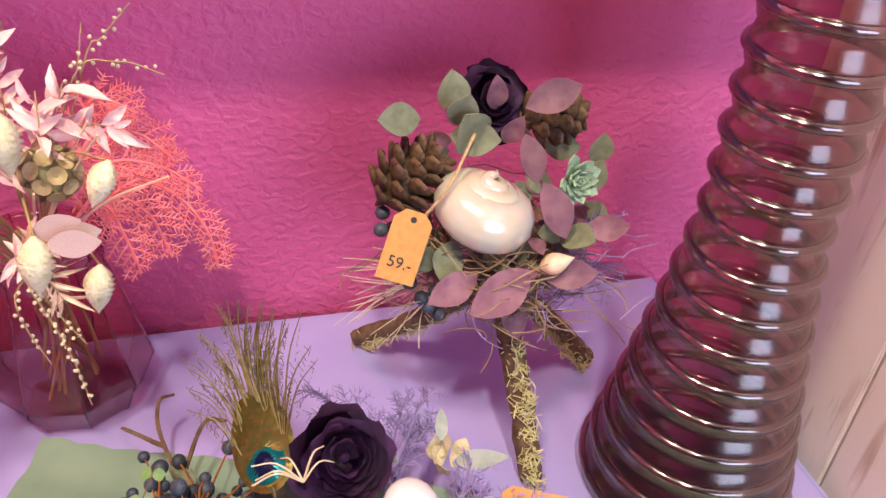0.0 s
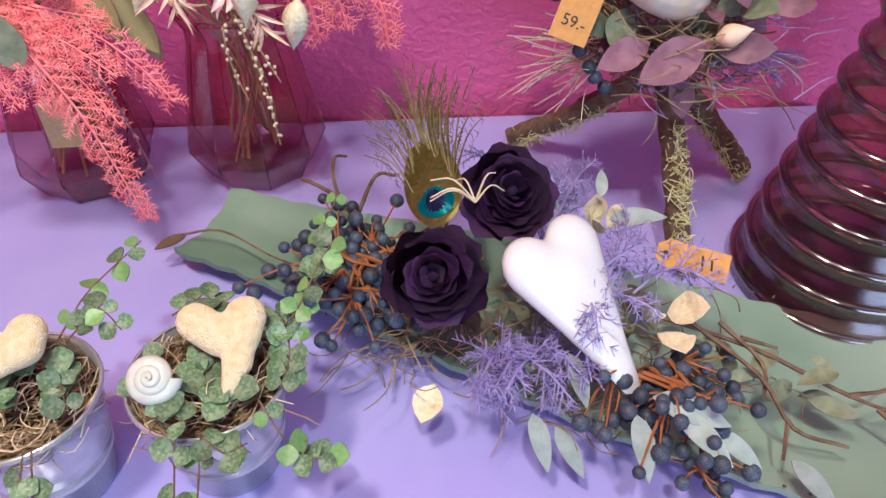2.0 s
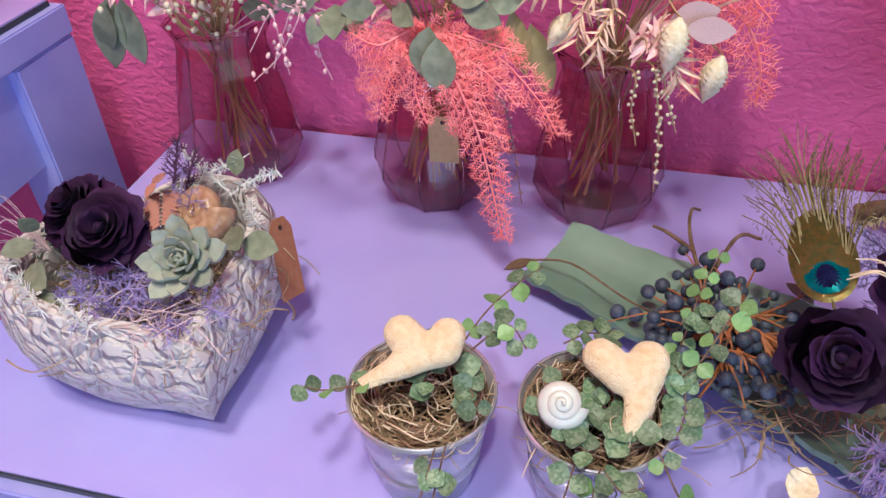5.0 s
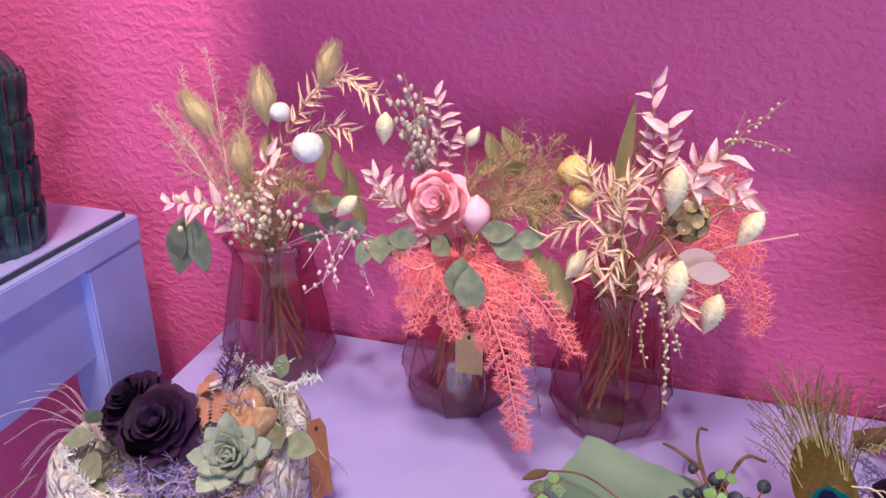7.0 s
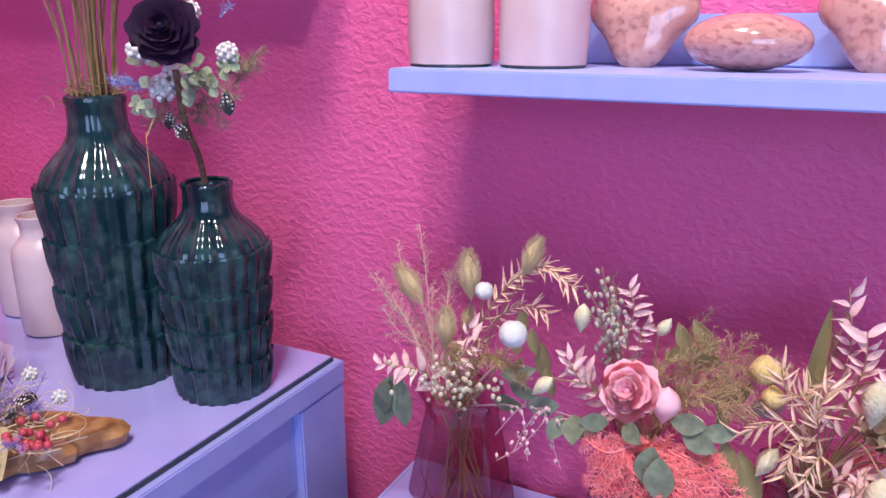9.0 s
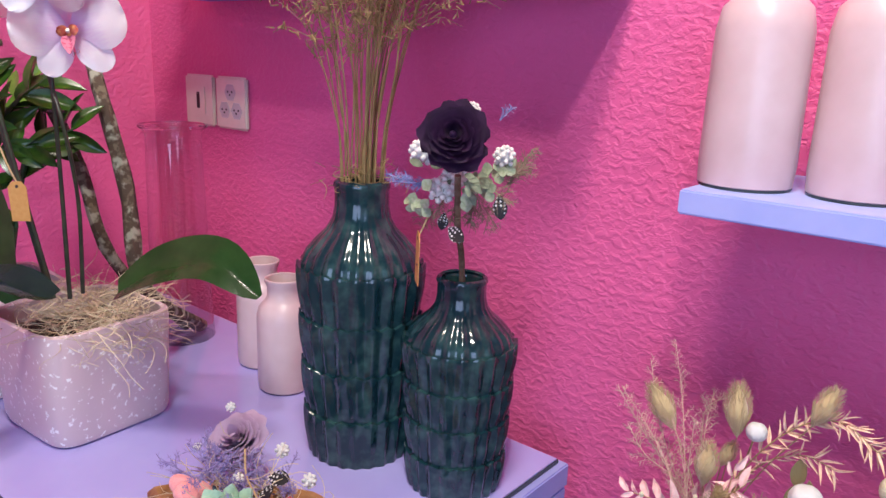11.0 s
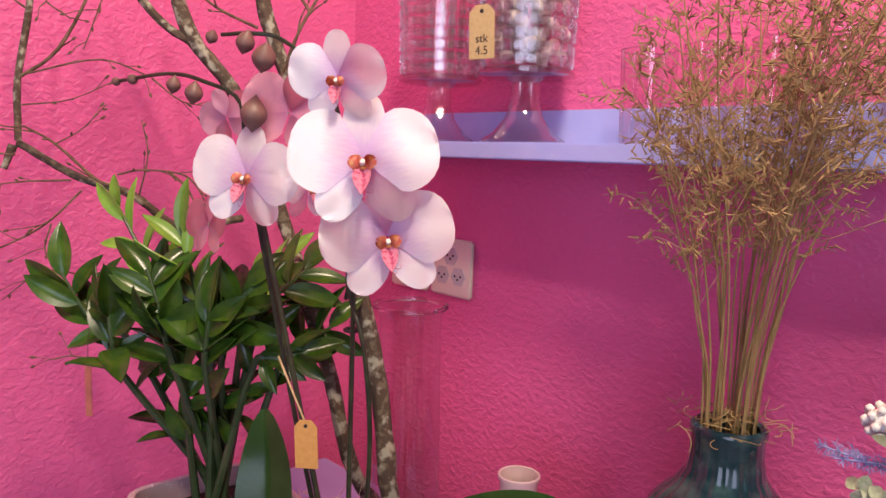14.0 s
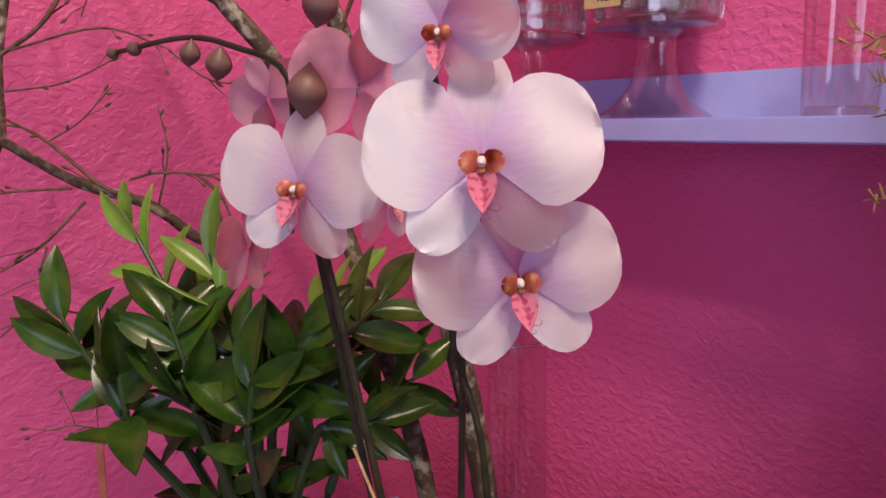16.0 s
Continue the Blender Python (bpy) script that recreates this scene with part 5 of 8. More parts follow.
sn = part("snail_shell", snail_shell(None, 3.1, 0.42), M_SNAIL, None, "brown and cream snail shell")
inside(sn, filling, Matrix.Translation((-0.568, -0.296, 0.803)) @ pose(0, 0, 0, 42, -18, 0) @ Matrix.Diagonal((0.022, 0.022, 0.022, 1)))
bm = bmesh.new()
for k in range(26):
    a = r7.uniform(-2.6, 0.2)
    p = Vector((-0.585 + r7.uniform(-0.045, 0.05), -0.365 + r7.uniform(-0.01, 0.03), T1 + 0.075))
    e = p + Vector((math.cos(a) * 0.04, math.sin(a) * 0.03, r7.uniform(0.004, 0.03)))
    fern(bm, arc([p, p.lerp(e, 0.5) + Vector((0, 0, 0.006)), e], 3), 0.014, r7, 0.0045, 0.006, 0.1, 0.00042)
for k in range(6):
    p = Vector((-0.590, -0.305, T1 + 0.08)) + jit(r7, 0.01)
    e = p + Vector((r7.uniform(-0.02, 0.03), r7.uniform(-0.01, 0.02), 0.04))
    fern(bm, arc([p, p.lerp(e, 0.5), e], 3), 0.012, r7, 0.0045, 0.006, 0.0, 0.00042)
grown("lilac_fern", bm, M_FERNLILAC, filling, "feathery lilac fern")
M_RUST = mat("rust_fern_leaf", (0.34, 0.13, 0.09), 0.7, var=(0.46, 0.22, 0.16), scale=60)
M_PLUM = mat("plum_plume", (0.075, 0.025, 0.07), 0.85, var=(0.12, 0.05, 0.11), scale=60)
fl = shared("rustleaf", "frond_leaflet", lambda: blade(0.30, 4, 0.1, -0.2, 0.4, thick=0.04), M_RUST)
for c, d, n, s in (((-0.612, -0.282, 0.812), (0.30, -0.30, 0.25), 8, 0.013), ((-0.600, -0.290, 0.812), (0.4, -0.75, -0.05), 9, 0.015)):
    d = Vector(d).normalized()
    for k in range(n):
        for sg in (-1, 1):
            v = d.cross(Vector((0.2, -0.6, 0.8))) * sg + d * 0.5
            put("frond_leaflet", fl, filling, axes(Vector(c) + d * 0.0042 * k, v, (0, -0.6, 0.8), s * (1.1 - 0.06 * k)))
bm = bmesh.new()
for c, e in (((-0.600, -0.28, 0.80), (-0.590, -0.268, 0.845)), ((-0.590, -0.285, 0.80), (-0.577, -0.272, 0.838))):
    fern(bm, arc([Vector(c), Vector(c).lerp(Vector(e), 0.5), Vector(e)], 4), 0.010, r7, 0.0018, 0.005, -0.3, 0.0006)
grown("plum_plume", bm, M_PLUM, filling, "dark plum grass plume")
bm = bmesh.new()
for p, e in (((-0.60, -0.262, 0.80), (-0.555, -0.252, 0.822)), ((-0.555, -0.262, 0.805), (-0.53, -0.252, 0.815)), ((-0.545, -0.275, 0.80), (-0.525, -0.30, 0.803)), ((-0.56, -0.268, 0.80), (-0.60, -0.255, 0.824)), ((-0.66, -0.372, 0.795), (-0.62, -0.40, 0.80)), ((-0.62, -0.385, 0.795), (-0.585, -0.405, 0.797)), ((-0.675, -0.345, 0.80), (-0.66, -0.38, 0.803))):
    p, e = Vector(p), Vector(e)
    tube(bm, [p, e], 0.0008, 0.0005, 4)
    for k in range(90):
        c = p.lerp(e, r7.random())
        tube(bm, [c, c + jit(r7, 1).normalized() * 0.0065], 0.00045, 0.0003, 3)
grown("frosted_sprig", bm, mat("frosted_white_sprig", (0.62, 0.66, 0.62), 0.8, var=(0.75, 0.77, 0.74), scale=80), filling, "frosted white needle sprigs")
for p, d, s in (((-0.645, -0.355, 0.822), (-0.1, -0.5, 0.7), 0.016), ((-0.650, -0.358, 0.812), (-0.5, -0.6, 0.1), 0.02), ((-0.652, -0.37, 0.80), (0.6, -0.4, 0.1), 0.028), ((-0.645, -0.38, 0.792), (0.7, -0.5, -0.2), 0.03), ((-0.56, -0.258, 0.81), (0.1, 0.2, 0.9), 0.02), ((-0.53, -0.315, 0.80), (0.8, -0.2, 0.1), 0.028), ((-0.54, -0.31, 0.805), (0.5, -0.7, 0.1), 0.025)):
    put("eucalyptus_leaf", euc, filling, axes(p, d, (0, -0.7, 0.8), s))
bm = bmesh.new()
for k in range(16):
    a = r7.uniform(2.2, 4.4)
    p = Vector((-0.66, -0.34, 0.79))
    e = p + Vector((math.cos(a) * r7.uniform(0.04, 0.10), math.sin(a) * 0.05, r7.uniform(-0.04, 0.04)))
    tube(bm, arc([p, p.lerp(e, 0.5) + Vector((0, 0, 0.02)), e], 5), 0.0003, 0.0002, 3)
wisps(bm, r7, (-0.555, -0.385, T1 + 0.088), (0.018, 0.008, 0.004), 60, 0.035, 0.0004, 0.2, 0.4)
grown("pale_fibre", bm, mat("mauve_pale_fibre", (0.55, 0.42, 0.44), 0.85, var=(0.66, 0.54, 0.54), scale=90), filling)
tag_card(planter, (-0.526, -0.272, 0.788), (0.22, -0.35, -0.9), (0.95, -0.2, 0.2), 0.024, 0.060, mat("rust_tag_card", (0.32, 0.13, 0.06), 0.75, var=(0.37, 0.16, 0.08), scale=200), "rust-brown card tag")

# ---- dried bouquets in the faceted vases ----
M_DISC = mat("translucent_mauve_disc", (0.46, 0.33, 0.33), 0.6, var=(0.54, 0.40, 0.38), scale=40)
M_PODGREEN = mat("brown_green_pod", (0.26, 0.22, 0.09), 0.75, var=(0.36, 0.30, 0.13), scale=90)
M_WILLOW = mat("grey_pussy_bud", (0.44, 0.38, 0.30), 0.85, var=(0.58, 0.52, 0.42), scale=200)


def bouquet(c, label):
    b = thing("dried_bouquet", label, "flowers", (c[0], c[1], T1 + 0.009), group="dried bouquets")
    rnd = random.Random(int(abs(c[0]) * 1000))
    bm = bmesh.new()
    for k in range(20):
        a, q = rnd.uniform(0, 6.28), rnd.uniform(0.01, 0.032)
        foot = Vector((c[0] + q * math.cos(a), c[1] + q * math.sin(a), T1 + 0.010 + rnd.uniform(0, 0.03)))
        neck = Vector((c[0] + rnd.uniform(-0.013, 0.013), c[1] + rnd.uniform(-0.013, 0.013), T1 + 0.10))
        top = Vector((c[0] + rnd.uniform(-0.03, 0.03), c[1] - 0.02 + rnd.uniform(-0.02, 0.02), T1 + 0.165))
        tube(bm, arc([foot, neck, top], 4), rnd.uniform(0.0009, 0.0018), 0.0009, 5)
    grown("cut_stem", bm, M_STEM, b, "bundle of cut straw-coloured stems")
    return b, rnd, Vector((c[0], c[1], T1 + 0.135))


def stalk(b, root, tip, r=0.0008, sag=0.012, material=None, rnd=random):
    root, tip = Vector(root), Vector(tip)
    mid = root.lerp(tip, 0.55) + Vector((0, 0, sag))
    return grown("flower_stalk", tube(bmesh.new(), arc([root + jit(rnd, 0.006), mid, tip], 6), r, r * 0.7, 5), material or M_STEM, b)


def seed_head(b, root, p, d, L=0.03, k=0.45, material=None, rnd=random, label="cream canary-grass seed head", sag=0.02):
    material = material or M_SEED
    me = shared(("seedhead", material.name, k), "seed_head", lambda: pod(k=k, bumps=0.30, peak=0.42), material)
    stalk(b, root, p, 0.0009, sag, rnd=rnd)
    put("seed_head", me, b, axes(p, d, s=L * 0.85), label)


def bunny(b, root, p, d, L, rnd):
    stalk(b, root, p, 0.0007, 0.01, rnd=rnd)
    bm = pod(k=0.36, peak=0.5)
    for v in bm.verts:
        v.co *= 0.92
    for k in range(640):
        t, a = rnd.uniform(0.03, 0.97), rnd.uniform(0, 6.28)
        r = 0.17 * math.sin(math.pi * t) + 0.01
        q = Vector((t * 0.92, r * math.cos(a), r * math.sin(a)))
        tube(bm, [q, q + Vector((0.13, 0.060 * math.cos(a), 0.060 * math.sin(a))) * rnd.uniform(0.6, 1.3)], 0.004, 0.0015, 3)
    o = part("bunny_tail", bm, M_BUNNY, None, "soft olive-beige bunny-tail grass head")
    inside(o, b, axes(p, d, s=L * 1.25))


def spray(b, root, pts, leaf, size, rnd, gap=0.012, spreadv=0.8, name="leaf", up=(0, -0.8, 0.6), material=None, r=0.0008, label=""):
    """A stem through pts with leaves set along it."""
    line = arc([Vector(root)] + [Vector(p) for p in pts], 6)
    grown("flower_stalk", tube(bmesh.new(), line, r, r * 0.6, 5), material or M_STEM, b)
    total = sum((q - p).length for p, q in zip(line, line[1:]))
    n = int(total / gap)
    for k in range(n):
        t = 0.25 + 0.75 * k / n
        i = min(int(t * (len(line) - 1)), len(line) - 2)
        d = (line[i + 1] - line[i]).normalized()
        v = d * 0.7 + d.cross(Vector(up)).normalized() * (1 if k % 2 else -1) * spreadv + jit(rnd, 0.4)
        put(name, leaf, b, axes(line[i], v, Vector(up) + jit(rnd, 0.9), size * rnd.uniform(0.40, 0.80)), label)


def plume(b, root, pts, width, rnd, material, gap=0.0035, needle=0.006, droop=0.0, r=0.0004, flat=None, name="grass_plume", label="", fill=1.0):
    bm = bmesh.new()
    fern(bm, arc([Vector(root)] + [Vector(p) for p in pts], 6), width, rnd, gap, needle, droop, r, flat, fill)
    return grown(name, bm, material, b, label)


def beads(b, root, pts, rnd, n, r, material, spread=0.008, name="seed_sprig", stem=None, label="", squash=1.6):
    """A sprig carrying small seeds."""
    line = arc([Vector(root)] + [Vector(p) for p in pts], 5)
    bm = tube(bmesh.new(), line, 0.0007, 0.0004, 4)
    grown("flower_stalk", bm, stem or M_STEM, b)
    me = shared(("bead", material.name), "seed", lambda: ball(1, 1, squash), material)
    for k in range(n):
        t = 0.35 + 0.65 * k / n
        i = min(int(t * (len(line) - 1)), len(line) - 1)
        p = line[i] + jit(rnd, spread)
        put("seed", me, b, Matrix.Translation(p) @ pose(0, 0, 0, rnd.uniform(-40, 40), rnd.uniform(-40, 40), 0) @ Matrix.Diagonal((r, r, r, 1)))


PINKL = shared("pinkleaf", "pink_leaf", lambda: blade(0.34, 6, 0.35, -0.32, 0.42, thick=0.015, wave=0.3), M_PINKLEAF)
OATL = shared("oat", "oat_spikelet", lambda: blade(0.13, 5, 0.4, -0.20, 0.32, thick=0.03), M_OAT)
EUCL = shared("euclong", "eucalyptus_leaf", lambda: blade(0.45, 7, 0.08, -0.22, 0.48, thick=0.02), M_EUC)
PODL = shared("podleaf", "pod_leaf", lambda: blade(0.40, 5, 0.2, -0.1, 0.5, thick=0.05), M_PODGREEN)


def dimpled_ball():
    bm = ball(1, 3)
    for i, v in enumerate(bm.verts):
        v.co *= 1.05 if i % 3 else 0.93
    return bm


WHITEBALL = shared("craspedia", "white_ball_flower", dimpled_ball, M_WHITE)

bq, q1, N1 = bouquet((-0.649, -0.090), "dried bouquet of bunny tails, oats and a white ball flower")
for p, d, L in (((-0.680, -0.120, 0.955), (-0.55, -0.1, 0.85), 0.042), ((-0.622, -0.130, 0.974), (-0.1, 0, 1), 0.042), ((-0.639, -0.150, 0.928), (0.05, -0.1, 1), 0.038), ((-0.562, -0.150, 1.014), (0.35, 0, 0.9), 0.034), ((-0.635, -0.120, 0.936), (0.3, 0, 0.9), 0.025)):
    bunny(bq, N1, p, d, L, q1)
for p, r in (((-0.546, -0.212, 0.985), 0.0115), ((-0.604, -0.140, 0.990), 0.0085)):
    stalk(bq, N1, p, 0.0012, -0.012, rnd=q1)
    o = put("ball_flower", WHITEBALL, bq, Matrix.Translation(p) @ Matrix.Diagonal((r, r, r * 0.95, 1)), "white round ball flower")
spray(bq, N1, [(-0.618, -0.130, 0.935), (-0.581, -0.140, 0.998), (-0.544, -0.150, 1.025), (-0.509, -0.160, 1.012)], OATL, 0.026, q1, 0.0035, 0.5, "oat_spikelet", (0, -0.9, 0.4))
spray(bq, N1, [(-0.609, -0.120, 0.940), (-0.571, -0.130, 0.977), (-0.539, -0.140, 0.979)], OATL, 0.024, q1, 0.006, 0.5, "oat_spikelet", (0, -0.9, 0.4))
for pts, s in (([(-0.654, -0.160, 0.902), (-0.670, -0.180, 0.915), (-0.698, -0.180, 0.912)], 0.034), ([(-0.625, -0.150, 0.915), (-0.601, -0.160, 0.950)], 0.026), ([(-0.644, -0.140, 0.902), (-0.620, -0.150, 0.924), (-0.614, -0.150, 0.960)], 0.026)):
    spray(bq, N1, pts, PINKL, s, q1, 0.011, 0.8, "pink_leaf")
for p, d, s in (((-0.686, -0.170, 0.899), (-0.25, -0.2, -0.95), 0.062), ((-0.678, -0.170, 0.897), (0.1, -0.2, -0.95), 0.052), ((-0.685, -0.180, 0.894), (-0.4, 0, -0.9), 0.045), ((-0.584, -0.160, 0.893), (0.8, -0.4, 0.1), 0.034), ((-0.590, -0.130, 0.902), (0.9, 0, 0.3), 0.036), ((-0.585, -0.120, 0.893), (0.7, 0, -0.4), 0.034)):
    put("eucalyptus_leaf", EUCL, bq, axes(p, d, (0.1, -1, 0.2), s), "grey-green eucalyptus leaf")
for c, n in (((-0.658, -0.170, 0.899), 12), ((-0.609, -0.170, 0.908), 11), ((-0.639, -0.170, 0.904), 8), ((-0.588, -0.160, 0.904), 6)):
    beads(bq, N1, [c], q1, n, 0.0024, M_SEED, 0.013, label="", squash=1.1)
for pts in ([(-0.687, -0.110, 0.908), (-0.713, -0.120, 0.945), (-0.742, -0.120, 0.980)], [(-0.684, -0.100, 0.904), (-0.701, -0.110, 0.956), (-0.716, -0.110, 1.014)], [(-0.671, -0.120, 0.903), (-0.702, -0.130, 0.925), (-0.722, -0.130, 0.949)], [(-0.659, -0.100, 0.924), (-0.662, -0.100, 0.973), (-0.649, -0.100, 0.992)]):
    plume(bq, N1, pts, 0.016, q1, M_FLUFF, 0.005, 0.006, -0.2, 0.0004, label="airy beige grass plume")
for pts in ([(-0.596, -0.170, 0.932), (-0.564, -0.190, 0.947), (-0.538, -0.200, 0.938)], [(-0.623, -0.170, 0.923), (-0.614, -0.180, 0.944)]):
    plume(bq, N1, pts, 0.012, q1, M_STEM, 0.0022, 0.008, -0.1, 0.0005, name="wheat_head")
for p, d, s in (((-0.567, -0.130, 0.977), (-0.1, 0, -1), 0.032), ((-0.560, -0.130, 0.958), (0.2, 0, -0.9), 0.030), ((-0.552, -0.120, 0.940), (0.1, 0, -1), 0.040), ((-0.566, -0.140, 0.957), (-0.2, 0, -0.9), 0.028), ((-0.547, -0.120, 0.917), (0.2, 0, -1), 0.034), ((-0.574, -0.120, 0.921), (0, 0, -1), 0.03)):
    put("pod_leaf", PODL, bq, axes(p, d, (0, -1, 0.1), s), "brown-green seed fan")
beads(bq, N1, [(-0.551, -0.190, 0.907), (-0.537, -0.200, 0.887), (-0.534, -0.200, 0.863)], q1, 9, 0.0016, M_PINKLEAF, 0.003, stem=M_PINKLEAF)
beads(bq, N1, [(-0.526, -0.190, 0.911), (-0.538, -0.200, 0.879), (-0.563, -0.200, 0.855)], q1, 12, 0.0017, M_PINKLEAF, 0.006, stem=M_PINKLEAF)
stalk(bq, N1, (-0.555, -0.160, 0.932), 0.0015, 0.02, M_OAT, q1)

bq, q2, N2 = bouquet((-0.455, -0.088), "dried bouquet with a pink rose and coral asparagus fern")
rose(bq, Vector((-0.456, -0.185, 0.943)), (-0.08, -0.85, 0.42), 0.031, M_PETALPINK, "preserved salmon-pink rose bloom", seed=3, n=24, spread=0.86)
stalk(bq, N2, (-0.459, -0.150, 0.906), 0.002, 0.0, M_EUC, q2)
put("rose_bud", shared("pinkbud", "rose_bud", lambda: pod(k=0.6, peak=0.6), M_PETALPINK), bq, axes((-0.429, -0.170, 0.910), (0.1, -0.2, 1), s=0.04), "folded pink petal")
for k, pts in enumerate(([(-0.487, -0.130, 0.944), (-0.487, -0.150, 0.981), (-0.503, -0.160, 1.020)], [(-0.483, -0.130, 0.944), (-0.484, -0.140, 0.984), (-0.495, -0.140, 1.030)], [(-0.480, -0.130, 0.935), (-0.475, -0.140, 0.975), (-0.482, -0.140, 1.007)])):
    beads(bq, N2, pts, q2, 34, 0.0021, M_WILLOW, 0.007)
for pts, s in (([(-0.472, -0.120, 0.950), (-0.467, -0.130, 0.991), (-0.473, -0.130, 1.014)], 0.022), ([(-0.498, -0.140, 0.920), (-0.512, -0.150, 0.942)], 0.028), ([(-0.490, -0.150, 0.915), (-0.504, -0.160, 0.932), (-0.517, -0.160, 0.954)], 0.024), ([(-0.462, -0.120, 0.959), (-0.454, -0.120, 0.978)], 0.018)):
    spray(bq, N2, pts, PINKL, s, q2, 0.010, 0.8, "pink_leaf")
for p, d, L in (((-0.500, -0.170, 1.005), (-0.05, -0.1, -1), 0.030), ((-0.518, -0.190, 0.942), (-0.7, -0.2, -0.75), 0.028), ((-0.445, -0.130, 0.972), (0.45, 0, 0.8), 0.024), ((-0.410, -0.170, 0.918), (0.5, -0.3, 0.3), 0.022)):
    seed_head(bq, N2, p, d, L, 0.45, rnd=q2)
for p, d, s in (((-0.431, -0.120, 0.983), (0.4, 0, -0.9), 0.034), ((-0.419, -0.120, 0.988), (0.6, 0, -0.8), 0.036), ((-0.424, -0.120, 0.959), (0.9, 0, -0.2), 0.034), ((-0.438, -0.120, 0.945), (0.6, 0, 0.6), 0.03), ((-0.381, -0.160, 0.906), (0.3, -0.3, -0.9), 0.046), ((-0.369, -0.150, 0.893), (0.4, -0.2, -0.9), 0.05), ((-0.391, -0.150, 0.897), (-0.2, -0.2, -0.9), 0.035), ((-0.361, -0.140, 0.870), (0.2, -0.2, -0.9), 0.035)):
    put("pod_leaf", PODL, bq, axes(p, d, (0, -1, 0.1), s), "brown-green seed fan")
for pts in ([(-0.424, -0.120, 0.931), (-0.394, -0.130, 0.953), (-0.371, -0.130, 0.986)], [(-0.422, -0.130, 0.925), (-0.384, -0.140, 0.943), (-0.342, -0.140, 0.961)], [(-0.411, -0.140, 0.920), (-0.382, -0.150, 0.928), (-0.355, -0.150, 0.937)], [(-0.434, -0.120, 0.931), (-0.413, -0.130, 0.958), (-0.399, -0.130, 0.977)], [(-0.420, -0.140, 0.920), (-0.390, -0.160, 0.937), (-0.363, -0.160, 0.924)], [(-0.417, -0.130, 0.925), (-0.380, -0.130, 0.944), (-0.357, -0.130, 0.972)]):
    plume(bq, N2, pts, 0.022, q2, M_OLIVEFLUFF, 0.0034, 0.006, -0.2, 0.0004, label="soft olive-brown grass plume")
for p, d, s in (((-0.514, -0.180, 0.912), (-0.9, -0.3, -0.1), 0.034), ((-0.497, -0.190, 0.913), (0.2, -0.9, -0.3), 0.036), ((-0.497, -0.180, 0.904), (0.6, -0.5, -0.2), 0.032), ((-0.510, -0.180, 0.904), (-0.3, -0.5, -0.7), 0.03), ((-0.468, -0.190, 0.913), (-0.6, -0.5, 0.1), 0.03), ((-0.429, -0.200, 0.907), (-0.15, -0.2, -1), 0.042), ((-0.423, -0.205, 0.902), (0.1, -0.2, -1), 0.046), ((-0.421, -0.180, 0.921), (0.9, -0.2, 0.15), 0.034), ((-0.412, -0.180, 0.915), (0.8, -0.3, -0.2), 0.036), ((-0.397, -0.170, 0.913), (0.9, 0, 0.1), 0.03), ((-0.456, -0.190, 0.915), (0.5, -0.6, -0.1), 0.03)):
    put("eucalyptus_leaf", shared("eucroundd", "eucalyptus_leaf", lambda: blade(0.62, 7, 0.08, -0.15, 0.5, thick=0.02), M_EUC), bq, axes(p, d, (0.1, -1, 0.3), s * 0.84), "grey-green eucalyptus leaf")
FL = Vector((0.1, -0.95, 0.3))
for pts in ([(-0.444, -0.190, 0.899), (-0.465, -0.200, 0.891), (-0.486, -0.200, 0.899)], [(-0.448, -0.190, 0.890), (-0.461, -0.200, 0.863), (-0.469, -0.200, 0.834)], [(-0.435, -0.190, 0.890), (-0.441, -0.200, 0.863), (-0.433, -0.200, 0.834)],
            [(-0.431, -0.190, 0.899), (-0.416, -0.200, 0.863), (-0.404, -0.200, 0.826)], [(-0.425, -0.180, 0.885), (-0.394, -0.190, 0.874), (-0.369, -0.190, 0.849)], [(-0.421, -0.180, 0.894), (-0.387, -0.180, 0.881), (-0.357, -0.180, 0.851), (-0.340, -0.180, 0.823)], [(-0.419, -0.190, 0.882), (-0.394, -0.190, 0.849), (-0.377, -0.190, 0.811)],
            [(-0.416, -0.200, 0.879), (-0.395, -0.205, 0.834), (-0.383, -0.205, 0.785), (-0.374, -0.205, 0.741)], [(-0.412, -0.180, 0.894), (-0.391, -0.180, 0.889), (-0.370, -0.180, 0.885)], [(-0.452, -0.190, 0.899), (-0.465, -0.200, 0.879), (-0.477, -0.200, 0.855)]):
    plume(bq, (Vector(pts[0]) + N2) / 2, pts, 0.017, q2, M_FERNCORAL, 0.0042, 0.0050, 0.15, 0.0006, FL, "coral_fern", "feathery coral-dyed asparagus fern", 1.5)
beads(bq, N2, [(-0.385, -0.190, 0.857), (-0.372, -0.195, 0.827), (-0.362, -0.195, 0.770)], q2, 20, 0.0012, M_MAUVELEAF, 0.002, stem=M_MAUVELEAF)
tag_card(bq, (-0.430, -0.165, 0.821), (0.03, -0.05, -1), (0, -1, 0), 0.024, 0.040, M_KRAFTPALE, "blank pale kraft tag")
for pts in ([(-0.518, -0.180, 0.906), (-0.541, -0.185, 0.888), (-0.551, -0.190, 0.861)], [(-0.505, -0.180, 0.902), (-0.518, -0.180, 0.877), (-0.510, -0.180, 0.851)], [(-0.522, -0.180, 0.902), (-0.548, -0.180, 0.902), (-0.573, -0.180, 0.868)]):
    beads(bq, N2, pts, q2, 9, 0.0016, M_PINKLEAF, 0.003, stem=M_PINKLEAF)

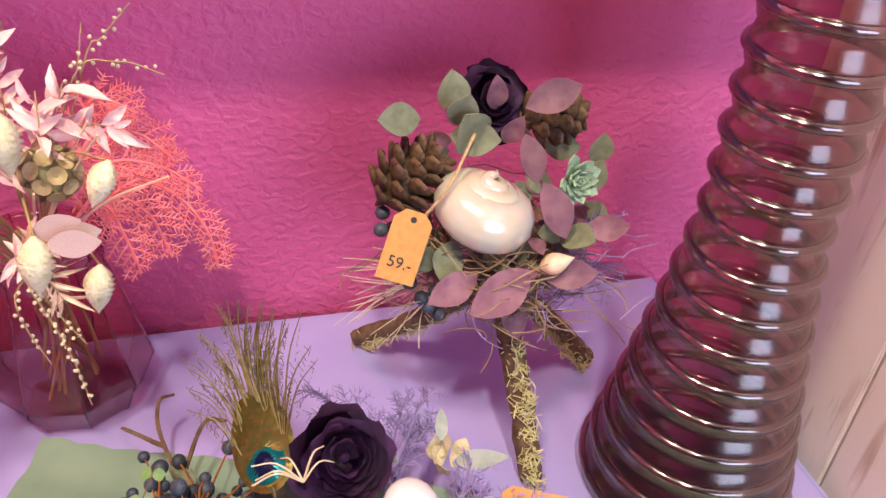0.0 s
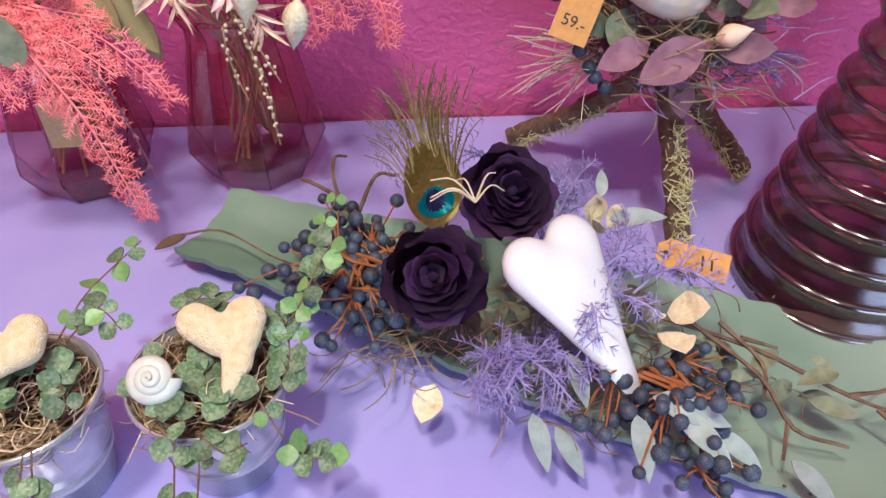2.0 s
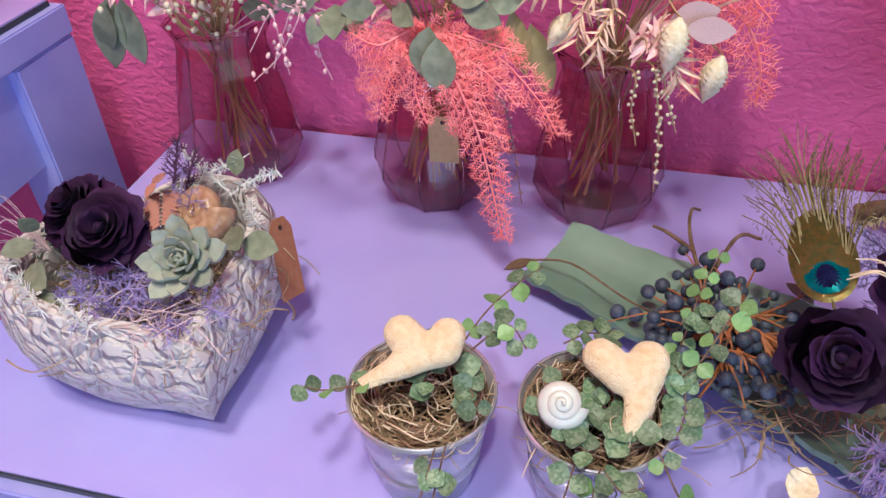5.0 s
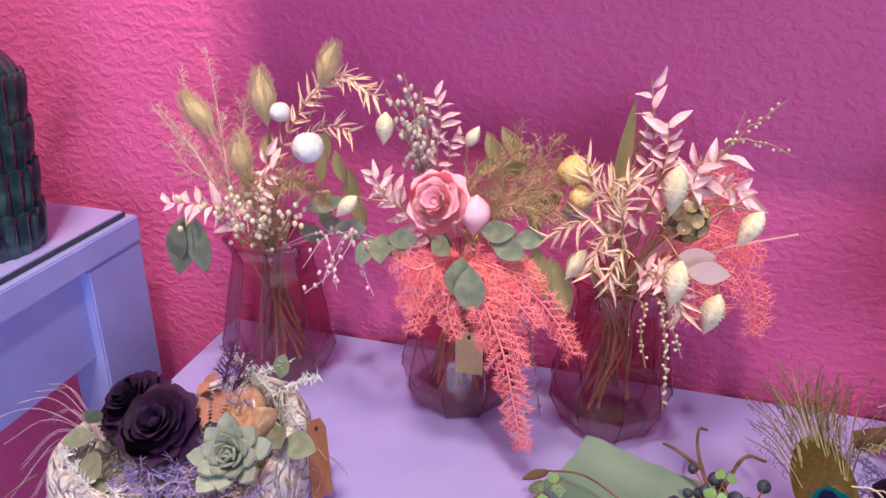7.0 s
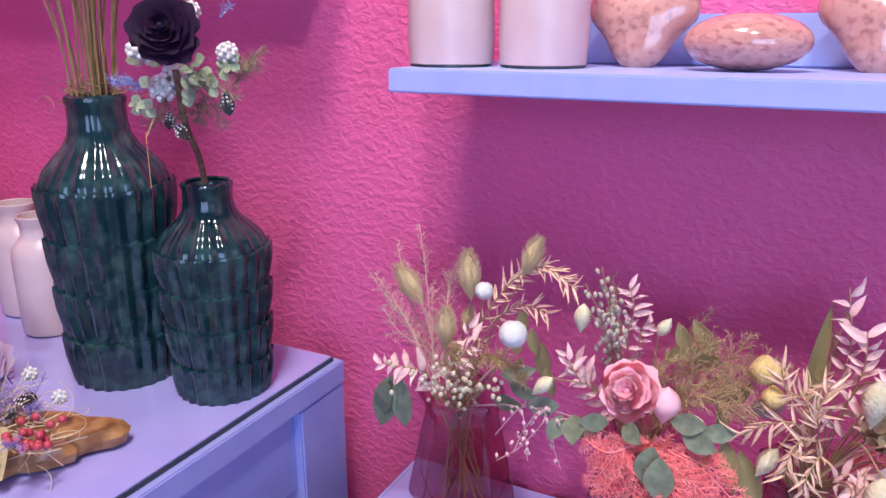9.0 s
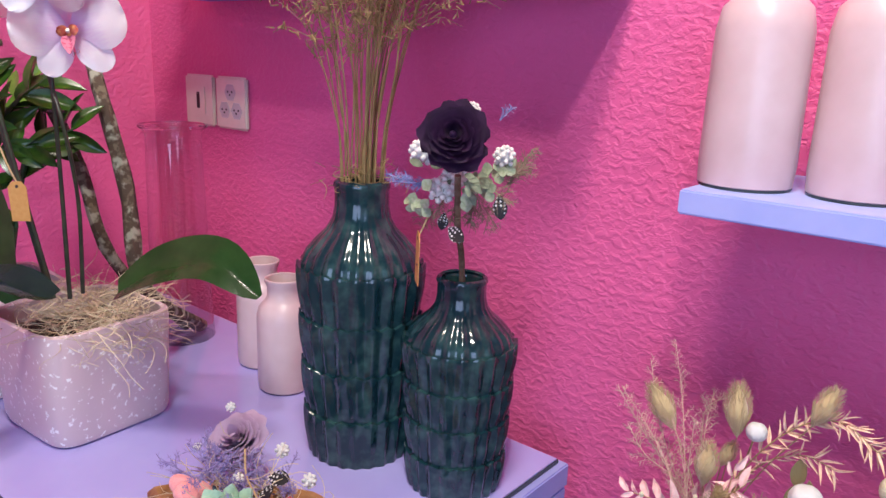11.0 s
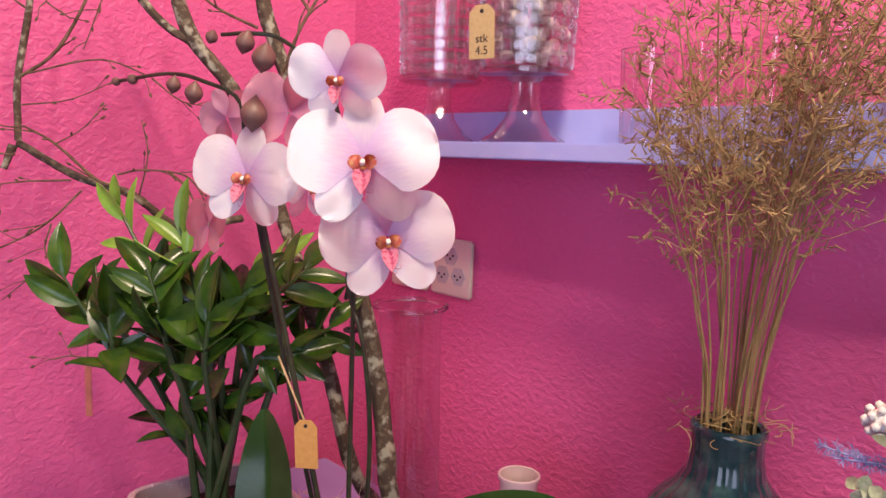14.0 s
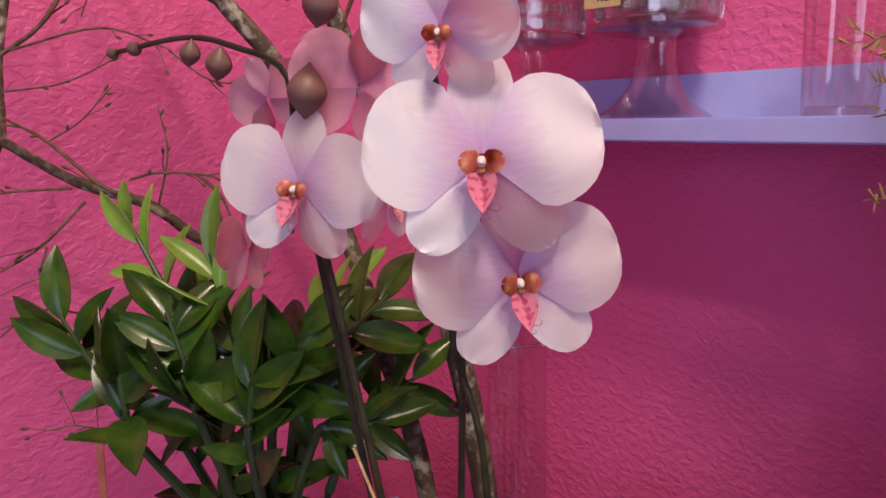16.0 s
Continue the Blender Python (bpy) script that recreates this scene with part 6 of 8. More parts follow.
bq, q3, N3 = bouquet((-0.310, -0.082), "dried bouquet of pink leaves, oats and cream seed heads")
for p, d, L, m in (((-0.370, -0.140, 0.962), (0.95, -0.2, 0.1), 0.034, M_YELLOW), ((-0.358, -0.150, 0.944), (0.8, -0.3, 0.25), 0.026, M_YELLOW), ((-0.282, -0.170, 0.984), (-0.05, -0.1, -1), 0.044, M_SEED), ((-0.227, -0.200, 0.967), (-0.45, -0.1, -0.9), 0.034, M_SEED), ((-0.273, -0.200, 0.925), (-0.1, -0.2, -1), 0.042, M_SEED), ((-0.244, -0.200, 0.903), (-0.2, -0.1, -1), 0.038, M_SEED), ((-0.341, -0.160, 0.907), (-0.45, -0.2, -0.85), 0.034, M_SEED)):
    seed_head(bq, N3, p, d, L, 0.42 if m is M_SEED else 0.7, m, q3, "cream canary-grass seed head" if m is M_SEED else "yellow seed head", 0.035)
for pts, s in (([(-0.305, -0.110, 0.937), (-0.301, -0.120, 0.988), (-0.308, -0.120, 1.035)], 0.024), ([(-0.296, -0.120, 0.940), (-0.290, -0.130, 0.977), (-0.292, -0.130, 1.005)], 0.030), ([(-0.287, -0.130, 0.935), (-0.267, -0.140, 0.961), (-0.252, -0.150, 0.991)], 0.032), ([(-0.285, -0.170, 0.906), (-0.276, -0.190, 0.903)], 0.026), ([(-0.293, -0.170, 0.897), (-0.288, -0.190, 0.899), (-0.282, -0.190, 0.911)], 0.024), ([(-0.273, -0.130, 0.944), (-0.246, -0.140, 0.961), (-0.228, -0.140, 0.957)], 0.026), ([(-0.278, -0.140, 0.943), (-0.270, -0.150, 0.964), (-0.267, -0.150, 0.987)], 0.028)):
    spray(bq, N3, pts, PINKL, s, q3, 0.0125, 0.7, "pink_leaf")
for pts in ([(-0.324, -0.150, 0.942), (-0.341, -0.160, 0.959), (-0.348, -0.160, 0.983)], [(-0.328, -0.160, 0.928), (-0.350, -0.170, 0.932), (-0.369, -0.170, 0.916)], [(-0.324, -0.170, 0.923), (-0.332, -0.180, 0.915), (-0.334, -0.180, 0.894)], [(-0.315, -0.160, 0.928), (-0.318, -0.170, 0.949), (-0.312, -0.170, 0.975)], [(-0.311, -0.170, 0.915), (-0.319, -0.190, 0.908), (-0.321, -0.190, 0.890)], [(-0.319, -0.150, 0.933), (-0.328, -0.160, 0.954), (-0.324, -0.160, 0.968)], [(-0.282, -0.190, 0.907), (-0.272, -0.200, 0.895), (-0.266, -0.200, 0.879)]):
    spray(bq, N3, pts, OATL, 0.030, q3, 0.0085, 0.55, "oat_spikelet", (0, -0.9, 0.4))
put("reed_spike", shared("reed", "reed_spike", lambda: blade(0.13, 6, 0.5, 0.0, 0.45, thick=0.05), M_PODGREEN), bq, axes((-0.325, -0.110, 0.922), (0.08, 0, 1), (0, -1, 0), 0.095), "olive reed spike")
sc = put("scabiosa_head", shared("scab", "scabiosa_head", lambda: ball(1, 2), M_PODGREEN), bq, Matrix.Translation((-0.270, -0.150, 0.937)) @ Matrix.Diagonal((0.0145, 0.0145, 0.0145, 1)), "papery brown seed globe")
cup = shared("scabcup", "seed_cup", lambda: lathe([(0.05, 0), (0.20, 0.10), (0.34, 0.30), (0.38, 0.34), (0.30, 0.30), (0.10, 0.12)], 9), mat("papery_cup", (0.36, 0.27, 0.13), 0.8, var=(0.48, 0.38, 0.2), scale=100))
for k in range(30):
    zz = 1 - 2 * (k + 0.5) / 30
    v = Vector((math.cos(GA * k) * math.sqrt(1 - zz * zz), math.sin(GA * k) * math.sqrt(1 - zz * zz), zz))
    o = new("seed_cup", cup)
    o.parent = sc
    o.matrix_basis = axes(v * 0.82, v) @ pose(0, 0, 0, 0, 90, 0)
for p, d, s in (((-0.269, -0.200, 0.918), (0.95, -0.1, 0.05), 0.036), ((-0.278, -0.190, 0.919), (0.9, -0.1, 0.3), 0.036), ((-0.270, -0.180, 0.911), (0.6, -0.1, 0.1), 0.034), ((-0.366, -0.130, 0.921), (0.5, -0.3, 0.3), 0.04), ((-0.381, -0.120, 0.921), (-0.3, 0, 0.8), 0.03)):
    put("pressed_disc_leaf", shared("disc", "pressed_disc_leaf", lambda: blade(0.55, 7, 0.02, -0.05, 0.5, thick=0.015), M_DISC), bq, axes(p, d, (0.1, -1, 0.25), s * 0.82), "translucent mauve disc leaf")
for p, d, s in (((-0.381, -0.120, 0.936), (-0.4, 0, -0.9), 0.03), ((-0.388, -0.120, 0.917), (0.1, 0, -1), 0.03), ((-0.367, -0.120, 0.940), (-0.5, 0, -0.8), 0.028)):
    put("pod_leaf", PODL, bq, axes(p, d, (0, -1, 0.1), s), "brown-green seed fan")
FR = Vector((0.2, -0.95, 0.2))
for pts in ([(-0.259, -0.080, 0.927), (-0.232, -0.070, 0.923), (-0.212, -0.070, 0.902)], [(-0.254, -0.080, 0.896), (-0.217, -0.070, 0.876), (-0.196, -0.070, 0.840), (-0.191, -0.070, 0.804)], [(-0.260, -0.090, 0.890), (-0.234, -0.080, 0.865), (-0.223, -0.080, 0.825)], [(-0.254, -0.080, 0.906), (-0.222, -0.070, 0.897), (-0.196, -0.070, 0.876)], [(-0.260, -0.090, 0.880), (-0.250, -0.090, 0.850), (-0.245, -0.090, 0.820)], [(-0.259, -0.080, 0.947), (-0.244, -0.080, 0.952), (-0.229, -0.080, 0.942)]):
    plume(bq, (Vector(pts[0]) + N3) / 2, pts, 0.020, q3, M_FERNCORAL, 0.0045, 0.0060, 0.2, 0.0009, FR, "coral_fern", "feathery coral-dyed asparagus fern", 1.1)
for pts, n in (([(-0.272, -0.120, 0.959), (-0.250, -0.130, 0.986), (-0.240, -0.130, 1.018)], 9), ([(-0.254, -0.130, 0.981), (-0.226, -0.130, 0.995), (-0.201, -0.130, 0.986)], 12), ([(-0.245, -0.130, 0.991), (-0.231, -0.130, 1.009), (-0.213, -0.130, 1.028)], 10)):
    beads(bq, N3, pts, q3, n, 0.0013, M_SEED, 0.004)
for pts, n in (([(-0.286, -0.190, 0.890), (-0.278, -0.200, 0.871), (-0.272, -0.200, 0.838), (-0.269, -0.200, 0.798)], 34), ([(-0.282, -0.190, 0.890), (-0.272, -0.200, 0.871), (-0.262, -0.200, 0.847)], 18), ([(-0.294, -0.190, 0.882), (-0.293, -0.195, 0.860), (-0.286, -0.195, 0.831)], 14)):
    beads(bq, N3, pts, q3, n, 0.0013, M_SEED, 0.0022, squash=1.8)
for pts in ([(-0.302, -0.160, 0.946), (-0.260, -0.180, 0.966), (-0.232, -0.190, 0.977)], [(-0.277, -0.180, 0.928), (-0.236, -0.190, 0.936), (-0.201, -0.190, 0.950)], [(-0.292, -0.140, 0.938), (-0.261, -0.150, 0.964), (-0.242, -0.160, 0.972)], [(-0.302, -0.160, 0.937), (-0.289, -0.170, 0.954), (-0.273, -0.180, 0.940)]):
    stalk(bq, N3, pts[2], 0.0010, 0.01, M_OAT, q3)

# ---- ceramics on the shelf over the low table ----
S1, S2 = 1.192, 1.385
M_MARBLE = mat("rose_marbled_glaze", (0.60, 0.32, 0.27), 0.12, var=(0.36, 0.15, 0.14), scale=6, detail=12, coat=0.8, lo=0.46, hi=0.66, var2=(0.54, 0.27, 0.23), scale2=2.5)


def rounded_pot(at):
    p = thing("pink_ceramic_pot", "pale pink speckled ceramic cylinder pot on a shelf", "pot", at, group="pink shelf pots")
    prof = [(0.034, 0), (0.0375, 0.003), (0.0385, 0.02), (0.0375, 0.125), (0.034, 0.143), (0.024, 0.153), (0.018, 0.157)]
    part("body", lathe(vessel(prof, 0.004, 0.006), 40, cap1=True), M_CANDLE, p)
    part("foot_line", lathe([(0.0345, -0.0), (0.0372, 0.0002), (0.0372, 0.0022), (0.034, 0.0024)], 40, cap1=True), M_GAP, p)


rounded_pot((-0.650, -0.118, S1))
rounded_pot((-0.567, -0.105, S1))
for x, y, s, a in ((-0.494, -0.058, 0.049, -2), (-0.310, -0.060, 0.049, 4)):
    h = tagged(part("ceramic_heart", soft_body([(-0.46, 0.22, 0.54, 0.0, -0.62, 0.30), (0.46, 0.22, 0.54, 0.0, -0.62, 0.30), (0.0, -0.04, 0.66, 0.0, -0.36, 0.54)], 0.18, (0, -0.1), 0.62), M_MARBLE), "glossy rose-marbled ceramic heart leaning on the wall", "ornament", group="ceramic hearts")
    h.matrix_world = Matrix.Translation((x, y, S1 + s * 0.80)) @ pose(0, 0, 0, 78, 0, a) @ Matrix.Diagonal((s * 0.98, s * 0.92, s, 1))
st = tagged(part("ceramic_pebble", ball(1, 4, 1.0), M_MARBLE), "glossy rose-marbled flat ceramic pebble on a shelf", "ornament")
st.matrix_world = Matrix.Translation((-0.404, -0.092, S1 + 0.0225)) @ Matrix.Diagonal((0.048, 0.034, 0.0225, 1))

# ---- glass and ornaments on the upper shelf ----
M_SHELLWHITE = mat("creamy_glazed_ornament", (0.82, 0.81, 0.75), 0.25, var=(0.74, 0.71, 0.62), scale=40, coat=0.4, bump=0.3, bscale=60, dist=0.004)


def goblet(at, r, h, label, fill=None):
    g = thing("glass_goblet", label, "goblet", at, group="pressed glass goblets")
    s = r / 0.057
    part("foot", lathe([(0.048 * s, 0), (0.049 * s, 0.003), (0.036 * s, 0.012), (0.022 * s, 0.030), (0.0165 * s, 0.050), (0.016 * s, 0.072), (0.024 * s, 0.079)], 28,
                       lambda a, i: 1 + 0.035 * math.cos(a * 14) * (i < 6), cap1=True), M_CLEAR, g)
    cup = []
    for k in range(15):
        z = 0.080 + (h - 0.08) * k / 14
        cup.append((r * (0.90 + 0.10 * k / 14) * (0.93 if k == 0 else 1) * (1.02 if k % 2 else 0.985), z))
    part("cup", lathe(cup, 48, lambda a, i: 1 + 0.014 * (1 if math.sin(a * 12 + math.pi * (i % 2)) > 0 else -1)), M_CLEAR, g, "pressed basket-weave glass cup")
    bm = bmesh.new()
    rows = int((h - 0.095) / 0.0145)
    for k in range(rows):
        z = 0.094 + k * 0.0145
        rr = r * (0.90 + 0.10 * (z - 0.08) / (h - 0.08)) * 1.005
        for c in range(24):
            tall = (c + k) % 2
            box(bm, (-0.0058 if tall else -0.0045, -0.0030, -0.0050 if tall else -0.0062), (0.0058 if tall else 0.0045, 0.0022, 0.0050 if tall else 0.0062), 0.0014,
                pose(rr * math.cos(c * 0.2618), rr * math.sin(c * 0.2618), z, 0, 0, c * 15 + 90))
    part("pressed_pattern", bm, M_PRESSED, g, "raised basket-weave glass knobs")
    part("collar", lathe([(r * 0.9, 0.078), (r * 0.99, 0.080), (r * 1.0, 0.084), (r * 0.9, 0.087)], 36, cap1=True), M_CLEAR, g)
    if fill:
        rnd = random.Random(11)
        me = shared("pearlchunk", "pearl_chunk", lambda: ball(1, 1, 0.6), M_SHELLWHITE)
        for k in range(110):
            a, q = rnd.uniform(0, 6.28), r * 0.80 * rnd.random() ** 0.3
            o = new("pearl_chunk", me)
            o.parent = g
            o.matrix_basis = pose(q * math.cos(a), q * math.sin(a), 0.094 + rnd.uniform(0, h - 0.11), rnd.uniform(0, 180), rnd.uniform(0, 180), 0) @ Matrix.Diagonal((0.012, 0.012, 0.012, 1))
    return g


goblet((-1.491, -0.090, S2), 0.056, 0.245, "pressed clear pink glass goblet with a basket pattern")
gb = goblet((-1.341, -0.090, S2), 0.058, 0.245, "pressed glass goblet filled with pearly shell pieces", True)
tag_card(gb, (-1.352, -0.160, 1.538), (0.02, 0.03, -1), (0.3, -1, 0), 0.032, 0.060, M_KRAFTPALE, "pale kraft price tag on a goblet", "stk\n4.5")


def tumbler(at, r, h):
    t = thing("ribbed_tumbler", "small ribbed clear pink glass tumbler on a shelf", "glass", at, group="ribbed tumblers")
    part("body", lathe([(r * 0.86, 0), (r * 0.9, 0.003), (r, h)], 48, lambda a, i: 1 + 0.035 * math.cos(a * 16)), M_CLEAR, t)
    part("base", lathe([(0.001, 0.001), (r * 0.84, 0.001), (r * 0.84, 0.008), (0.001, 0.009)], 24), M_CLEAR, t, "thick glass base")
    part("rim", tube(bmesh.new(), [Vector((r * math.cos(k * 0.2618), r * math.sin(k * 0.2618), h)) for k in range(25)], 0.0012, n=5), M_CLEAR, t)


for x, y in ((-1.185, -0.075), (-1.115, -0.070), (-1.045, -0.072), (-0.998, -0.085)):
    tumbler((x, y, S2), 0.029, 0.10)
sw = thing("swan_planter", "cream glazed swan-shaped planter with scalloped feathers", "planter", (-0.892, -0.078, S2))
part("body", lathe(vessel([(0.030, 0), (0.040, 0.006), (0.052, 0.03), (0.058, 0.065), (0.055, 0.095), (0.050, 0.10)], 0.005, 0.008), 44, lambda a, i: 1 + 0.05 * math.cos(a * 7 + i), cap1=True), M_SHELLWHITE, sw)
wing = shared("wing", "wing_feather", lambda: blade(0.95, 8, 0.10, 0.10, 0.62, thick=0.10), M_SHELLWHITE)
for k in range(18):
    a = -2.9 + 0.16 * (k % 9) * 2
    z = 0.022 + 0.030 * (k // 9)
    o = new("wing_feather", wing)
    o.parent = sw
    o.matrix_basis = axes((0.050 * math.cos(a), 0.050 * math.sin(a), z), (0.15 * math.cos(a), 0.15 * math.sin(a), 1), (math.cos(a), math.sin(a), 0), 0.036)
nk = part("neck", tube(bmesh.new(), arc([(0.04, 0, 0.08), (0.060, 0, 0.12), (0.045, 0, 0.17), (0.065, 0, 0.20)], 6), 0.014, 0.009, 10), M_SHELLWHITE, sw)

# ---- wall sockets ----
M_SOCKET = mat("ivory_socket_plastic", (0.80, 0.72, 0.60), 0.4, var=(0.77, 0.69, 0.57), scale=60)
for x, kind in ((-1.634, 0), (-1.540, 1)):
    s = thing("wall_socket", "ivory plastic wall plate with a %s" % ("three-way mains socket" if kind else "small signal slot"), "socket", (x, 0, 1.2))
    part("plate", boxed((-0.044, -0.008, -0.044), (0.044, -0.0005, 0.044), 0.004), M_SOCKET, s)
    if kind:
        for px, pz in ((0.0, 0.018), (-0.017, -0.012), (0.017, -0.012)):
            w = part("insert", lathe([(0.0155, 0), (0.0150, 0.0012), (0.013, 0.0005)], 6, cap1=True), mat("grey_socket_insert", (0.55, 0.54, 0.52), 0.4) if "grey_socket_insert" not in bpy.data.materials else bpy.data.materials["grey_socket_insert"], s, smooth=False)
            w.matrix_basis = pose(px, -0.008, pz, 90, 0, 0)
            for dx, dz in ((-0.006, 0.001), (0.006, 0.001), (0, -0.004)):
                h = part("pin_hole", lathe([(0.0019, 0), (0.0019, 0.0006)], 8, cap1=True), M_INK, s)
                h.matrix_basis = pose(px + dx, -0.0090, pz + dz, 90, 0, 0)
    else:
        part("frame", boxed((-0.020, -0.0095, -0.024), (0.020, -0.0078, 0.024), 0.001), M_SOCKET, s)
        part("slot", boxed((-0.0045, -0.0105, -0.014), (0.0045, -0.0093, 0.014), 0.0005), M_INK, s)

# ---- bottles and tube on the tall table ----


def milk_bottle(at):
    b = thing("pink_glass_bottle", "frosted pale pink bottle vase with a flared neck", "bottle", at, group="pale pink bottles")
    prof = [(0.030, 0), (0.034, 0.003), (0.0355, 0.012), (0.0355, 0.100), (0.033, 0.112), (0.026, 0.120), (0.0215, 0.126), (0.0215, 0.140), (0.0245, 0.147), (0.0245, 0.150)]
    part("body", lathe(vessel(prof, 0.003, 0.005), 36, cap1=True), M_CANDLE, b)


milk_bottle((-1.185, -0.180, T2))
milk_bottle((-1.272, -0.150, T2))
tb = thing("glass_cylinder", "tall clear pink glass cylinder vase with a rolled rim", "vase", (-1.440, -0.175, T2))
prof = [(0.046, 0), (0.047, 0.004), (0.045, 0.03), (0.039, 0.30), (0.0395, 0.312), (0.045, 0.319), (0.0455, 0.323)]
part("body", lathe(prof, 36), M_CLEAR, tb)
part("rim", tube(bmesh.new(), [Vector((0.0455 * math.cos(k * 0.1745), 0.0455 * math.sin(k * 0.1745), 0.322)) for k in range(37)], 0.0030, n=8), M_CLEARTHICK, tb, "rolled glass rim")

# ---- rounded square pots ----


def square_pot(at, label, turn):
    p = thing("square_pot", label, "pot", at, turn, group="blush square pots")
    sq = lambda a, i: 1 / (abs(math.cos(a)) ** 6 + abs(math.sin(a)) ** 6) ** (1 / 6)
    prof = [(0.064, 0), (0.070, 0.003), (0.073, 0.012), (0.0775, 0.125), (0.0765, 0.132)]
    part("body", lathe(vessel(prof, 0.006, 0.01), 72, sq, cap1=True), M_POT, p)
    part("soil", lathe([(0.066, 0.104), (0.066, 0.110), (0.03, 0.116), (0.001, 0.118)], 48, sq, cap1=True), M_SOIL, p)
    return p


square_pot((-1.290, -0.392, T2), "blush speckled rounded-square pot holding the orchid", 4)
square_pot((-1.468, -0.425, T2), "blush speckled rounded-square pot holding a leafy plant", -3)

# ---- orchid ----


def petal_paint(name, tip, root, bump=0.15):
    """Colour that runs from the petal's root to its tip, with fine veins along it."""
    m = mat(name, tip, 0.5, sss=0.12)
    nt = m.node_tree
    b = nt.nodes["Principled BSDF"]
    tex, sep, ramp, n, mp, ad = (nt.nodes.new(k) for k in ("ShaderNodeTexCoord", "ShaderNodeSeparateXYZ", "ShaderNodeValToRGB", "ShaderNodeTexNoise", "ShaderNodeMapping", "ShaderNodeMath"))
    mp.inputs["Scale"].default_value = (2.5, 16, 1)
    n.inputs["Scale"].default_value = 2.0
    ad.operation, ad.inputs[1].default_value = "MULTIPLY_ADD", 0.30
    nt.links.new(tex.outputs["Object"], sep.inputs[0])
    nt.links.new(tex.outputs["Object"], mp.inputs[0])
    nt.links.new(mp.outputs[0], n.inputs["Vector"])
    nt.links.new(n.outputs["Fac"], ad.inputs[0])
    nt.links.new(sep.outputs[0], ad.inputs[2])
    nt.links.new(ad.outputs[0], ramp.inputs[0])
    e = ramp.color_ramp.elements
    e[0].position, e[0].color = 0.10, (*root, 1)
    e[1].position, e[1].color = 0.72, (*tip, 1)
    nt.links.new(ramp.outputs[0], b.inputs["Base Color"])
    return m


M_ORCHID = petal_paint("orchid_petal", (0.96, 0.95, 0.97), (0.74, 0.48, 0.82))
# deeper pink on both faces of the petals, for blooms turned away
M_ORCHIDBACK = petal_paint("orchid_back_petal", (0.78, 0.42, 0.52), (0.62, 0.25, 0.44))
M_LIP = mat("orchid_lip", (0.66, 0.24, 0.34), 0.4, var=(0.44, 0.06, 0.15), scale=7, lo=0.5, hi=0.62)
M_LIPORANGE = mat("orchid_lip_lobe", (0.60, 0.15, 0.11), 0.4, var=(0.76, 0.40, 0.16), scale=4, lo=0.45, hi=0.65)
M_LIPYELLOW = mat("orchid_lip_callus", (0.72, 0.42, 0.10), 0.4, var=(0.55, 0.14, 0.08), scale=4)
M_BUD = mat("orchid_bud", (0.17, 0.085, 0.07), 0.5, var=(0.20, 0.11, 0.09), scale=2.5)
M_DARKSTEM = mat("dark_support_stick", (0.018, 0.020, 0.012), 0.35, var=(0.035, 0.045, 0.02), scale=90)
M_ORCHLEAF = mat("orchid_leaf", (0.028, 0.080, 0.018), 0.22, var=(0.050, 0.12, 0.03), scale=30, bump=0.1, bscale=50, coat=0.2)


def fan(width=1.12, n=12, cup=0.10, wave=0.04):
    """A broad rounded petal of length 1."""
    bm = bmesh.new()
    rows = []
    for i in range(n + 1):
        th = math.pi * (0.02 + 0.98 * i / n)
        t = (1 - math.cos(th)) / 2
        w = width * 0.5 * max(0.05, math.sin(th)) ** 0.78 * (0.30 + 0.70 * min(1.0, t * 2.4))
        rows.append([bm.verts.new((t, u * w, cup * math.sin(t * 2.6) * 0.9 - cup * u * u * 0.6 * t + wave * math.sin(5 * t + 3 * u) * t)) for u in (-1, -0.75, -0.5, -0.25, 0, 0.25, 0.5, 0.75, 1)])
    for a, b in zip(rows, rows[1:]):
        for k in range(8):
            bm.faces.new((a[k], b[k], b[k + 1], a[k + 1]))
    bmesh.ops.solidify(bm, geom=list(bm.faces), thickness=0.02)
    return bm


